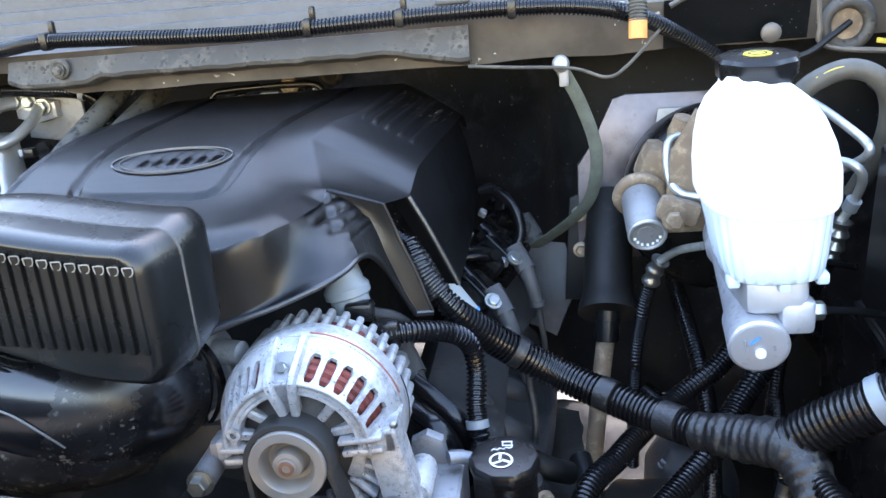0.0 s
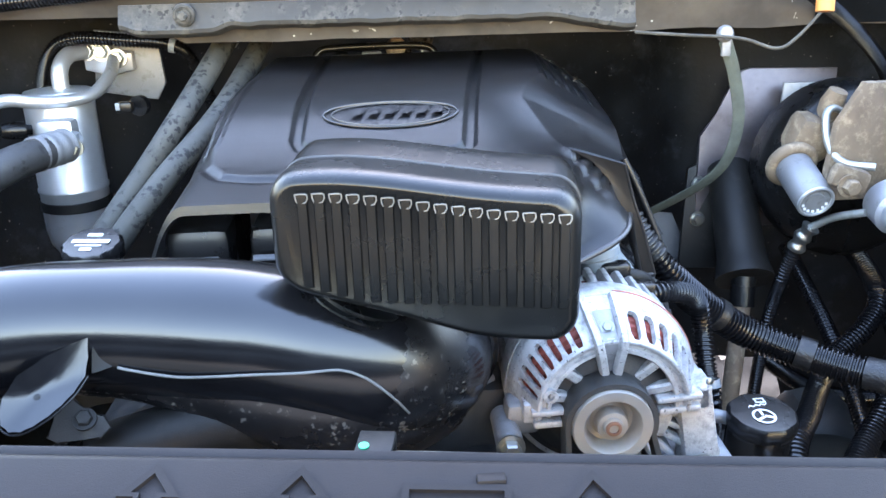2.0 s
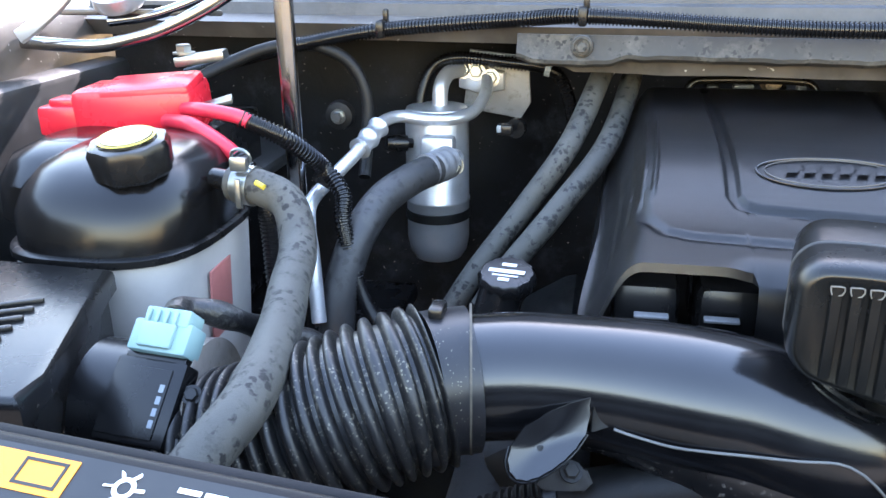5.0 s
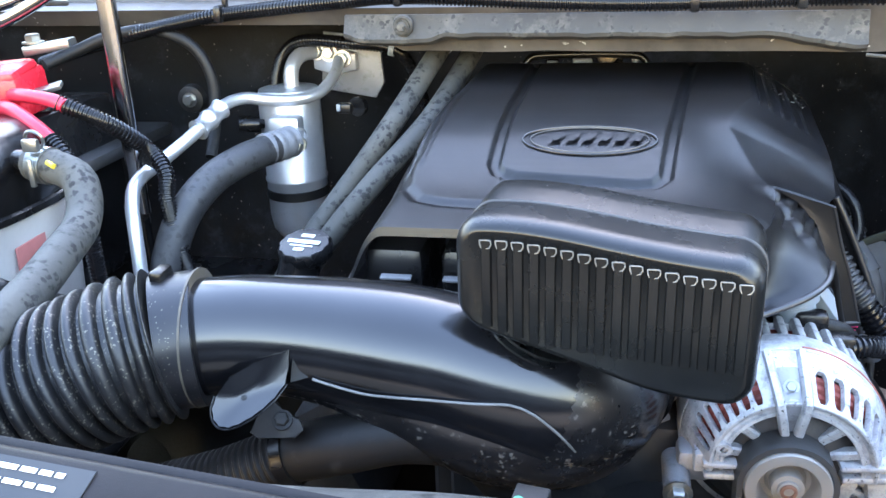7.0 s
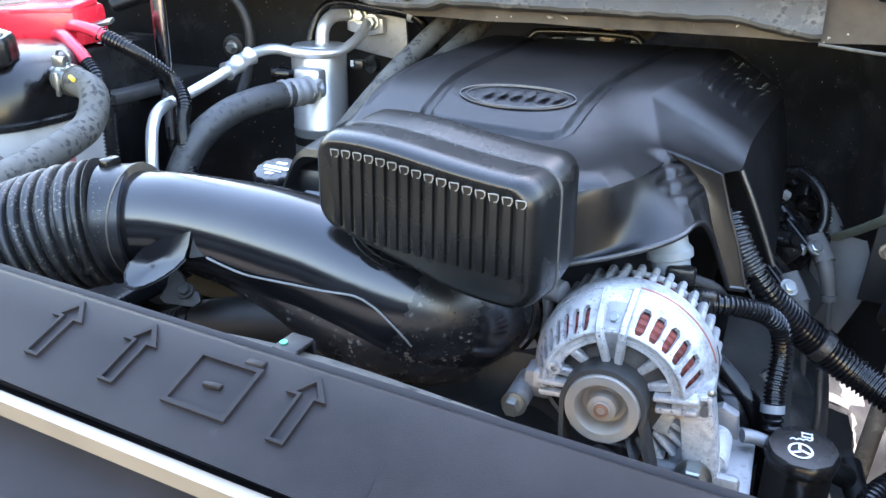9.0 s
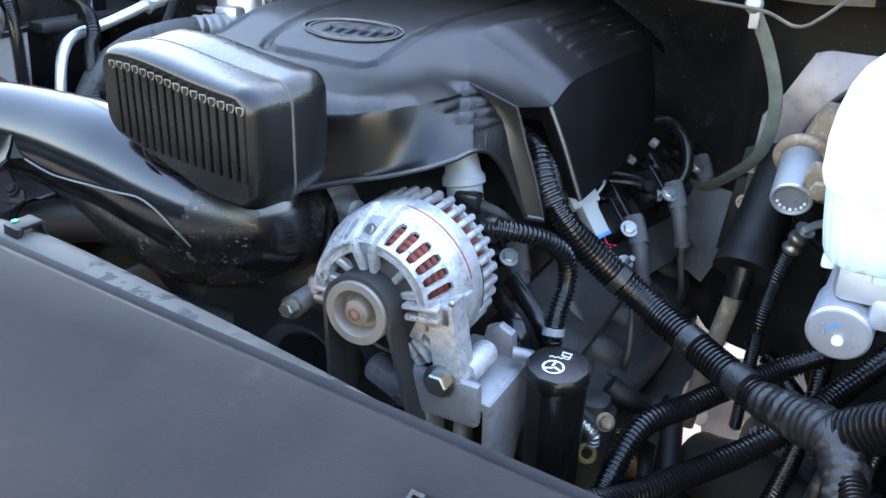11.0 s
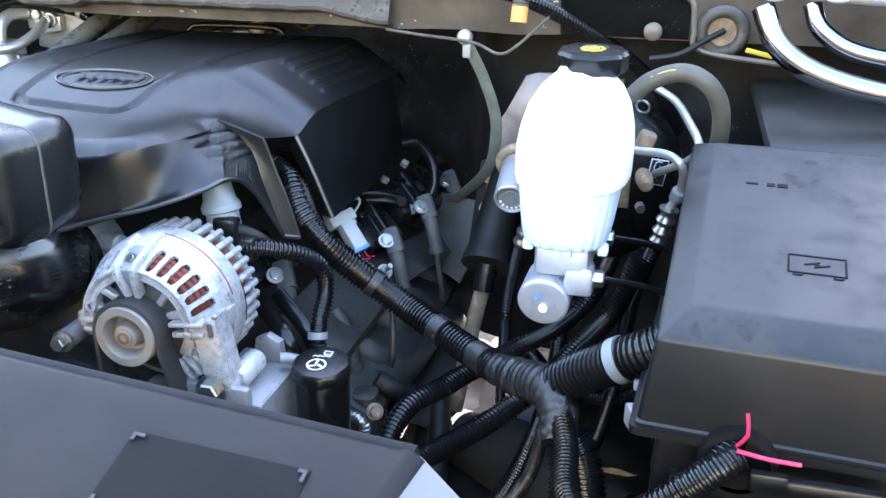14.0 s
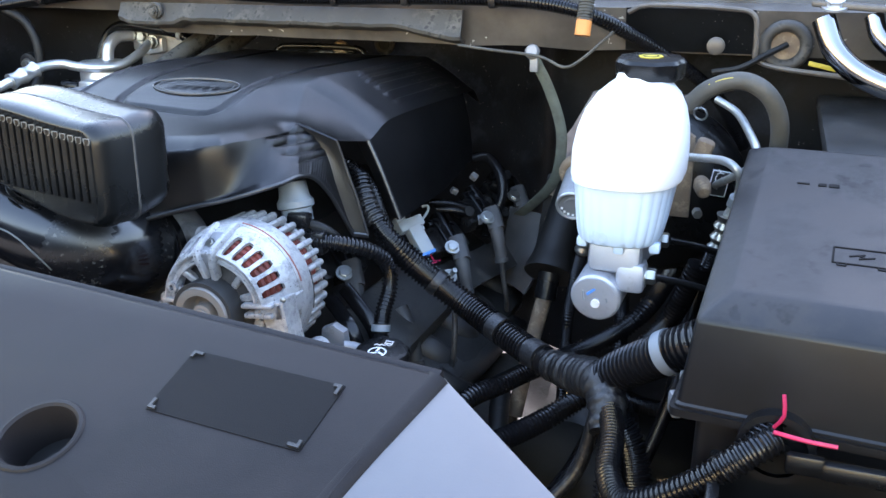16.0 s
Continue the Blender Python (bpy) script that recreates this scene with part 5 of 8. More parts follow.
part("rear_ring", lathe([(0.04, 0.146), (0.066, 0.146), (0.077, 0.1425), (0.0785, 0.137), (0.075, 0.135)], AC, Y, 72), CAST, alt)
fin = merge(box((0.0818, 0.12, 0), (0.0105, 0.037, 0.0074), 0.003, (0, 0, 0), 2), box((0.079, 0.137, 0), (0.012, 0.007, 0.0074), 0.002, (0, 0, 0), 1))
fin_mesh = mesh_from("rear_fin", fin, CAST, (0, 0, 0))
for k in range(36):
    ob = new("rear_fin", fin_mesh)
    ob.parent = alt
    ob.matrix_local = Matrix.Translation(AC - ORIGIN[alt]) @ Matrix.Rotation(2 * math.pi * k / 36, 4, "Y")


def web(profile, angle, half, thick):
    """A flat bar along a profile of (radius, y) at an angle about the shaft."""
    a = radians(angle)
    d, t = Vector((math.cos(a), 0, math.sin(a))), Vector((-math.sin(a), 0, math.cos(a)))
    rings = []
    for i, (r, y) in enumerate(profile):
        p, q = profile[max(i - 1, 0)], profile[min(i + 1, len(profile) - 1)]
        tr, ty = q[0] - p[0], q[1] - p[1]
        ln = math.hypot(tr, ty)
        c = AC + d * r + Vector((0, y, 0))
        nv = d * (ty / ln) + Vector((0, -tr / ln, 0))
        rings.append([c + t * half * 0.6 + nv * thick * 0.5, c + t * half + nv * thick * 0.2, c + t * half - nv * thick, c - t * half - nv * thick, c - t * half + nv * thick * 0.2, c - t * half * 0.6 + nv * thick * 0.5])
    return loft(rings)


OVER = [(0.034, 0.0225), (0.044, 0.0195), (0.054, 0.0165), (0.062, 0.0145), (0.0665, 0.0148), (0.0705, 0.0195), (0.0755, 0.0315), (0.08, 0.0445), (0.0845, 0.0555), (0.0868, 0.067)]
for ang in (85.5, 103.5):
    part("arm", web(OVER, ang, 0.0038, 0.008), CAST, alt, "cast rib over the shell")
part("arm_recess", web([(0.034, 0.028), (0.046, 0.025), (0.06, 0.0195), (0.0655, 0.0195), (0.073, 0.034), (0.08, 0.05)], 94.5, 0.009, 0.004), CAST_DULL, alt)
part("through_bolt", hexbolt(around(radians(94.5), 0.0735, 0.0305), (-0.05, -0.75, 0.65), 0.0045, 0.004), ZINC, alt)
for ang in (48, 20, 138, 165):
    part("spoke", web([(0.034, 0.03), (0.044, 0.0265), (0.0545, 0.0235)], ang, 0.0042, 0.006), CAST, alt)
for c, sz, r in (((-0.05, 0.031, 0.0065), (0.032, 0.03, 0.0055), -2), ((-0.049, 0.034, -0.0055), (0.03, 0.032, 0.0065), -2), ((0.062, 0.031, 0.0135), (0.04, 0.03, 0.0055), -5), ((0.063, 0.034, 0.0015), (0.037, 0.032, 0.0065), -5), ((-0.066, 0.05, 0.002), (0.012, 0.05, 0.018), 0), ((0.087, 0.05, 0.008), (0.012, 0.05, 0.022), 0)):
    part("ledge", box(c, sz, 0.0022, (0, r, 0)), CAST, alt)
part("boss", lathe([(0.0032, 0.004), (0.0032, 0.0), (0.0062, 0.0), (0.0066, 0.002), (0.0066, 0.014)], (-0.05, 0.0165, 0.0225), Y, 20, cap=False), CAST, alt)
part("rivet", lathe([(0.0038, 0.0), (0.0036, 0.002), (0.002, 0.003)], (0.0905, 0.03, 0.022), (0.5, -1, 0.2), 14), ZINC, alt)
part("front_bearing", lathe([(0.02, 0.0255), (0.034, 0.0262), (0.037, 0.029), (0.0385, 0.04)], (0, 0, 0), Y, 48), CAST, alt)
pul = part("pulley", lathe([(0.006, -0.002), (0.0085, -0.0015), (0.009, 0.001), (0.0128, 0.0015), (0.0136, 0.004), (0.0138, 0.013), (0.0165, 0.0155), (0.02, 0.014), (0.0228, 0.006), (0.0243, 0.0), (0.0252, -0.001), (0.0335, -0.0012), (0.0345, 0.0005), (0.0345, 0.03), (0.02, 0.03)], (0, 0, 0), Y, 64), STEEL, alt, "dusty beige steel pulley")
part("shaft_nut", lathe([(0.0038, 0.0), (0.0042, -0.0036), (0.0066, -0.0032), (0.0072, -0.001), (0.0072, 0.002)], (0, 0, 0), Y, 24), make("copper_brown", (0.22, 0.12, 0.085), 0.5, metal=0.4), pul, "copper-brown shaft end")
part("shaft_hole", lathe([(0.0038, -0.001), (0.0038, 0.0)], (0, 0, 0), Y, 20), ENGINE, pul)
part("mount_arm", prism([(-0.014, 0.045), (0.016, 0.05), (0.02, -0.05), (-0.012, -0.05)], pose(0.083, 0.055, -0.03, 90, 0, 0) @ pose(0, 0, 0, 0, 0, 8), 0.03, 0.004), CAST, alt)
part("mount_lug", lathe([(0.013, 0), (0.014, 0.003), (0.014, 0.05), (0.013, 0.053)], (0.1, 0.045, -0.062), Y, 24), CAST, alt)
part("mount_lug", merge(lathe([(0.012, 0), (0.012, 0.05)], (-0.085, 0.012, -0.02), Y, 20), box((-0.07, 0.05, -0.01), (0.03, 0.03, 0.03), 0.006)), CAST_DULL, alt)
part("mount_bolt", hexbolt((-0.085, 0.01, -0.02), (0, -1, 0), 0.009, 0.012), ZINC, alt)
for k in range(7):
    a = radians(-16 - 9.5 * k)
    part("lower_fin", box(around(a, 0.07, 0.052), (0.03, 0.036, 0.0062), 0.0026, (0, -math.degrees(a), 0), 2), CAST, alt)
part("lower_block", box((0.052, 0.05, -0.02), (0.016, 0.036, 0.026), 0.004, (0, 20, 0)), CAST, alt)
part("terminal_block", merge(box((0.065, 0.16, 0.05), (0.03, 0.02, 0.03), 0.005), box((0.04, 0.165, 0.075), (0.03, 0.02, 0.02), 0.005)), PLASTIC, alt, "black terminal block")


def belt_loop():
    path = []
    r = 0.0372
    for k in range(25):
        a = radians(192 - 12 - k * 8.2)
        path.append((r * math.cos(a), r * math.sin(a)))
    path = [(-0.028, -0.25)] + path + [(0.1, -0.25)]
    bm = bmesh.new()
    rows = []
    for i, (x, z) in enumerate(path):
        p, q = path[max(i - 1, 0)], path[min(i + 1, len(path) - 1)]
        t = Vector((q[0] - p[0], 0, q[1] - p[1])).normalized()
        nrm = Vector((-t.z, 0, t.x))
        c = Vector((x, 0, z))
        rows.append([bm.verts.new(c + nrm * dn + Vector((0, yy, 0))) for yy, dn in ((0.002, -0.002), (0.002, 0.0025), (0.028, 0.0025), (0.028, -0.002))])
    for a, b in zip(rows[:-1], rows[1:]):
        for k in range(4):
            bm.faces.new((a[k], a[(k + 1) % 4], b[(k + 1) % 4], b[k]))
    return bm


thing("drive_belt", belt_loop(), BELT, "black ribbed rubber belt round the alternator pulley", "drive belt")

brk = root("alternator_bracket", (0.1, 0.09, -0.25), "dull grey cast alternator bracket", "bracket")
part("top_plate", box((0.095, 0.095, -0.0865), (0.078, 0.125, 0.012), 0.003), CAST_DULL, brk)
part("side_plate", prism([(0.032, 0), (0.155, 0), (0.15, -0.05), (0.10, -0.13), (0.06, -0.17), (0.04, -0.17)], pose(0.128, 0, -0.082, 90, 0, 90), 0.008, 0.002), CAST_DULL, brk)
part("front_ear", box((0.085, 0.031, -0.084), (0.082, 0.014, 0.05), 0.006), CAST_DULL, brk, "cast front plate of the bracket")
part("front_leg", box((0.062, 0.05, -0.17), (0.014, 0.04, 0.13), 0.004), CAST_DULL, brk)
part("lug", prism([(-0.02, 0), (0.02, 0), (0.016, 0.028), (0.0, 0.036), (-0.016, 0.028)], pose(0.1, 0.14, -0.082, 90, 0, 0), 0.012, 0.004), CAST_DULL, brk)
part("inner_rib", box((0.095, 0.06, -0.16), (0.012, 0.03, 0.15), 0.003), CAST_DULL, brk)
part("bolt", hexbolt((0.085, 0.02, -0.061), (0, -1, 0), 0.0125, 0.012), ZINC, brk)
tens = root("belt_tensioner", (0.02, 0.05, -0.16), "dark belt tensioner below the alternator", "tensioner")
part("arm", merge(box((0.02, 0.06, -0.11), (0.09, 0.03, 0.03), 0.01, (0, 25, 0))), CAST_DULL, tens)
part("wheel", lathe([(0.02, 0), (0.035, 0.002), (0.035, 0.026), (0.02, 0.028)], (-0.09, 0.03, -0.1), Y, 32), PLASTIC, tens)
part("bolt", hexbolt((0.04, 0.03, -0.1), (0, -1, 0), 0.008, 0.01), ZINC, tens)

# ---- power steering bottle ----
ps = root("power_steering_reservoir", (0.178, 0.105, -0.26), "black power steering bottle with a printed cap", "fluid reservoir")
part("body", lathe([(0.028, -0.2), (0.0305, -0.19), (0.0315, -0.03), (0.0295, -0.02), (0.026, -0.014)], (0.178, 0.108, -0.055), (0.02, -0.04, 1), 40), GLOSS, ps)
cap = part("cap", lathe([(0.033, -0.016), (0.034, -0.012), (0.034, -0.004), (0.031, 0.0), (0.02, 0.001)], (0.178, 0.105, -0.058), (0.02, -0.1, 1), 48, wave=0.02, waves=10), PLASTIC, ps)
CAPM = Matrix.Translation((0.178, 0.1046, -0.0562)) @ Vector((0.02, -0.1, 1)).to_track_quat("Z", "Y").to_matrix().to_4x4()
part("wheel_symbol", torus(CAPM @ Vector((-0.004, -0.008, 0)), CAPM.to_3x3() @ Vector((0, 0, 1)), 0.0105, 0.0011, 32, 6, 0.4), WHITE, cap)
for a in (90, 210, 330):
    part("wheel_spoke", box(CAPM @ Vector((-0.004 + 0.0055 * math.cos(radians(a)), -0.008 + 0.0055 * math.sin(radians(a)), 0)), (0.0095, 0.0025, 0.0008), 0, (6, 0, a)), WHITE, cap)
part("level_symbol", sweep([CAPM @ Vector((-0.011 + 0.003 * k, 0.009 + (0.0014 if k % 2 else -0.0008), 0)) for k in range(8)], 0.0006, 6, 0.002), WHITE, cap)
part("book_symbol", merge(*[box(CAPM @ Vector((0.006 + dx, 0.016 + dy, 0)), s, 0, (6, 0, 0)) for dx, dy, s in ((0, 0.003, (0.01, 0.001, 0.0008)), (0, -0.003, (0.01, 0.001, 0.0008)), (-0.0045, 0, (0.001, 0.006, 0.0008)), (0.0045, 0, (0.001, 0.006, 0.0008)))]), WHITE, cap)
part("spout", sweep([(0.16, 0.12, -0.075), (0.135, 0.12, -0.068), (0.122, 0.115, -0.066)], 0.007, 14), CAST_DULL, ps)

# ---- wiring loom ----
main = root("wiring_harness", (0.3, 0.2, -0.15), "thick black corrugated wiring loom wrapped with tape", "wiring loom")
MAIN = [(0.075, 0.272, 0.112), (0.094, 0.256, 0.077), (0.125, 0.25, 0.036), (0.165, 0.265, -0.008), (0.235, 0.268, -0.055), (0.325, 0.215, -0.077), (0.39, 0.16, -0.076), (0.437, 0.112, -0.056)]
part("conduit", sweep(MAIN, lambda q: 0.0115 + 0.0058 * sm(0.12, 0.3, q), 20, ribs=0.0015, pitch=0.0056), LOOM, main)
for i, (a, b) in enumerate(zip(MAIN[3:-1], MAIN[4:])):
    a_, b_ = Vector(a), Vector(b)
    c = a_.lerp(b_, 0.35 + 0.2 * (i % 2))
    d = (b_ - a_).normalized() * (0.006 + 0.003 * (i % 3))
    part("tape_wrap", sweep([c - d, c, c + d], 0.0189, 18, 0.004), TAPE, main)
part("tape_joint", sweep([(0.37, 0.177, -0.078), (0.41, 0.143, -0.068), (0.44, 0.108, -0.056), (0.453, 0.085, -0.068), (0.458, 0.06, -0.09)], lambda s: 0.0185 + 0.005 * math.sin(math.pi * s) + 0.0006 * math.sin(95 * s) + 0.0006 * math.sin(41 * s), 22, 0.002), TAPE, main, "dusty taped junction of the loom")
part("branch", sweep([(0.44, 0.11, -0.056), (0.475, 0.095, -0.024), (0.51, 0.078, 0.004), (0.545, 0.066, 0.028), (0.6, 0.07, 0.06)], 0.0215, 20, ribs=0.0016, pitch=0.0062), LOOM, main)
part("white_band", sweep([(0.5085, 0.0795, 0.0025), (0.513, 0.0775, 0.006), (0.5165, 0.0763, 0.0085)], 0.0242, 28, 0.003), GREY_CONN, main, "pale plastic retaining band")
part("band_tail", box((0.533, 0.055, -0.008), (0.012, 0.008, 0.012), 0.003), GREY_CONN, main)
part("branch", sweep([(0.45, 0.09, -0.07), (0.462, 0.06, -0.11), (0.466, 0.03, -0.17), (0.465, 0.02, -0.26)], 0.013, 16, ribs=0.0014, pitch=0.005), LOOM, main)
part("branch", sweep([(0.45, 0.09, -0.07), (0.482, 0.075, -0.11), (0.497, 0.05, -0.17), (0.5, 0.04, -0.26)], 0.017, 16, ribs=0.0013, pitch=0.0055), LOOM, main)
part("branch", sweep([(0.455, 0.085, -0.066), (0.468, 0.03, -0.075), (0.475, -0.03, -0.085), (0.5, -0.075, -0.08), (0.55, -0.085, -0.045), (0.595, -0.075, -0.005), (0.612, -0.055, 0.015)], 0.0115, 16, ribs=0.0012, pitch=0.0048), LOOM, main)
part("branch", sweep([(0.128, 0.262, 0.02), (0.112, 0.27, 0.045), (0.105, 0.272, 0.058), (0.085, 0.282, 0.094), (0.05, 0.292, 0.119), (0.02, 0.3, 0.12)], 0.0095, 14, ribs=0.0008, pitch=0.0045), LOOM, main)
part("tape_end", sweep([(0.082, 0.265, 0.098), (0.094, 0.255, 0.077), (0.11, 0.249, 0.056)], 0.0132, 18, 0.003, ribs=0.0012, pitch=0.0075), TAPE, main, "grey dusty tape end")

altw = root("alternator_cable", (0.14, 0.18, -0.1), "black corrugated conduit from alternator down to bottle", "cable")
part("conduit", sweep([(0.06, 0.155, 0.05), (0.09, 0.165, 0.05), (0.125, 0.19, 0.036), (0.143, 0.205, 0.014), (0.148, 0.2, -0.015), (0.147, 0.18, -0.045), (0.15, 0.165, -0.08), (0.155, 0.16, -0.2)], 0.0098, 16, ribs=0.0012, pitch=0.0048), LOOM, altw)
part("white_band", sweep([(0.1472, 0.172, -0.056), (0.148, 0.169, -0.064)], 0.0122, 24, 0.002), GREY_CONN, altw, "pale tape ring")

E12 = [(0.211, 0.0, -0.151), (0.26, 0.08, -0.18), (0.31, 0.16, -0.186), (0.36, 0.215, -0.172), (0.4, 0.25, -0.148), (0.44, 0.31, -0.125), (0.49, 0.35, -0.072), (0.523, 0.34, 0.018)]
h = root("lower_cable", (0.35, 0.15, -0.2), "black corrugated conduit with a metal end fitting", "cable", group="conduits under the loom")
part("conduit", sweep(E12, 0.0135, 16, ribs=0.0014, pitch=0.0055), LOOM, h)
part("end_fitting", sweep([(0.18, -0.045, -0.132), (0.2, -0.015, -0.144), (0.214, 0.004, -0.152)], 0.0145, 18), BRIGHT, h, "pale metal end fitting")
h = root("lower_cable", (0.33, 0.2, -0.2), "black corrugated conduit crossing under the loom", "cable", group="conduits under the loom")
part("conduit", sweep([(0.235, 0.09, -0.24), (0.24, 0.13, -0.19), (0.257, 0.18, -0.152), (0.294, 0.23, -0.142), (0.323, 0.272, -0.136), (0.373, 0.335, -0.128), (0.428, 0.363, -0.098), (0.46, 0.4, -0.07), (0.48, 0.5, -0.05), (0.49, 0.61, -0.05)], 0.0125, 16, ribs=0.0013, pitch=0.0052), LOOM, h)
h = root("lower_cable", (0.45, 0.2, -0.2), "thin dusty cable hanging below the loom", "cable", group="conduits under the loom")
part("cable", sweep([(0.44, 0.1, -0.09), (0.42, 0.09, -0.17), (0.36, 0.06, -0.23), (0.3, 0.02, -0.26)], 0.008, 12), TAPE, h)

# ---- ignition side ----
part_h = root("ignition_coil", (0.127, 0.45, -0.06), "black ignition coil with grey plug boot", "ignition coil", group="ignition coils")
part("body", box((0.122, 0.468, -0.034), (0.05, 0.085, 0.032), 0.007, (0, 38, -22)), PLASTIC, part_h)
part("core", merge(sweep([(0.101, 0.503, -0.002), (0.138, 0.478, -0.036)], 0.0125, 24), box((0.104, 0.478, -0.008), (0.012, 0.03, 0.014), 0.003, (0, 38, -22))), GLOSS, part_h)
part("core_rib", sweep([(0.112, 0.47, -0.006), (0.146, 0.448, -0.036)], 0.004, 10), GLOSS, part_h)
part("bolt", merge(hexbolt((0.152, 0.436, -0.03), (0.4, -0.5, 0.7), 0.0085, 0.006), lathe([(0.0115, -0.002), (0.0115, 0.0)], (0.152, 0.436, -0.03), (0.4, -0.5, 0.7), 20)), ZINC, part_h)
part("boot", merge(sweep([(0.15, 0.463, -0.024), (0.16, 0.449, -0.037), (0.168, 0.438, -0.05)], 0.0135, 16, flat=(0.027, 0.022)), sweep([(0.166, 0.44, -0.047), (0.174, 0.432, -0.07), (0.18, 0.428, -0.096)], lambda q: 0.0115 - 0.002 * q, 18)), BOOT, part_h, "grey rubber plug boot")
part("boot_ring", sweep([(0.1795, 0.4282, -0.092), (0.181, 0.4275, -0.1)], 0.0115, 18, 0.003), BOOT, part_h)
part("lead", sweep([(0.181, 0.4275, -0.098), (0.184, 0.43, -0.13), (0.187, 0.44, -0.17), (0.18, 0.47, -0.21)], 0.0042, 10), BOOT, part_h)
for m in (pose(0.1545, 0.544, -0.034), pose(0.03, 0.27, -0.055), pose(0.166, 0.664, -0.025)):
    copy_thing(part_h, m)
thing("coil_bracket", prism([(-0.03, -0.14), (0.03, -0.12), (0.035, 0.12), (-0.02, 0.15)], pose(0.165, 0.52, -0.085, 0, 42, -12), 0.004, 0.001), ENGINE, "dusty grey bracket plate under the coils", "bracket")
cn = root("connector", (0.1, 0.41, -0.03), "pale grey wiring connector with coloured wires", "connector")
CD = Vector((0.035, -0.012, -0.046)).normalized()
CS = Vector((0.35, 0.85, 0.3))
CS = (CS - CD * CS.dot(CD)).normalized()
CNM = Matrix((CS, CD, CS.cross(CD))).transposed().to_4x4()
CNM.translation = Vector((0.108, 0.402, -0.01))


def in_connector(bm):
    bmesh.ops.transform(bm, matrix=CNM, verts=bm.verts[:])
    return bm


part("shell", in_connector(merge(box((0, 0.004, 0), (0.024, 0.046, 0.018), 0.002), box((-0.0055, 0.004, 0.0085), (0.003, 0.04, 0.003), 0.001), box((0.0055, 0.004, 0.0085), (0.003, 0.04, 0.003), 0.001), box((0, 0.004, 0.0085), (0.003, 0.04, 0.003), 0.001))), PALE, cn)
part("head", in_connector(merge(box((-0.002, -0.024, 0.001), (0.046, 0.018, 0.02), 0.003), box((-0.012, -0.036, 0.004), (0.018, 0.012, 0.014), 0.002), box((0.018, -0.02, 0.01), (0.014, 0.02, 0.008), 0.002))), PALE, cn)
part("lock", in_connector(box((0, 0.028, 0.0015), (0.027, 0.007, 0.019), 0.0015)), BLUE_WIRE, cn, "blue locking strip")
part("loop", sweep([(0.103, 0.432, 0.01), (0.108, 0.446, 0.022), (0.104, 0.452, 0.028), (0.096, 0.45, 0.026)], 0.002, 8), PALE, cn)
for k, m in enumerate((PINK_WIRE, RUBBER, PINK_WIRE)):
    part("wire", sweep([CNM @ Vector((-0.006 + 0.006 * k, 0.03, 0)), CNM @ Vector((-0.005 + 0.006 * k, 0.042, 0.002)), CNM @ Vector((-0.002 + 0.004 * k, 0.048, -0.014))], 0.0012, 6), m, cn)
rl = root("engine_conduit", (0.15, 0.6, 0.0), "black corrugated conduit looping behind the cover", "cable")
part("conduit", sweep([(0.12, 0.63, 0.07), (0.15, 0.62, 0.075), (0.178, 0.6, 0.055), (0.188, 0.585, 0.02), (0.178, 0.575, -0.01), (0.16, 0.58, -0.05)], 0.0085, 14, ribs=0.0008, pitch=0.0046), LOOM, rl)
part("conduit", sweep([(0.09, 0.49, 0.022), (0.12, 0.51, 0.018), (0.15, 0.53, 0.006)], 0.0075, 14, ribs=0.0007, pitch=0.0046), LOOM, rl)
part("clip", box((0.133, 0.6, 0.045), (0.012, 0.012, 0.01), 0.002, (20, 30, 0)), CAST_DULL, rl)
part("clip", box((0.115, 0.55, 0.03), (0.012, 0.01, 0.01), 0.002, (20, 30, 40)), CAST_DULL, rl)
sp = root("sensor_plugs", (0.17, 0.62, -0.08), "cluster of black sensor plugs and short wires", "sensor plugs")
for k, (x, y, z) in enumerate(((0.15, 0.6, 0.0), (0.165, 0.64, 0.02), (0.18, 0.6, -0.015), (0.14, 0.53, 0.0), (0.16, 0.68, 0.03))):
    part("plug", merge(box((x, y, z), (0.03, 0.022, 0.02), 0.004, (20 * k, 30, 15 * k)), lathe([(0.008, 0), (0.008, 0.024)], (x, y, z), (0.5, -0.6, 0.3), 14)), PLASTIC, sp)
part("tube", sweep([(0.1, 0.5, 0.01), (0.13, 0.51, 0.008), (0.155, 0.525, -0.002)], 0.006, 10, ribs=0.0006, pitch=0.004), LOOM, sp)
part("fitting", lathe([(0.008, 0), (0.009, 0.006), (0.006, 0.014)], (0.155, 0.54, -0.012), (1, -0.5, 0), 16), GREY_CONN, sp)
thing("stud_bolt", merge(hexbolt((0.161, 0.4, -0.064), (0.5, -0.4, 0.6), 0.008, 0.006), lathe([(0.004, 0), (0.004, 0.02)], (0.161, 0.4, -0.064), (0.5, -0.4, 0.6), 12)), ZINC, "zinc stud bolt on the cylinder head", "bolt")
nz = root("coolant_neck", (0.025, 0.175, 0.06), "grey plastic coolant neck under the cover", "coolant neck")
part("neck", lathe([(0.02, 0), (0.02, 0.02), (0.024, 0.022), (0.024, 0.03), (0.02, 0.035), (0.018, 0.055)], (0.03, 0.18, 0.065), (-0.2, 0.1, 1), 28), GREY_CONN, nz)
part("wires", sweep([(0.05, 0.17, 0.07), (0.075, 0.175, 0.06), (0.09, 0.2, 0.03)], 0.007, 10), RUBBER, nz)
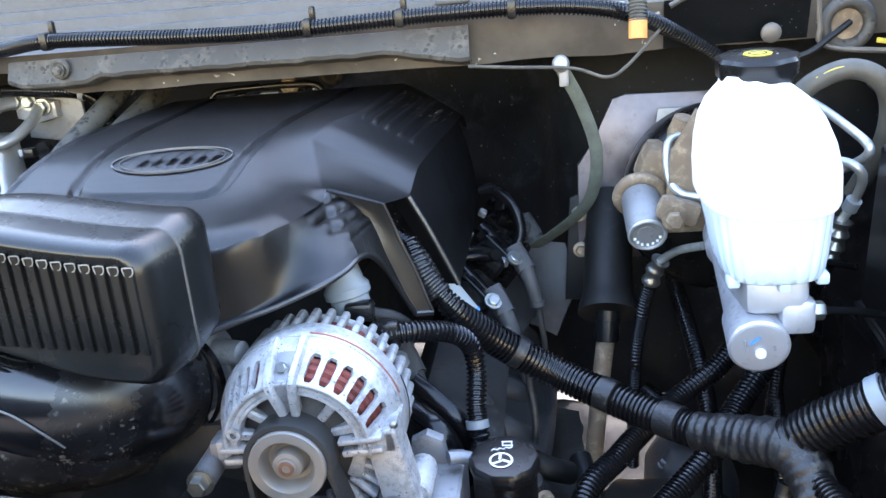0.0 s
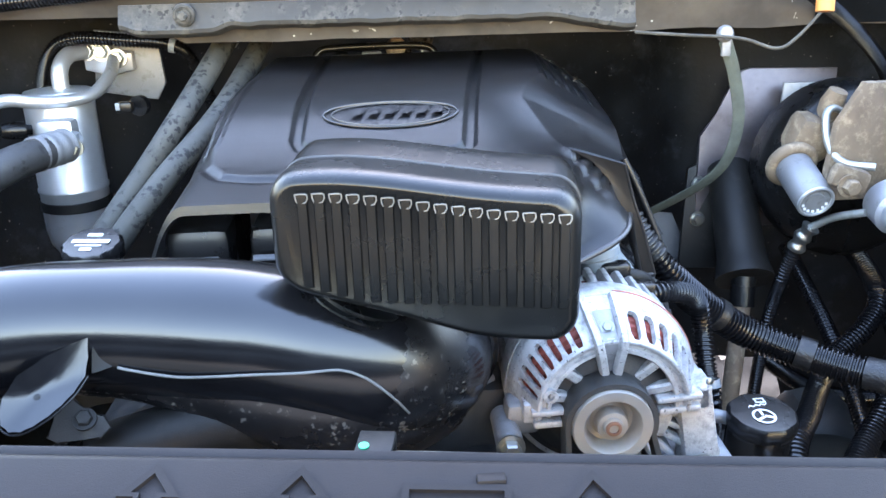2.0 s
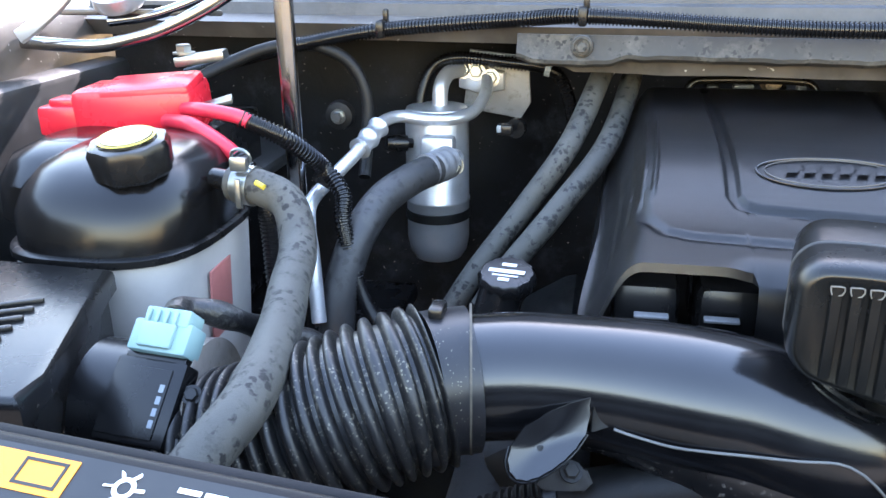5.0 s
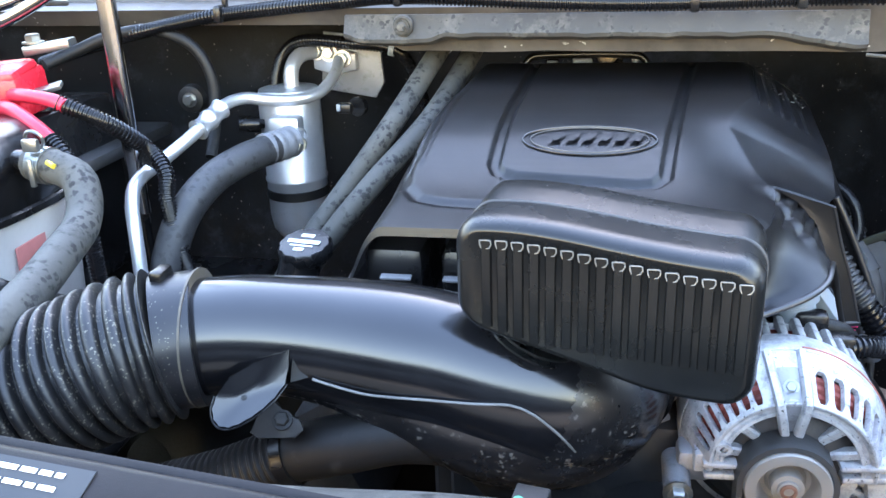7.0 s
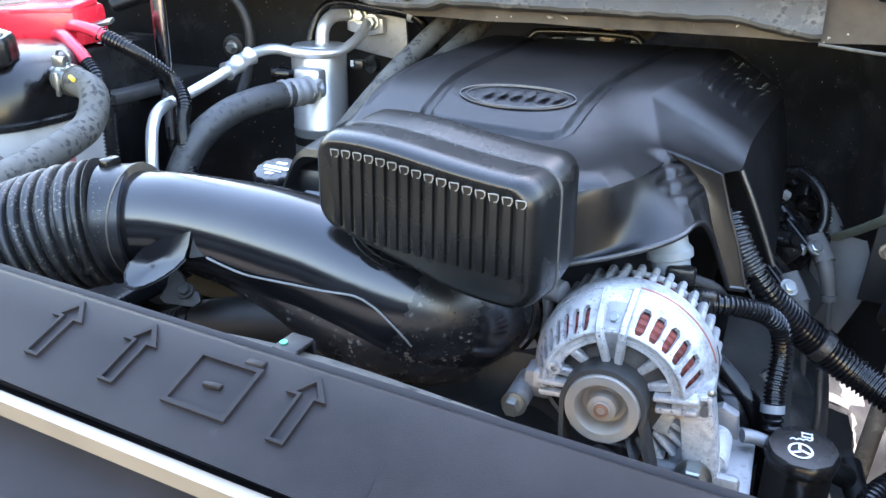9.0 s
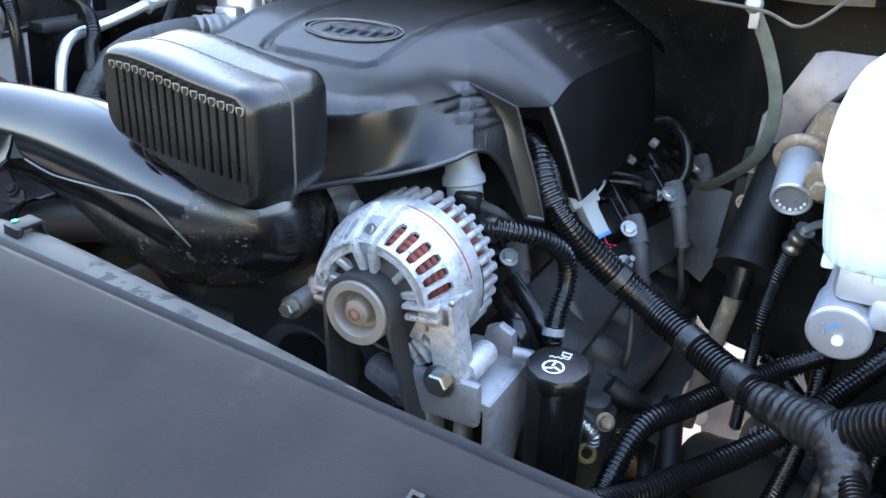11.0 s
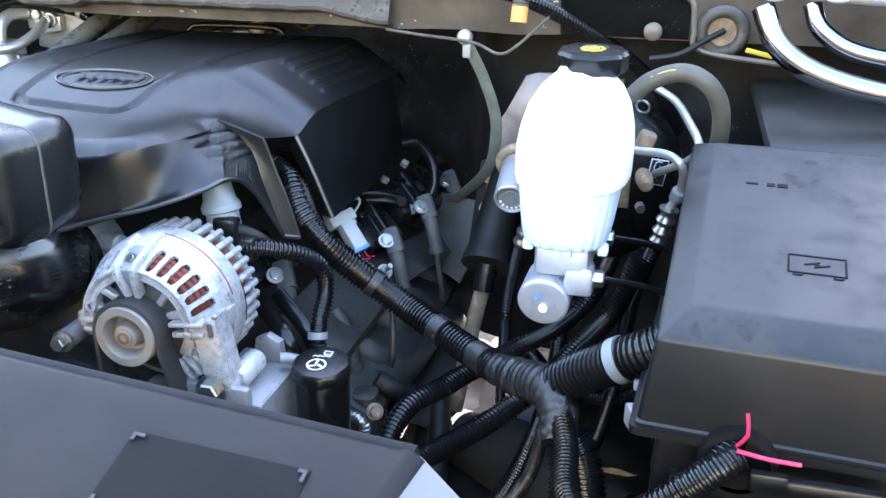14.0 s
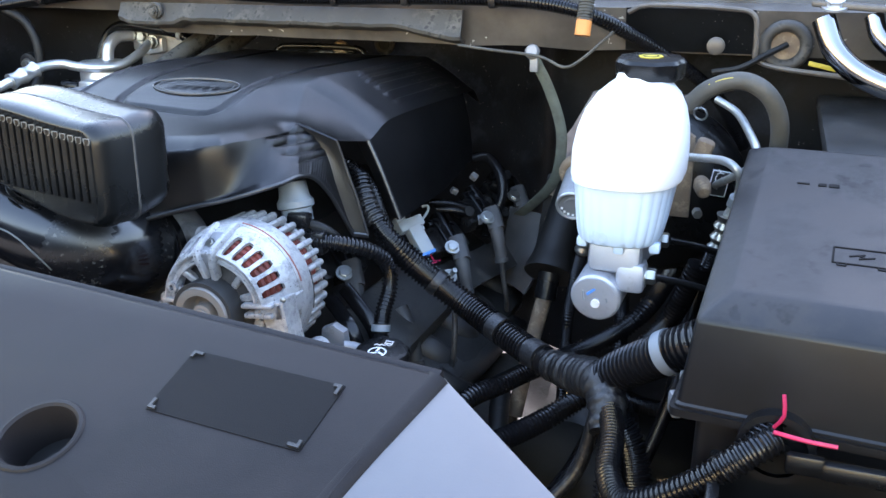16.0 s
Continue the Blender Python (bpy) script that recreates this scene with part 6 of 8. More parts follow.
fl = thing("rubber_flap", prism([(-0.05, 0.06), (0.02, 0.07), (0.055, 0.02), (0.04, -0.07), (-0.02, -0.06)], pose(0.215, 0.62, -0.08, 70, 10, -20), 0.004, 0.001), BOOT, "grey-black rubber splash flap", "splash flap")

# ---- steering column ----
st = root("steering_shaft", (0.3, 0.48, -0.3), "black steering shaft boot with rusty shaft", "steering shaft")
part("boot", sweep([(0.318, 0.585, 0.06), (0.312, 0.54, 0.02), (0.306, 0.495, -0.025), (0.302, 0.458, -0.064)], lambda s: 0.031 + 0.003 * s + 0.006 * sm(0.8, 1.0, s), 28), RUBBER, st)
part("collar", sweep([(0.302, 0.462, -0.06), (0.298, 0.45, -0.1)], 0.017, 20), PLASTIC, st)
part("shaft", sweep([(0.299, 0.452, -0.09), (0.287, 0.43, -0.16), (0.27, 0.4, -0.28)], 0.012, 18), RUST, st, "rust-brown steel shaft")

# ---- brake master cylinder ----
MC = Vector((0.423, 0.145, 0.028))
mc = root("brake_master_cylinder", (0.43, 0.24, 0.0), "bare aluminium brake master cylinder under white reservoir", "master cylinder")
part("bore", lathe([(0.026, 0.0), (0.0285, 0.002), (0.0285, 0.05), (0.025, 0.055), (0.025, 0.2), (0.03, 0.205), (0.03, 0.24)], MC, (0.08, 1, 0.16), 40), MC_AL, mc)
part("end_plug", lathe([(0.02, -0.0015), (0.025, -0.001), (0.025, 0.002)], MC, (0.08, 1, 0.16), 36), MC_AL, mc)
part("end_mark", lathe([(0.005, -0.003), (0.005, 0.0)], MC + Vector((0.001, -0.001, -0.005)), (0.08, 1, 0.16), 16), WHITE, mc)
part("blue_mark", box(MC + Vector((-0.004, -0.003, 0.009)), (0.013, 0.001, 0.003), 0, (0, -40, 0)), BLUE_WIRE, mc)
for sx in (-1, 1):
    part("stamp_bar", box(MC + Vector((0.013 * sx, -0.0025, 0.003)), (0.011, 0.001, 0.002), 0, (0, 80, 0)), GREY_CONN, mc)
part("saddle", box((0.44, 0.215, 0.074), (0.06, 0.13, 0.05), 0.01, (-8, 0, 0)), MC_AL, mc)
part("port_body", box((0.459, 0.165, 0.054), (0.032, 0.034, 0.034), 0.006), MC_AL, mc)
part("port_body", box((0.462, 0.25, 0.072), (0.03, 0.034, 0.034), 0.006), MC_AL, mc)
for p in ((0.474, 0.165, 0.055), (0.478, 0.25, 0.073)):
    part("port_nut", hexbolt(p, (1, 0, 0), 0.0095, 0.012), ZINC, mc)
part("mount_ear", merge(box((0.382, 0.37, 0.1), (0.05, 0.02, 0.03), 0.008, (0, 20, 0)), hexbolt((0.375, 0.355, 0.095), (0, -1, 0), 0.01, 0.014)), RUST, mc, "tan dusty mounting ear with a nut")
part("mount_flange", prism([(-0.07, -0.05), (0.06, -0.05), (0.06, 0.06), (0.0, 0.1), (-0.03, 0.1), (-0.06, 0.05)], pose(0.44, 0.42, 0.11, 90, 0, 0), 0.012, 0.003), RUST, mc, "tan dusty mounting flange")

def fluted(rings, waves, depth):
    """A loft whose rings are drawn in at shallow upright flutes."""
    for ring in rings[1:-1]:
        c = sum(ring, Vector()) / len(ring)
        for k, p in enumerate(ring):
            ring[k] = p + (c - p).normalized() * depth * (0.5 - 0.5 * math.cos(2 * math.pi * waves * k / len(ring))) ** 3
    return loft(rings)


bl = root("brake_reservoir", (0.447, 0.225, 0.09), "white translucent brake fluid reservoir with black cap", "fluid reservoir")
lower = [(0.09, 0.043, 0.045, 0.19), (0.093, 0.049, 0.053, 0.192), (0.1, 0.0525, 0.059, 0.195), (0.115, 0.056, 0.066, 0.201), (0.14, 0.06, 0.078, 0.212), (0.156, 0.0625, 0.086, 0.219), (0.158, 0.066, 0.094, 0.222)]
upper = [(0.158, 0.067, 0.096, 0.222), (0.163, 0.069, 0.098, 0.222), (0.19, 0.0695, 0.097, 0.226), (0.21, 0.067, 0.09, 0.234), (0.23, 0.061, 0.078, 0.246), (0.245, 0.051, 0.062, 0.26), (0.254, 0.04, 0.046, 0.272), (0.258, 0.034, 0.034, 0.282), (0.266, 0.032, 0.032, 0.284)]
part("lower_tank", fluted([super_ring(0.44, cy, z, hx * 0.9, hy, 3.0, 144) for z, hx, hy, cy in lower], 24, 0.0011), BLUE_TANK, bl, "bluish fluid-filled lower tank")
part("upper_tank", loft([super_ring(0.441, cy, z, hx * 0.91, hy, 2.6) for z, hx, hy, cy in upper]), WHITE_TANK, bl)
for c in ((0.402, 0.165, 0.089), (0.482, 0.165, 0.089), (0.445, 0.152, 0.088)):
    part("foot", box(c, (0.012, 0.016, 0.012), 0.003), BLUE_TANK, bl)
bcap = part("cap", lathe([(0.036, -0.012), (0.039, -0.008), (0.04, 0.008), (0.037, 0.012), (0.02, 0.0135), (0.0195, 0.012)], (0.448, 0.286, 0.271), (0, -0.08, 1), 60, wave=0.035, waves=9), PLASTIC, bl)
part("cap_symbol", lathe([(0.0145, 0.0), (0.0145, 0.001)], (0.448, 0.2852, 0.2835), (0, -0.08, 1), 8), YELLOW, bcap, "yellow octagon print")
part("cap_symbol_ring", torus((0.448, 0.2851, 0.2847), (0, -0.08, 1), 0.0085, 0.0009, 24, 6, 0.4), PLASTIC, bcap)
part("cap_print", box((0.4715, 0.281, 0.2826), (0.011, 0.006, 0.0008), 0, (5, 0, 20)), WHITE, bcap)
part("cap_print", box((0.4245, 0.293, 0.2826), (0.006, 0.005, 0.0008), 0, (5, 0, -10)), WHITE, bcap)

LBX, LBZ = 0.534, 0.101
bo = root("brake_booster", (0.44, 0.55, -0.05), "black brake booster drum behind the master cylinder", "brake booster")
part("drum", lathe([(0.06, 0.0), (0.105, 0.012), (0.12, 0.03), (0.122, 0.06), (0.118, 0.1)], (0.45, 0.45, 0.075), (0, 1, 0.02), 56), PLASTIC, bo)
part("label", box((LBX, 0.4545, LBZ), (0.026, 0.002, 0.036), 0.0005, (0, 10, 24)), WHITE, bo, "white sticker with black capitals")
part("label_face", box((LBX, 0.453, LBZ), (0.023, 0.001, 0.033), 0.0, (0, 10, 24)), make("sticker_black", (0.02, 0.02, 0.02), 0.4, bump=0), bo)
lettering("label_text", "ACY", Matrix.Translation((LBX - 0.001, 0.4518, LBZ + 0.006)) @ pose(0, 0, 0, 90, -70, 24), 0.014, WHITE, bo)
pl = root("booster_bracket", (0.35, 0.6, 0.0), "smooth dark grey steel bracket plate behind the booster", "bracket")
part("plate", prism([(-0.075, -0.13), (0.12, -0.13), (0.13, 0.1), (0.0, 0.104), (-0.02, 0.098), (-0.045, 0.04), (-0.07, 0.01)], pose(0.345, 0.6, 0.1, 84, 0, 0), 0.006, 0.002), BOOST, pl)
part("zinc_plate", prism([(-0.04, -0.05), (0.06, -0.05), (0.06, 0.07), (-0.03, 0.07)], pose(0.415, 0.575, 0.115, 86, 0, -4), 0.004, 0.001), CAST_DULL, pl)
part("boot_flange", prism([(-0.04, -0.09), (0.05, -0.09), (0.055, 0.06), (0.02, 0.085), (-0.03, 0.06)], pose(0.29, 0.59, 0.0, 80, 0, -8), 0.008, 0.003), RUBBER, pl)
for p in ((0.274, 0.585, 0.04), (0.274, 0.58, -0.013), (0.335, 0.585, -0.02)):
    part("bolt", hexbolt(p, (0, -1, 0.1), 0.008, 0.01), ZINC, pl)
vc = root("pressure_valve", (0.347, 0.4, 0.06), "dull steel cylinder with a stamped round end", "valve")
VD = Vector((0.02, -1.0, -0.42)).normalized()
VE = Vector((0.347, 0.376, 0.07))
part("cylinder", lathe([(0.02, -0.085), (0.0235, -0.08), (0.0235, -0.004), (0.021, 0.0), (0.019, -0.002), (0.012, -0.002), (0.0115, -0.0005)], VE, VD, 40), CAST_DULL, vc)
part("end_rim", torus(VE, VD, 0.0212, 0.0022, 40, 8), BRIGHT, vc)
part("collar", torus(VE - VD * 0.078, VD, 0.026, 0.008, 40, 10), RUST, vc, "tan dusty collar")
for k in range(7):
    a = radians(200 + 24 * k)
    x, y, z = frame_axis(VD)
    c = VE + (x * math.cos(a) + y * math.sin(a)) * 0.0155
    part("stamp", box(c, (0.003, 0.001, 0.003), 0), WHITE, vc)
part("body_casting", merge(box((0.375, 0.47, 0.13), (0.06, 0.05, 0.06), 0.015, (10, 20, 0)), lathe([(0.014, 0), (0.016, 0.02), (0.012, 0.04)], (0.395, 0.47, 0.155), (0.2, -0.3, 1), 20)), RUST, vc, "tan dusty casting")

br = root("brake_line", (0.54, 0.33, 0.1), "bent zinc brake pipe with crimped hose end", "brake pipe", group="brake pipes")
part("pipe", sweep([(0.485, 0.335, 0.158), (0.508, 0.327, 0.16), (0.54, 0.31, 0.162), (0.556, 0.3, 0.155), (0.562, 0.305, 0.14), (0.56, 0.322, 0.112), (0.55, 0.33, 0.088)], 0.0052, 12), LINE, br)
part("sleeve", sweep([(0.56, 0.319, 0.116), (0.557, 0.325, 0.104)], 0.0085, 16), GREY_CONN, br)
part("ferrule", sweep([(0.551, 0.328, 0.09), (0.547, 0.331, 0.068), (0.542, 0.333, 0.046)], lambda s: 0.0105 + 0.002 * math.cos(s * 18), 18, 0.003), ZINC, br)
part("hose", sweep([(0.542, 0.333, 0.047), (0.53, 0.35, 0.0), (0.515, 0.4, -0.08), (0.5, 0.4, -0.2)], 0.009, 12, ribs=0.0007, pitch=0.0045), LOOM, br)
br = root("brake_line", (0.57, 0.4, 0.15), "straight zinc brake pipe beside the reservoir", "brake pipe", group="brake pipes")
part("pipe", sweep([(0.52, 0.46, 0.215), (0.547, 0.434, 0.203), (0.566, 0.38, 0.186), (0.578, 0.335, 0.168), (0.57, 0.36, 0.145), (0.545, 0.42, 0.115), (0.52, 0.47, 0.09)], 0.0052, 12), LINE, br)
br = root("brake_line", (0.4, 0.44, 0.1), "bent zinc brake pipe loop on the casting", "brake pipe", group="brake pipes")
part("pipe", sweep([(0.41, 0.455, 0.165), (0.395, 0.45, 0.172), (0.38, 0.44, 0.165), (0.378, 0.42, 0.13), (0.39, 0.4, 0.112), (0.42, 0.38, 0.11)], 0.005, 12), LINE, br)
br = root("brake_line", (0.38, 0.43, 0.0), "zinc brake pipe with crimped hose going down", "brake pipe", group="brake pipes")
part("pipe", sweep([(0.41, 0.37, 0.055), (0.385, 0.4, 0.04), (0.365, 0.42, 0.02)], 0.0052, 12), LINE, br)
part("ferrule", sweep([(0.367, 0.418, 0.022), (0.36, 0.425, 0.006), (0.355, 0.43, -0.012)], lambda s: 0.0105 + 0.0018 * math.cos(s * 14), 18, 0.003), ZINC, br)
part("hose", sweep([(0.356, 0.43, -0.01), (0.345, 0.44, -0.06), (0.335, 0.45, -0.14), (0.33, 0.46, -0.3)], 0.0085, 12, ribs=0.0006, pitch=0.0045), LOOM, br)
for p, q in (((0.482, 0.165, 0.055), (0.56, 0.2, 0.03)), ((0.49, 0.25, 0.073), (0.555, 0.29, 0.05))):
    br = root("brake_line", p, "thin dark brake pipe from the master cylinder", "brake pipe", group="brake pipes")
    part("pipe", sweep([p, Vector(p).lerp(Vector(q), 0.5) + Vector((0, 0, 0.002)), q], 0.0042, 10), PLASTIC, br)
vh = root("vacuum_hose", (0.55, 0.35, 0.15), "dusty tan-grey vacuum hose arching over the pipes", "hose")
part("hose", sweep([(0.49, 0.33, 0.22), (0.515, 0.325, 0.245), (0.55, 0.325, 0.256), (0.58, 0.325, 0.243), (0.598, 0.34, 0.21), (0.6, 0.365, 0.16), (0.585, 0.4, 0.1)], 0.0108, 18), make("tan_rubber", (0.07, 0.066, 0.056), 0.6, dust=(0.11, 0.1, 0.085), dust_amount=0.1, dust_scale=50, bump=0.2), vh)
part("print_line", sweep([(0.514, 0.3165, 0.2505), (0.532, 0.316, 0.2585), (0.55, 0.3165, 0.2605)], 0.0009, 6), YELLOW, vh, "yellow printed line")
part("clip", torus((0.508, 0.315, 0.216), (0.3, 1, 0.4), 0.008, 0.0014, 20, 6), ZINC, vh)
rs = root("reservoir_sensor", (0.515, 0.3, 0.12), "dusty plugs behind the brake reservoir", "sensor")
part("plug", box((0.515, 0.34, 0.17), (0.022, 0.02, 0.024), 0.006, (10, 20, 0)), RUST, rs)
part("plug", lathe([(0.009, 0), (0.011, 0.012), (0.009, 0.03), (0.006, 0.034)], (0.515, 0.35, 0.125), (0.2, -1, -0.2), 20), RUST, rs)
part("nut", lathe([(0.006, 0), (0.006, 0.01)], (0.515, 0.315, 0.095), (0.2, -1, -0.2), 6), ZINC, rs)

# ---- fuse box ----
fb = root("fuse_box", (0.72, 0.1, -0.12), "black plastic fuse box with moulded battery symbol", "fuse box")


LU, LV = Vector((0.9965, -0.0837, 0)), Vector((0.0837, 0.9965, 0))


def lid_point(u, v, z):
    return Vector((0.541, -0.05, z)) + LU * u + LV * v


def lid_ring(u0, u1, v0, v1, z0, slope, r):
    pts = [lid_point(u, v, z0 + slope * v) for u, v in ((u0, v0), (u1, v0), (u1, v1), (u0, v1))]
    out = []
    for k, p in enumerate(pts):
        a, b = pts[k - 1], pts[(k + 1) % 4]
        for t in (0, 0.25, 0.5, 0.75, 1):
            out.append(p + (a - p).normalized() * r * (1 - t) ** 2 + (b - p).normalized() * r * t ** 2)
    return out


def fuse_lid():
    S = 0.277
    return loft([lid_ring(-0.012, 0.372, -0.002, 0.335, 0.008, 0, 0.008), lid_ring(-0.012, 0.372, -0.002, 0.335, 0.014, 0, 0.008), lid_ring(-0.01, 0.37, 0.0, 0.333, 0.016, 0, 0.008),
                 lid_ring(-0.001, 0.361, 0.001, 0.329, 0.091, S, 0.006), lid_ring(0.0, 0.36, 0.002, 0.328, 0.0945, S, 0.006), lid_ring(0.0025, 0.3575, 0.0045, 0.3255, 0.0965, S, 0.006),
                 lid_ring(0.022, 0.338, 0.03, 0.31, 0.1065, S, 0.006), lid_ring(0.0245, 0.3355, 0.0325, 0.3075, 0.107, S, 0.006), lid_ring(0.028, 0.332, 0.036, 0.304, 0.107, S, 0.006)])


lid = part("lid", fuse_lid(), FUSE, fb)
# Upward faces take the lighter copy, which carries dust and sky sheen.
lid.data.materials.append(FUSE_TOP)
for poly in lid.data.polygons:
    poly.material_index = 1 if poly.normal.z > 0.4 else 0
part("lid_lip", loft([lid_ring(-0.016, 0.376, -0.006, 0.339, z, 0, 0.01) for z in (0.004, 0.006, 0.01, 0.0115)]), FUSE, fb)
part("base", loft([lid_ring(0.006, 0.36, 0.012, 0.32, z, 0, 0.012) for z in (-0.13, -0.128, 0.004, 0.005)]), FUSE, fb)
part("cable_arch", lathe([(0.026, -0.006), (0.032, -0.006), (0.032, 0.02), (0.026, 0.02)], (0.616, -0.064, -0.004), LV, 30, cap=False), FUSE, fb)
part("cable_hole", lathe([(0.027, 0.0), (0.027, 0.018)], (0.616, -0.062, -0.004), LV, 30), PLASTIC, fb)
LN = Vector((0, -0.277, 1)).normalized()
LIDM = Matrix(((LU.x, LV.x, LN.x, 0), (LU.y, LV.y * 0.9637, LN.y, 0), (LU.z, 0.267, LN.z, 0), (0, 0, 0, 1)))
LIDM.translation = lid_point(0.123, 0.107, 0.107 + 0.277 * 0.107)
for dx, dy, sx, sy, rz in ((0, 0.013, 0.048, 0.0018, 0), (0, -0.013, 0.048, 0.0018, 0), (-0.0235, 0, 0.0018, 0.027, 0), (0.0235, 0, 0.0018, 0.027, 0), (-0.004, 0.002, 0.014, 0.002, 20), (0.004, -0.001, 0.014, 0.002, 20), (0.0, 0.0005, 0.009, 0.002, -30),
                           (-0.016, -0.017, 0.008, 0.0015, 0), (-0.0195, -0.0145, 0.0015, 0.005, 0), (-0.0125, -0.0145, 0.0015, 0.005, 0), (0.017, -0.017, 0.008, 0.0015, 0), (0.0135, -0.0145, 0.0015, 0.005, 0), (0.0205, -0.0145, 0.0015, 0.005, 0)):
    b = box((dx, dy, 0.0003), (sx, sy, 0.0012), 0.0003, (0, 0, rz), 1)
    bmesh.ops.transform(b, matrix=LIDM, verts=b.verts[:])
    part("moulded_symbol", b, PANEL_DARK, fb)
LIDM.translation = lid_point(0.08, 0.232, 0.107 + 0.277 * 0.232)
for dx, sx, sy in ((-0.016, 0.012, 0.003), (0.002, 0.008, 0.006), (0.013, 0.01, 0.007)):
    b = box((dx, 0, 0.0003), (sx, sy, 0.001), 0.0003, (0, 0, 0), 1)
    bmesh.ops.transform(b, matrix=LIDM, verts=b.verts[:])
    part("moulded_mark", b, PANEL_DARK, fb)
pw = root("pink_wires", (0.62, -0.08, 0.02), "two bright pink wires out of the fuse box", "wires")
part("wire", sweep([(0.612, -0.075, 0.02), (0.618, -0.082, 0.035), (0.616, -0.078, 0.052)], 0.0017, 8), PINK_WIRE, pw)
part("wire", sweep([(0.612, -0.08, 0.018), (0.635, -0.086, 0.018), (0.66, -0.088, 0.018)], 0.0019, 8), PINK_WIRE, pw)
part("taped_end", sweep([(0.575, -0.087, -0.022), (0.598, -0.081, -0.002), (0.616, -0.07, 0.008)], 0.0125, 18, 0.003, ribs=0.001, pitch=0.006), LOOM, pw)
thing("cable_tie_mount", merge(box((0.638, -0.085, -0.004), (0.03, 0.01, 0.018), 0.003), box((0.69, -0.085, -0.006), (0.08, 0.012, 0.016), 0.004)), PLASTIC, "black plastic cable holder below the fuse box", "cable holder")
thing("white_plug", box((0.528, 0.0, -0.012), (0.01, 0.02, 0.022), 0.003, (0, 0, 20)), CAST_DULL, "small white plug beside the fuse box", "plug")

# ---- cowl loom, strap, rods ----
cl = root("cowl_harness", (-0.1, 0.45, 0.3), "black corrugated loom clipped along the cowl", "wiring loom")
CL = [(-0.99, 0.54, 0.26), (-0.9, 0.53, 0.285), (-0.815, 0.535, 0.305), (-0.70, 0.555, 0.324), (-0.515, 0.53, 0.341), (-0.42, 0.505, 0.348), (-0.225, 0.49, 0.339), (-0.1, 0.485, 0.336), (0.104, 0.475, 0.34), (0.248, 0.46, 0.338), (0.33, 0.455, 0.325), (0.39, 0.49, 0.297), (0.462, 0.53, 0.252), (0.52, 0.56, 0.2), (0.56, 0.58, 0.13)]
part("conduit", sweep(CL, 0.0092, 14, ribs=0.0011, pitch=0.0048), LOOM, cl)
for x, y, z in ((-0.703, 0.553, 0.325), (-0.43, 0.507, 0.348), (-0.06, 0.483, 0.337), (0.06, 0.478, 0.339), (0.2, 0.466, 0.339)):
    part("clip", merge(box((x, y, z), (0.012, 0.025, 0.024), 0.004), box((x + 0.004, y + 0.012, z + 0.016), (0.008, 0.01, 0.02), 0.003)), PLASTIC, cl)
gs = root("ground_strap", (0.26, 0.55, 0.0), "grey braided ground strap with a bolted end", "ground strap")
part("braid", sweep([(0.258, 0.485, 0.258), (0.28, 0.5, 0.21), (0.297, 0.515, 0.15), (0.294, 0.53, 0.095), (0.278, 0.555, 0.055), (0.24, 0.6, 0.01), (0.182, 0.664, -0.045), (0.14, 0.71, -0.08)], 0.01, 12, flat=(0.017, 0.004)), BRAID, gs)
part("lug", merge(lathe([(0.011, 0), (0.011, 0.004), (0.008, 0.008)], (0.256, 0.484, 0.266), (0, -1, 0.3), 18), box((0.259, 0.483, 0.25), (0.012, 0.006, 0.024), 0.002)), CAST_DULL, gs)
ft = root("washer_tube", (0.342, 0.4, 0.29), "worn grey flexible tube with an orange tip", "tube")
part("tube", sweep([(0.35, 0.47, 0.5), (0.346, 0.43, 0.4), (0.344, 0.405, 0.315)], 0.01, 14, ribs=0.0007, pitch=0.004), HOSE, ft)
part("tip", sweep([(0.344, 0.406, 0.318), (0.343, 0.402, 0.297)], 0.0105, 16), BRASS, ft, "orange rubber tip")
thing("seam_sealer", sweep([(0.14, 0.487, 0.272), (0.2, 0.47, 0.268), (0.27, 0.465, 0.262), (0.31, 0.45, 0.25), (0.335, 0.45, 0.262), (0.375, 0.46, 0.3)], 0.0021, 8), BEIGE, "pale wire along the cowl seam", "wire")
gr = root("cowl_grommet", (0.6, 0.49, 0.28), "pale rubber grommet ring with a wire", "grommet")
part("ring", torus((0.598, 0.49, 0.286), (0, 1, 0), 0.026, 0.008, 40, 10), LIP, gr)
part("disc", lathe([(0.024, 0.0), (0.024, 0.006)], (0.598, 0.492, 0.286), Y, 32), RUST, gr)
part("wire", sweep([(0.6, 0.486, 0.288), (0.575, 0.47, 0.275), (0.545, 0.46, 0.258), (0.51, 0.47, 0.25)], 0.004, 8), RUBBER, gr)
thing("yellow_mark", box((0.646, 0.478, 0.262), (0.035, 0.003, 0.006), 0.001, (0, 12, 0)), YELLOW, "yellow paint mark on the cowl", "paint mark")
thing("cowl_plug", lathe([(0.012, 0), (0.012, 0.004), (0.009, 0.006)], (0.51, 0.49, 0.283), (0, -1, 0), 24), PAINT, "round painted plug in the cowl", "plug")
thing("cowl_recess_bead", sweep([(0.39, 0.483, 0.325), (0.42, 0.48, 0.335), (0.52, 0.474, 0.333), (0.555, 0.472, 0.325), (0.562, 0.473, 0.29), (0.575, 0.474, 0.262), (0.7, 0.466, 0.248)], 0.0035, 8), PAINT, "raised bead pressed into the cowl wall", "bead", kind="structure")
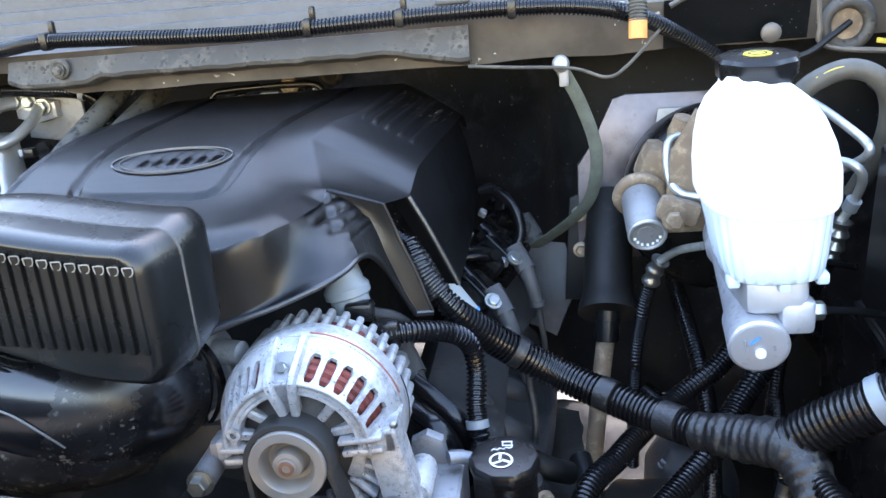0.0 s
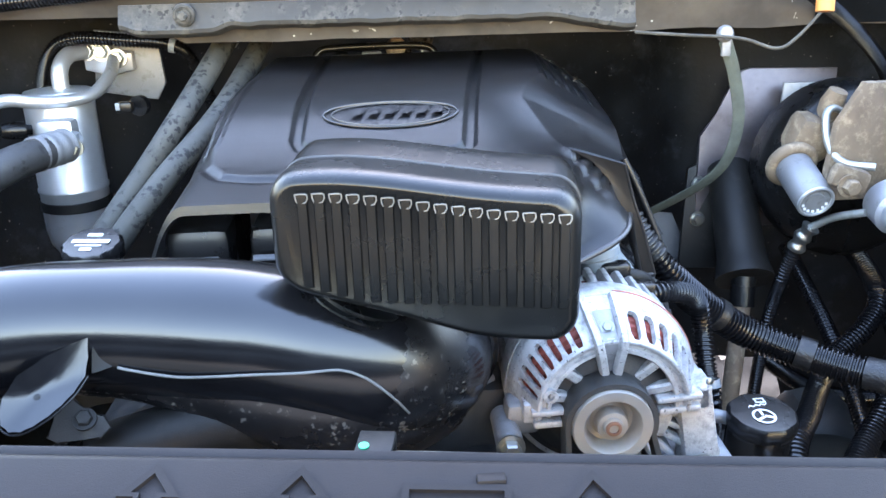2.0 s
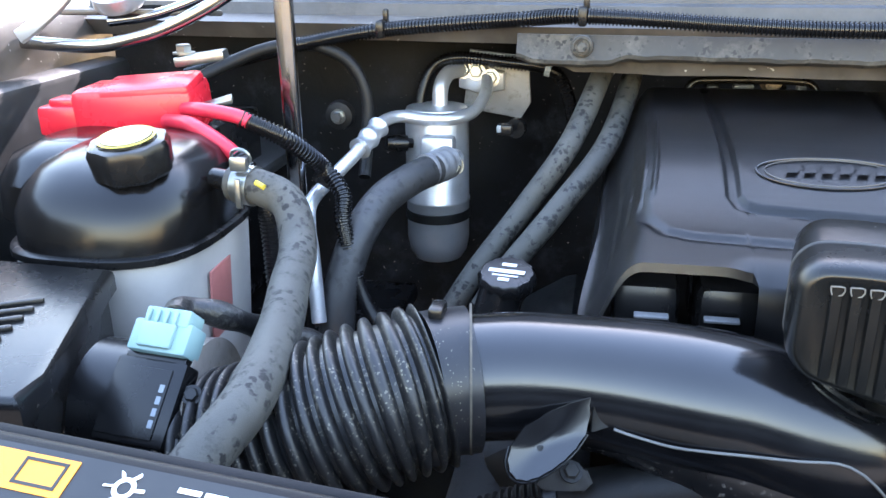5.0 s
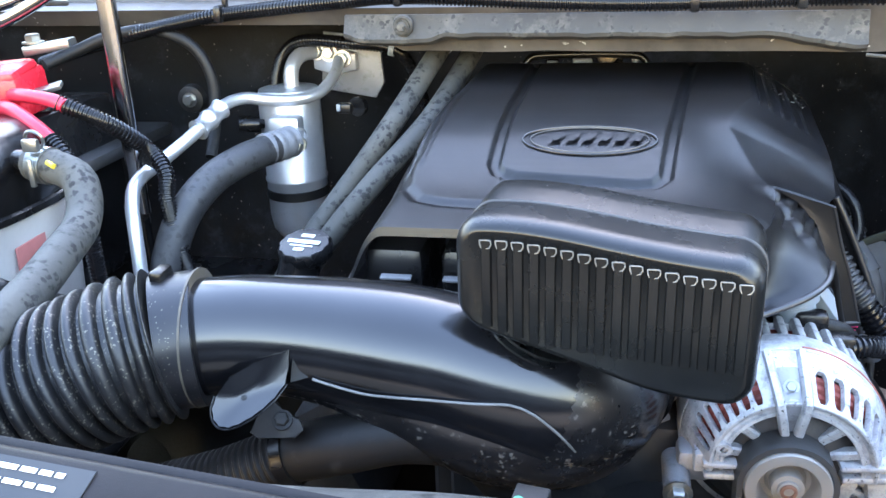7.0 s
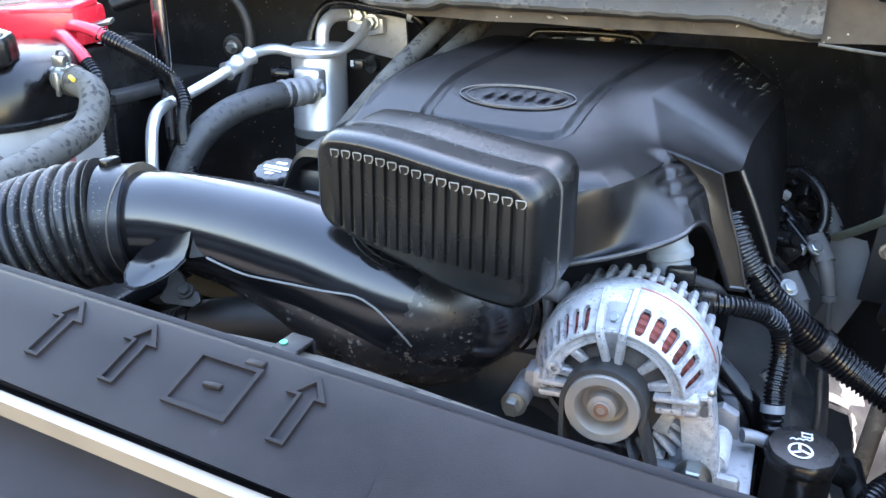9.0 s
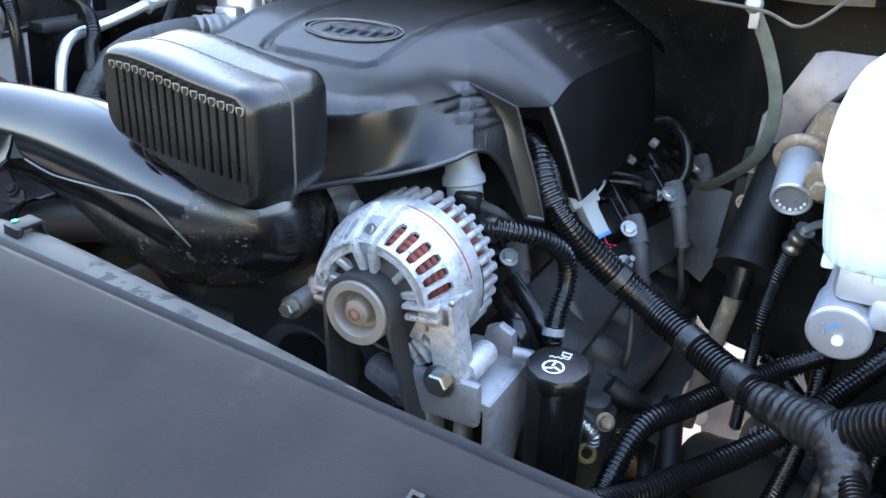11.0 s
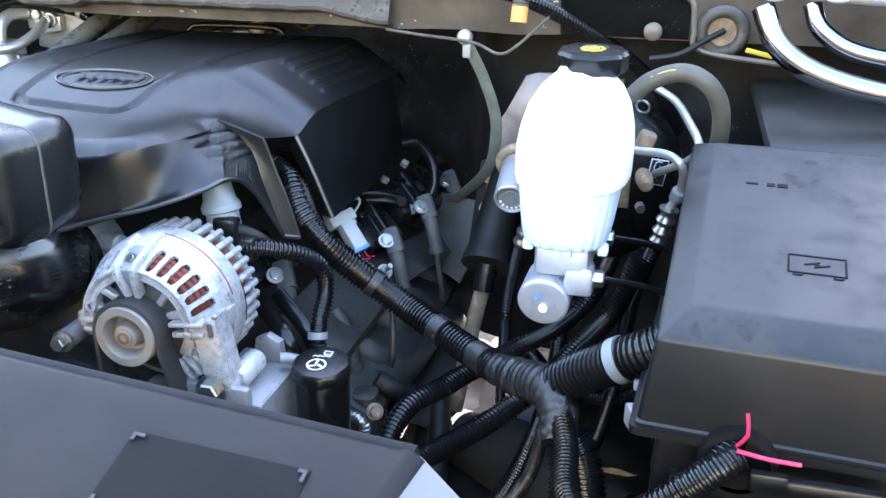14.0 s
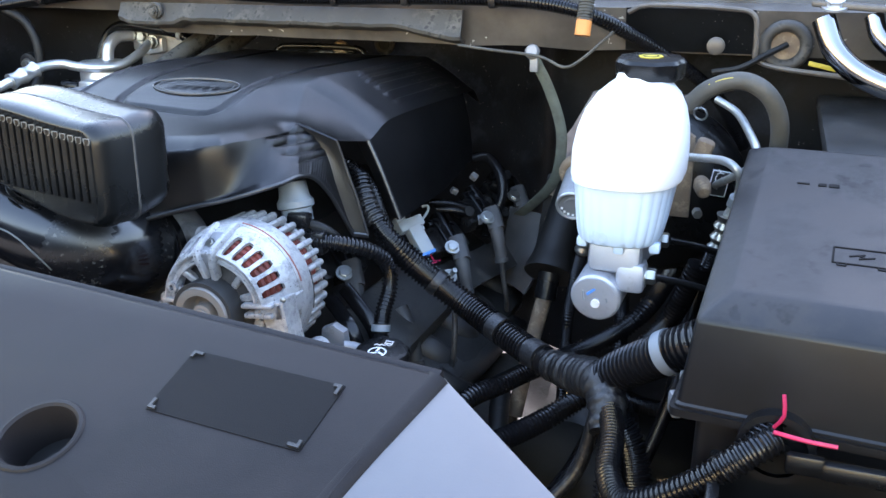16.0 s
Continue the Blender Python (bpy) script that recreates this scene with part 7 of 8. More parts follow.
thing("cowl_mat", quad_sheet([[Vector((0.385 + 0.172 * k / 12, 0.514 + (0.33 - z) * 0.28 - 0.06 * (0.385 + 0.172 * k / 12) + 0.02 * (0.555 + 0.172 * k / 12) ** 2 - 0.001 * math.sin(9 * k), z)) for k in range(13)] for z in (0.331, 0.312, 0.292, 0.272)], 0.003), MAT_BLACK,
      "black sound mat set into the cowl wall", "mat", kind="structure")


def flakes(count, seed):
    """Dry leaf crumbs caught along the rear edge of the engine cover."""
    rng = random.Random(seed)
    bm = bmesh.new()
    for _ in range(count):
        y = rng.uniform(0.5, 0.69)
        x = cover_edges(y)[1] - abs(rng.gauss(0, 0.05)) - 0.006 if rng.random() < 0.6 else rng.uniform(-0.25, 0.1)
        if y < 0.62 and x < 0.03:
            continue
        c = on_cover(x, y, 0.001)
        a, r = rng.uniform(0, 6.3), rng.uniform(0.0012, 0.0042)
        vs = [bm.verts.new(c + Vector((r * math.cos(a + t) * q, r * math.sin(a + t) * q, rng.uniform(0, 0.0012)))) for t, q in ((0, 1.6), (1.6, 0.6), (3.1, 1.3), (4.7, 0.5))]
        bm.faces.new(vs)
    bmesh.ops.solidify(bm, geom=bm.faces[:], thickness=0.0004)
    return bm


thing("leaf_crumbs", flakes(130, 5), make("dry_leaf", (0.2, 0.18, 0.14), 0.7, bump=0.2, vary=0.5), "dry leaf crumbs along the rear of the engine cover", "leaf crumbs", kind="stuff")
hg = root("hinge_assembly", (0.7, 0.42, 0.2), "bright bent steel hood hinge with bolts", "hinge")
part("arm", sweep([(0.635, 0.4, 0.325), (0.655, 0.385, 0.285), (0.7, 0.375, 0.255), (0.78, 0.37, 0.235), (0.9, 0.37, 0.225)], lambda q: 0.014, 20), CHROME, hg)
part("arm", sweep([(0.69, 0.41, 0.33), (0.705, 0.4, 0.3), (0.76, 0.39, 0.275), (0.9, 0.385, 0.265)], lambda q: 0.011, 20), CHROME, hg)
part("plate", box((0.74, 0.42, 0.335), (0.24, 0.06, 0.008), 0.003, (0, 4, -3)), PAINT, hg)
for x in (0.645, 0.715, 0.8):
    part("bolt", hexbolt((x, 0.4, 0.34), (0, -0.4, 1), 0.011, 0.01), BRIGHT, hg)
fg = root("firewall_grommet", (-0.122, 0.815, 0.22), "round dusty grommet hole in the firewall", "grommet")
part("ring", torus((-0.122, 0.812, 0.243), Y, 0.016, 0.006, 32, 8), LIP, fg)
part("hole", lathe([(0.014, 0), (0.014, 0.006)], (-0.122, 0.808, 0.243), Y, 24), RUBBER, fg)

# ---- air conditioning ----
ac = root("ac_accumulator", (-0.642, 0.628, -0.05), "silver aluminium air-conditioning accumulator cylinder", "accumulator")
part("can", lathe([(0.02, -0.032), (0.036, -0.028), (0.044, -0.015), (0.0475, 0.005), (0.0475, 0.062), (0.049, 0.064), (0.049, 0.068), (0.0475, 0.07), (0.0475, 0.2), (0.045, 0.206), (0.03, 0.208)], (-0.642, 0.628, 0), (0, 0, 1), 48), BRIGHT, ac)
part("rubber_band", lathe([(0.0478, 0.036), (0.0498, 0.037), (0.0498, 0.05), (0.0478, 0.051)], (-0.642, 0.628, 0), (0, 0, 1), 48, cap=False), RUBBER, ac, "black rubber band")
part("port_block", merge(box((-0.63, 0.575, 0.15), (0.05, 0.03, 0.05), 0.008), box((-0.615, 0.55, 0.146), (0.045, 0.03, 0.03), 0.008)), BRIGHT, ac)
part("port_bolt", hexbolt((-0.598, 0.533, 0.142), (0.1, -1, 0.1), 0.009, 0.012), ZINC, ac)
part("port_bolt", hexbolt((-0.625, 0.533, 0.146), (-0.1, -1, 0.1), 0.01, 0.01), ZINC, ac)
part("switch", merge(lathe([(0.012, 0), (0.012, 0.02), (0.009, 0.03)], (-0.68, 0.59, 0.158), (-1, -0.5, 0.1), 18), lathe([(0.008, 0), (0.008, 0.012)], (-0.672, 0.593, 0.158), (-1, -0.5, 0.1), 6)), PLASTIC, ac, "black pressure switch")
al = root("ac_line", (-0.7, 0.45, 0.1), "bare aluminium air-conditioning pipe with a union", "pipe", group="aluminium pipes")
part("pipe", sweep([(-0.575, 0.685, 0.24), (-0.573, 0.65, 0.222), (-0.585, 0.61, 0.203), (-0.61, 0.58, 0.198), (-0.65, 0.565, 0.2), (-0.682, 0.555, 0.205), (-0.702, 0.52, 0.2), (-0.715, 0.45, 0.177), (-0.732, 0.39, 0.157), (-0.738, 0.33, 0.145), (-0.732, 0.3, 0.125), (-0.722, 0.28, 0.09), (-0.712, 0.26, 0.02)], 0.0088, 16), BRIGHT, al)
part("union", sweep([(-0.7, 0.51, 0.199), (-0.707, 0.485, 0.189), (-0.713, 0.46, 0.18)], lambda s: 0.0155 - 0.003 * abs(math.sin(s * 6.28)), 18, 0.003), BRIGHT, al)
al = root("ac_line", (-0.62, 0.66, 0.2), "short bare aluminium elbow into the accumulator", "pipe", group="aluminium pipes")
part("pipe", sweep([(-0.612, 0.69, 0.252), (-0.63, 0.66, 0.25), (-0.638, 0.64, 0.232), (-0.638, 0.632, 0.2)], 0.0115, 18), BRIGHT, al)
ap = root("evaporator_plate", (-0.57, 0.7, 0.2), "grey mounting plate with pipe block on the firewall", "plate")
part("plate", prism([(-0.04, -0.03), (0.05, -0.045), (0.065, -0.02), (0.06, 0.05), (-0.03, 0.06)], pose(-0.575, 0.71, 0.22, 90, 0, 0), 0.005, 0.002), CAST_DULL, ap)
part("block", prism([(-0.035, -0.012), (0.0, -0.022), (0.035, -0.014), (0.035, 0.012), (0.0, 0.018), (-0.035, 0.02)], pose(-0.585, 0.704, 0.236, 90, 0, 0), 0.014, 0.003), BRIGHT, ap)
for x, z in ((-0.612, 0.252), (-0.592, 0.25), (-0.57, 0.24)):
    part("bolt", hexbolt((x, 0.686, z), (0, -1, 0.1), 0.01, 0.008), ZINC, ap)
fp = root("firewall_plug", (-0.533, 0.58, 0.18), "small black firewall connector plug", "plug")
part("plug", merge(lathe([(0.014, 0), (0.014, 0.01)], (-0.52, 0.58, 0.187), (0.3, 1, 0), 20), box((-0.533, 0.565, 0.189), (0.022, 0.016, 0.014), 0.003)), PLASTIC, fp)
part("tab", box((-0.54, 0.556, 0.191), (0.006, 0.003, 0.01), 0.001), GREY_CONN, fp)
sh = root("suction_hose", (-0.67, 0.35, 0.0), "thick speckled grey-black air-conditioning suction hose", "hose", group="rubber hoses")
part("hose", sweep([(-0.622, 0.5, 0.146), (-0.645, 0.445, 0.143), (-0.668, 0.39, 0.13), (-0.684, 0.335, 0.1), (-0.695, 0.3, 0.05), (-0.7, 0.28, -0.01)], 0.0215, 22), HOSE_DARK, sh)
part("crimp", sweep([(-0.61, 0.535, 0.146), (-0.618, 0.512, 0.146), (-0.63, 0.485, 0.146)], lambda s: 0.0225 + 0.001 * math.cos(s * 20), 22, 0.004), CAST_DULL, sh)
part("pipe", sweep([(-0.598, 0.555, 0.145), (-0.608, 0.54, 0.146), (-0.615, 0.522, 0.146)], 0.013, 18), BRIGHT, sh)
for pts in ([(-0.392, 0.665, 0.285), (-0.402, 0.63, 0.263), (-0.437, 0.49, 0.193), (-0.488, 0.44, 0.12), (-0.545, 0.395, 0.045), (-0.58, 0.37, -0.01)],
            [(-0.35, 0.74, 0.285), (-0.357, 0.7, 0.262), (-0.389, 0.5, 0.193), (-0.449, 0.39, 0.127), (-0.505, 0.35, 0.06), (-0.53, 0.33, 0.02)]):
    hh = root("heater_hose", pts[-1], "dusty grey speckled rubber heater hose", "hose", group="heater hoses")
    part("hose", sweep(pts, 0.0148, 20), HOSE, hh)
    part("clamp", sweep([Vector(pts[1]).lerp(Vector(pts[0]), 0.15), Vector(pts[1]).lerp(Vector(pts[0]), 0.5)], 0.0165, 20, 0.004), BRIGHT, hh)
dc = root("drain_conduit", (-0.55, 0.66, 0.2), "black corrugated conduit looping over the accumulator", "cable")
part("conduit", sweep([(-0.675, 0.64, 0.16), (-0.67, 0.655, 0.22), (-0.655, 0.665, 0.256), (-0.62, 0.665, 0.272), (-0.55, 0.66, 0.268), (-0.48, 0.66, 0.258), (-0.455, 0.67, 0.225), (-0.44, 0.69, 0.16)], 0.0088, 14, ribs=0.0011, pitch=0.0048), LOOM, dc)
part("white_band", sweep([(-0.486, 0.66, 0.2595), (-0.478, 0.66, 0.2575)], 0.0108, 20, 0.003), GREY_CONN, dc)
part("white_band", sweep([(-0.673, 0.645, 0.185), (-0.6725, 0.648, 0.192)], 0.0108, 20, 0.003), GREY_CONN, dc)

# ---- oil cap ----
oc = root("oil_cap", (-0.49, 0.245, 0.06), "black ribbed oil filler cap with white print", "oil cap")
part("cap", lathe([(0.029, -0.018), (0.031, -0.014), (0.031, -0.004), (0.028, 0.0), (0.015, 0.001)], (-0.49, 0.245, 0.104), (0, -0.25, 1), 56, wave=0.03, waves=12), PLASTIC, oc)
part("filler_tube", lathe([(0.024, -0.12), (0.024, -0.015)], (-0.49, 0.245, 0.104), (0.25, 0.15, 1), 28), PLASTIC, oc)
OCM = Matrix.Translation((-0.49, 0.2447, 0.1052)) @ pose(0, 0, 0, 14, 0, -8)
for dy, w, hgt in ((0.012, 0.016, 0.005), (0.0, 0.04, 0.006), (-0.008, 0.028, 0.002), (-0.015, 0.012, 0.005)):
    b = box((0, dy, 0), (w, hgt, 0.0008), 0)
    bmesh.ops.transform(b, matrix=OCM, verts=b.verts[:])
    part("print_bar", b, WHITE, oc)

# ---- coolant tank ----
ct = root("coolant_tank", (-0.87, 0.17, -0.06), "coolant tank with black upper shell and milky body", "coolant tank")
part("body", loft([super_ring(-0.89, 0.2, z, hx, hy, 3.2) for z, hx, hy in ((-0.06, 0.085, 0.1), (-0.05, 0.092, 0.108), (0.1, 0.1, 0.118), (0.148, 0.102, 0.12))]), MILKY, ct, "milky translucent lower tank")
part("rim", loft([super_ring(-0.89, 0.2, z, hx, hy, 3.0) for z, hx, hy in ((0.148, 0.104, 0.122), (0.15, 0.107, 0.126), (0.157, 0.107, 0.126), (0.159, 0.104, 0.122))]), PLASTIC, ct)
part("upper_shell", loft([super_ring(-0.89, cy, z, hx, hy, 2.7) for z, hx, hy, cy in ((0.159, 0.103, 0.121, 0.2), (0.19, 0.102, 0.119, 0.2), (0.212, 0.096, 0.11, 0.205), (0.23, 0.082, 0.094, 0.212), (0.24, 0.06, 0.07, 0.218), (0.243, 0.03, 0.035, 0.222))]), GLOSS, ct, "satin black upper shell")
part("lobe", loft([super_ring(-0.985, cy, z, hx, hy, 2.5) for z, hx, hy, cy in ((0.16, 0.075, 0.09, 0.25), (0.2, 0.074, 0.088, 0.25), (0.224, 0.062, 0.072, 0.255), (0.236, 0.036, 0.045, 0.26))]), GLOSS, ct)
part("stain", box((-0.7905, 0.178, 0.082), (0.003, 0.055, 0.08), 0.0014, (0, 3, 3)), PINKISH, ct, "red coolant stain in the corner")
tcap = part("cap", lathe([(0.034, -0.012), (0.038, -0.008), (0.04, 0.016), (0.037, 0.0225), (0.03, 0.0245), (0.028, 0.024)], (-0.85, 0.14, 0.24), (-0.03, -0.18, 1), 60, wave=0.035, waves=8), PLASTIC, ct)
TCM = Matrix.Translation((-0.85, 0.14, 0.2412)) @ Vector((-0.03, -0.18, 1)).to_track_quat("Z", "Y").to_matrix().to_4x4()
part("cap_ring", torus(TCM @ Vector((0, 0, 0.0255)), TCM.to_3x3() @ Vector((0, 0, 1)), 0.027, 0.0018, 40, 6, 0.4), YELLOW, tcap, "pale yellow printed ring")
for dx, dy, r in ((0.011, -0.001, 0.009), (-0.011, -0.003, 0.008)):
    part("cap_symbol", torus(TCM @ Vector((dx, dy, 0.027)), TCM.to_3x3() @ Vector((0, 0, 1)), r, 0.0009, 24, 6, 0.4), YELLOW, tcap)
# Pale disc stands for the cap's print and the sun glare over it.
part("cap_disc", lathe([(0.0245, 0.0), (0.0245, 0.0008), (0.0, 0.0008)], TCM @ Vector((0, 0, 0.0262)), TCM.to_3x3() @ Vector((0, 0, 1)), 40), make("print_with_glare", (0.5, 0.49, 0.4), 0.4, dust=(0.45, 0.43, 0.36), dust_amount=0.1, dust_scale=90, bump=0.05), tcap, "pale print and sun glare painted on the cap")
part("cap_print", box(TCM @ Vector((0.0, 0.0145, 0.0273)), (0.024, 0.006, 0.001), 0, (-10, 0, 0)), WHITE, tcap)
part("nipple", sweep([(-0.79, 0.19, 0.212), (-0.755, 0.178, 0.211)], 0.011, 16), PLASTIC, ct)
for k, w in enumerate((0.03, 0.018)):
    part("print_bar", box((-0.81, 0.0835, 0.09 - 0.012 * k), (w, 0.001, 0.003), 0), WHITE, ct)
ch = root("coolant_hose", (-0.66, -0.05, 0.02), "dusty grey coolant hose with a spring clamp", "hose", group="rubber hoses")
part("hose", sweep([(-0.765, 0.178, 0.211), (-0.735, 0.172, 0.21), (-0.7, 0.162, 0.197), (-0.677, 0.121, 0.168), (-0.66, 0.05, 0.157), (-0.64, -0.03, 0.152), (-0.627, -0.12, 0.146), (-0.642, -0.17, 0.127), (-0.66, -0.21, 0.1)], 0.0182, 22), HOSE, ch)
part("clamp", merge(sweep([(-0.757, 0.177, 0.211), (-0.738, 0.173, 0.21)], 0.0205, 24, 0.004), box((-0.748, 0.16, 0.236), (0.018, 0.008, 0.014), 0.002), box((-0.748, 0.152, 0.208), (0.006, 0.004, 0.03), 0.001), torus((-0.75, 0.17, 0.24), (0, 1, 0.3), 0.01, 0.002, 16, 6)), ZINC, ch, "zinc spring clamp")
part("mark", sweep([(-0.73, 0.1565, 0.219), (-0.72, 0.152, 0.216)], 0.003, 8), YELLOW, ch)

# ---- battery ----
bt = root("battery", (-0.97, 0.42, -0.05), "black battery with a red terminal cover", "battery")
part("case", box((-0.98, 0.43, 0.09), (0.2, 0.2, 0.26), 0.006), PLASTIC, bt)
part("terminal_cover", merge(box((-0.955, 0.355, 0.25), (0.15, 0.085, 0.062), 0.012, (0, -3, 8)), box((-0.94, 0.35, 0.276), (0.115, 0.07, 0.018), 0.008, (8, -4, 8)), box((-1.045, 0.335, 0.238), (0.06, 0.05, 0.036), 0.005, (0, 0, 8)), box((-1.047, 0.335, 0.258), (0.03, 0.035, 0.012), 0.003, (0, 0, 8))), RED, bt, "bright red plastic terminal cover")
part("terminal", merge(box((-0.945, 0.5, 0.29), (0.07, 0.03, 0.014), 0.003, (0, -8, 10)), hexbolt((-0.97, 0.5, 0.296), (0, 0, 1), 0.011, 0.012)), ZINC, bt)
part("ground_clip", box((-0.862, 0.36, 0.256), (0.04, 0.02, 0.006), 0.001, (10, -14, 20)), ZINC, bt)
cb = root("battery_cable", (-0.75, 0.3, 0.1), "red battery cable in black corrugated conduit", "cable", group="battery cables")
part("insulation", sweep([(-0.885, 0.325, 0.255), (-0.85, 0.3, 0.26), (-0.805, 0.29, 0.256), (-0.79, 0.288, 0.25)], 0.0085, 14), RED_WIRE, cb, "red insulated end")
part("conduit", sweep([(-0.8, 0.289, 0.254), (-0.755, 0.305, 0.228), (-0.726, 0.345, 0.185), (-0.7, 0.335, 0.155), (-0.695, 0.32, 0.12), (-0.67, 0.3, 0.04), (-0.63, 0.28, -0.02)], 0.0098, 14, ribs=0.0011, pitch=0.0048), LOOM, cb)
part("clip", box((-0.722, 0.345, 0.172), (0.03, 0.016, 0.02), 0.004, (0, 30, 0)), PLASTIC, cb)
cb = root("battery_cable", (-0.78, 0.25, 0.1), "red battery cable with black taped end", "cable", group="battery cables")
part("insulation", sweep([(-0.905, 0.315, 0.242), (-0.86, 0.285, 0.246), (-0.815, 0.262, 0.232), (-0.79, 0.252, 0.218)], 0.0088, 14), RED_WIRE, cb, "red insulated end")
part("conduit", sweep([(-0.793, 0.253, 0.22), (-0.77, 0.245, 0.198), (-0.757, 0.24, 0.16), (-0.752, 0.235, 0.08), (-0.75, 0.23, -0.02)], 0.0095, 14, ribs=0.0011, pitch=0.0048), LOOM, cb)
cb = root("battery_cable", (-0.9, 0.5, 0.25), "black cable arching behind the battery", "cable", group="battery cables")
part("cable", sweep([(-0.93, 0.46, 0.27), (-0.9, 0.5, 0.285), (-0.86, 0.52, 0.3), (-0.81, 0.54, 0.306), (-0.755, 0.55, 0.285), (-0.728, 0.55, 0.24), (-0.725, 0.54, 0.18), (-0.72, 0.5, 0.13)], 0.0085, 12), RUBBER, cb)
lf = root("side_bolt", (-0.775, 0.55, 0.2), "black rubber washer with a zinc bolt", "bolt")
part("washer", lathe([(0.022, 0), (0.02, 0.012), (0.014, 0.014)], (-0.775, 0.58, 0.2), (0, -1, 0), 24), RUBBER, lf)
part("bolt", hexbolt((-0.775, 0.566, 0.2), (0, -1, 0), 0.008, 0.01), ZINC, lf)
hr = root("hood_prop", (-0.78, 0.395, 0.1), "polished steel hood prop standing upright", "hood prop")
part("rod", sweep([(-0.778, 0.395, 0.08), (-0.78, 0.397, 0.25), (-0.782, 0.4, 0.4), (-0.784, 0.4, 0.7)], 0.012, 18, 0.02, flat=(0.024, 0.016)), CHROME, hr)
part("foot", sweep([(-0.778, 0.395, 0.1), (-0.777, 0.394, -0.06)], 0.008, 14), PLASTIC, hr)
h2 = root("hinge_assembly", (-1.05, 0.42, 0.25), "bright bent steel hood hinge with bolts", "hinge")
part("arm", sweep([(-0.85, 0.452, 0.392), (-0.903, 0.45, 0.362), (-0.961, 0.45, 0.336), (-1.012, 0.45, 0.321), (-1.079, 0.45, 0.31), (-1.2, 0.45, 0.316)], 0.016, 16, flat=(0.018, 0.012)), CHROME, h2)
part("arm", sweep([(-0.86, 0.475, 0.395), (-0.92, 0.475, 0.372), (-0.99, 0.475, 0.35), (-1.06, 0.475, 0.34)], 0.007, 12), CHROME, h2, "second curved hinge bar")
part("link", sweep([(-1.16, 0.42, 0.325), (-1.133, 0.42, 0.341), (-1.094, 0.42, 0.369), (-1.06, 0.42, 0.4)], 0.013, 12, flat=(0.02, 0.01)), BRIGHT, h2)
part("bushing", lathe([(0.03, 0), (0.034, 0.006), (0.034, 0.02), (0.026, 0.026)], (-1.043, 0.48, 0.36), (0, -0.4, 1), 32), BRIGHT, h2)
part("plate", box((-1.04, 0.5, 0.35), (0.24, 0.06, 0.008), 0.003, (-6, 0, 0)), PAINT, h2)
for x in (-0.96, -1.03):
    part("bolt", hexbolt((x, 0.43, 0.39), (0, -0.4, 1), 0.011, 0.01), BRIGHT, h2)

# ---- air filter box and sensor ----
ab = root("air_filter_box", (-0.9, 0.0, -0.05), "black plastic air filter box with ribbed lid", "air filter box")
part("lid", prism([(-1.1, -0.2), (-0.77, -0.17), (-0.778, -0.131), (-0.8405, 0.066), (-1.1, 0.078)], pose(0, 0, 0.135), 0.022, 0.008, 3), PLASTIC, ab)
part("body", prism([(-1.1, -0.195), (-0.776, -0.165), (-0.784, -0.131), (-0.847, 0.06), (-1.1, 0.07)], pose(0, 0, -0.06), 0.2, 0.01), PLASTIC, ab)
for k in range(6):
    part("slat", box((-0.9 + 0.003 * k, -0.04 - 0.018 * k, 0.158), (0.1, 0.006, 0.006), 0.002, (0, 0, 30)), PLASTIC, ab)
part("outlet", sweep([(-0.79, -0.05, 0.085), (-0.76, -0.05, 0.085), (-0.72, -0.05, 0.088)], 0.055, 36), PLASTIC, ab)
mf = root("airflow_sensor", (-0.735, -0.02, 0.1), "black airflow sensor with a pale green connector", "sensor")
part("tube", sweep([(-0.75, -0.05, 0.087), (-0.72, -0.05, 0.088), (-0.69, -0.05, 0.09)], 0.057, 36), make("dusty_alloy", (0.28, 0.25, 0.225), 0.45, metal=0.4, dust=(0.16, 0.14, 0.11), dust_amount=0.1, bump=0.2), mf, "bare metal sensor tube")
SENSOR = pose(-0.7235, -0.0905, 0.1125, 46, 0, -7)


def at_sensor(x, y, z, sx, sy, sz, r=0.002):
    b = box((x, y, z), (sx, sy, sz), r)
    bmesh.ops.transform(b, matrix=SENSOR, verts=b.verts[:])
    return b


part("body", merge(at_sensor(0, 0, 0.006, 0.062, 0.066, 0.02, 0.003), at_sensor(0.004, -0.036, 0.002, 0.05, 0.012, 0.014), at_sensor(0, 0.034, 0.004, 0.054, 0.008, 0.018)), GLOSS, mf)
part("cover_plate", at_sensor(-0.004, -0.001, 0.0165, 0.05, 0.054, 0.002, 0.001), PLASTIC, mf)
for k in range(4):
    part("print_bar", at_sensor(0.017, -0.016 + 0.009 * k, 0.0178, 0.004, 0.006, 0.0008, 0), GREY_CONN, mf)
conn = part("connector", merge(at_sensor(0.001, 0.05, 0.008, 0.052, 0.026, 0.024, 0.003), at_sensor(0.003, 0.066, 0.01, 0.04, 0.014, 0.022), at_sensor(0.0, 0.05, 0.0215, 0.03, 0.02, 0.006)), TEAL, mf, "pale green connector")
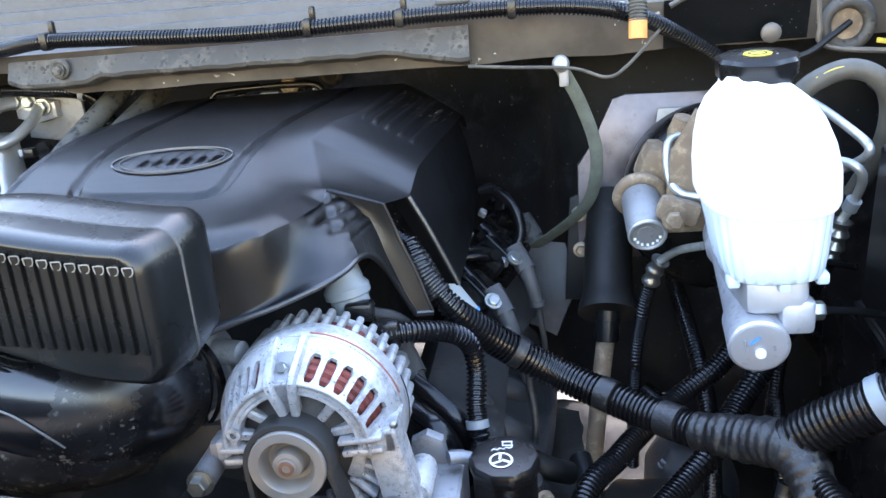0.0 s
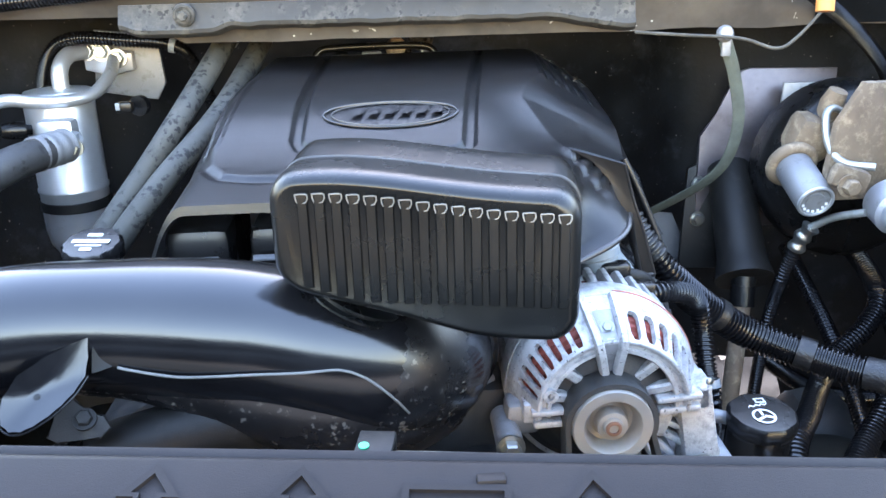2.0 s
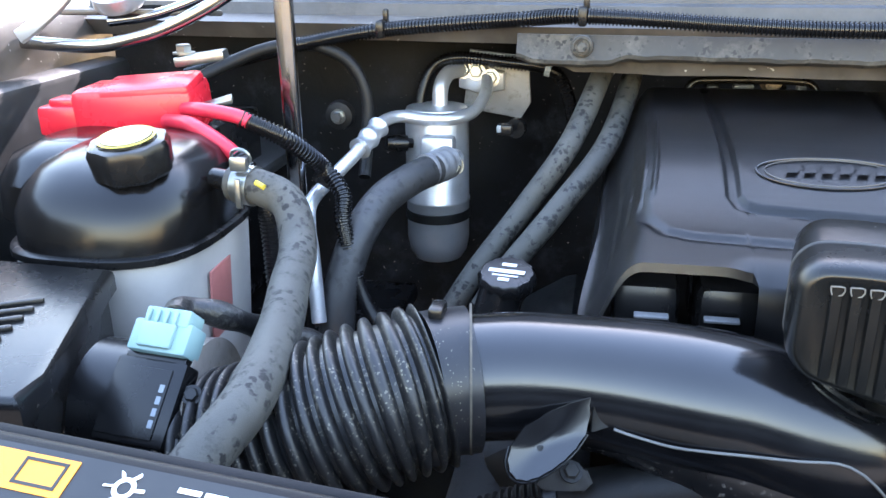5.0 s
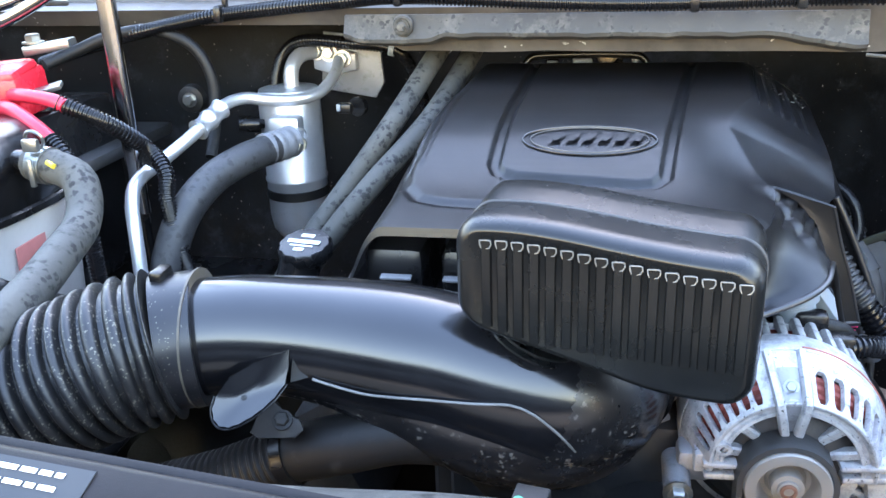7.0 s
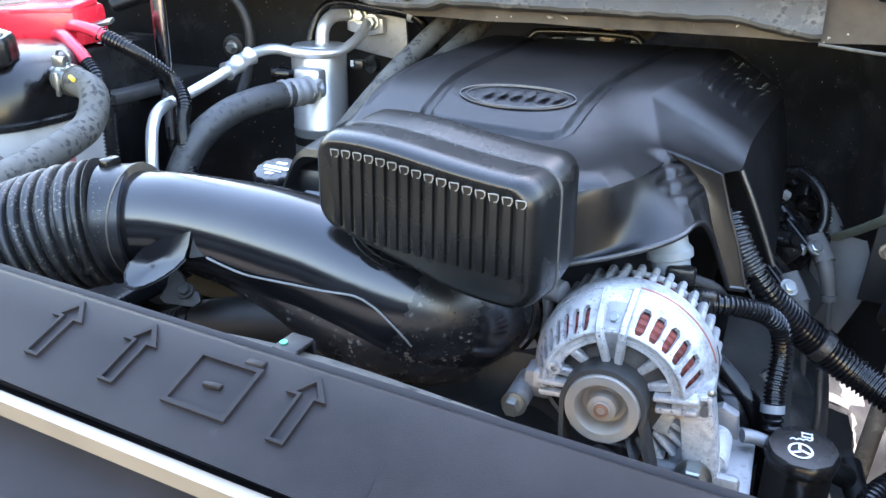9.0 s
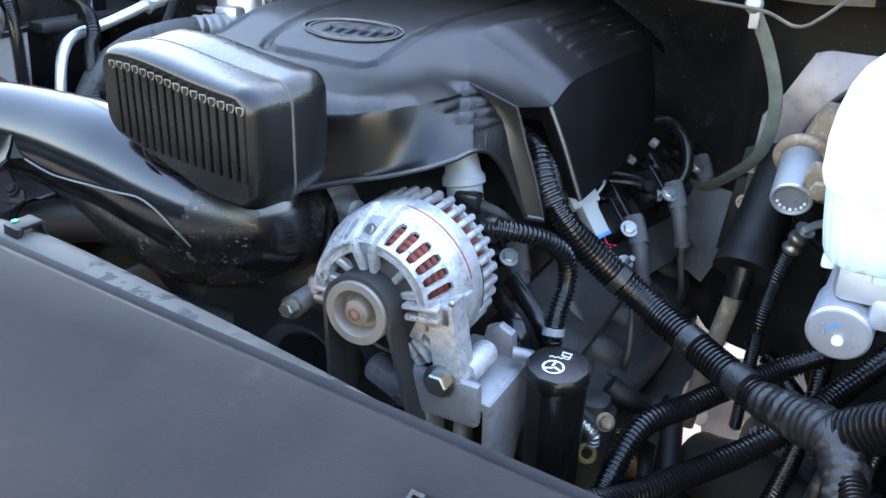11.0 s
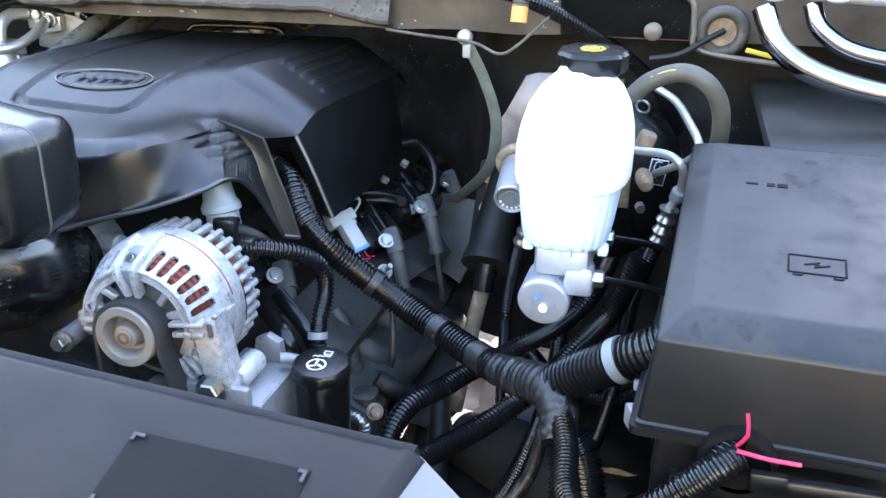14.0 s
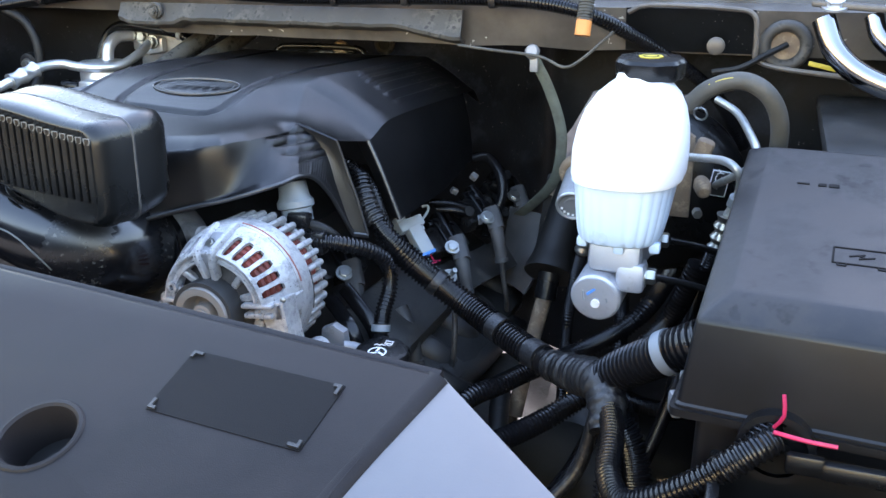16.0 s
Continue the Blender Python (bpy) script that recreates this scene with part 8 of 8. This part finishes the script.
for k in range(4):
    part("latch_rib", at_sensor(-0.012 + 0.008 * k, 0.064, 0.0225, 0.003, 0.012, 0.003, 0.0005), TEAL, conn)
part("cable", sweep([SENSOR @ Vector((0.004, 0.068, 0.012)), (-0.722, -0.025, 0.165), (-0.706, -0.012, 0.157), (-0.69, 0.004, 0.143), (-0.672, 0.03, 0.122), (-0.64, 0.07, 0.09), (-0.6, 0.1, 0.05)], lambda q: 0.0105 + 0.0012 * math.sin(31 * q), 16, 0.004), TAPE, mf, "taped wiring pigtail")
for q in ((0.036, 0.012, 0.006), (0.034, -0.026, 0.004)):
    part("screw", hexbolt(SENSOR @ Vector(q), SENSOR.to_3x3() @ Vector((0.3, 0, 1)), 0.0055, 0.006), PLASTIC, mf)
rh = root("radiator_hose", (-0.35, -0.1, 0.0), "fat black radiator hose with a clamp", "hose", group="rubber hoses")
part("sleeve", sweep([(-0.6, -0.05, -0.05), (-0.54, -0.043, -0.03), (-0.47, -0.037, -0.008), (-0.41, -0.03, 0.018)], 0.0255, 26, ribs=0.0012, pitch=0.007), RUBBER, rh, "ribbed black sleeve")
part("hose", sweep([(-0.415, -0.03, 0.017), (-0.365, -0.03, 0.031), (-0.31, -0.02, 0.04), (-0.26, 0.0, 0.02), (-0.22, 0.02, -0.04)], 0.0255, 26), RUBBER, rh)
part("clamp", sweep([(-0.418, -0.03, 0.0155), (-0.408, -0.03, 0.019)], 0.0285, 28, 0.003), PLASTIC, rh)
wp = root("lower_hose", (-0.23, -0.07, -0.06), "black lower hose with striped clamps", "hose", group="rubber hoses")
part("hose", sweep([(-0.28, -0.1, -0.03), (-0.24, -0.08, -0.02), (-0.2, -0.05, -0.03), (-0.17, 0.0, -0.06)], 0.02, 22), RUBBER, wp)
for a in (0.3, 0.6):
    p = Vector((-0.25, -0.085, -0.022)).lerp(Vector((-0.2, -0.05, -0.03)), a)
    part("clamp", sweep([p, p + Vector((0.006, 0.004, 0))], 0.0225, 24, 0.004), ZINC, wp)
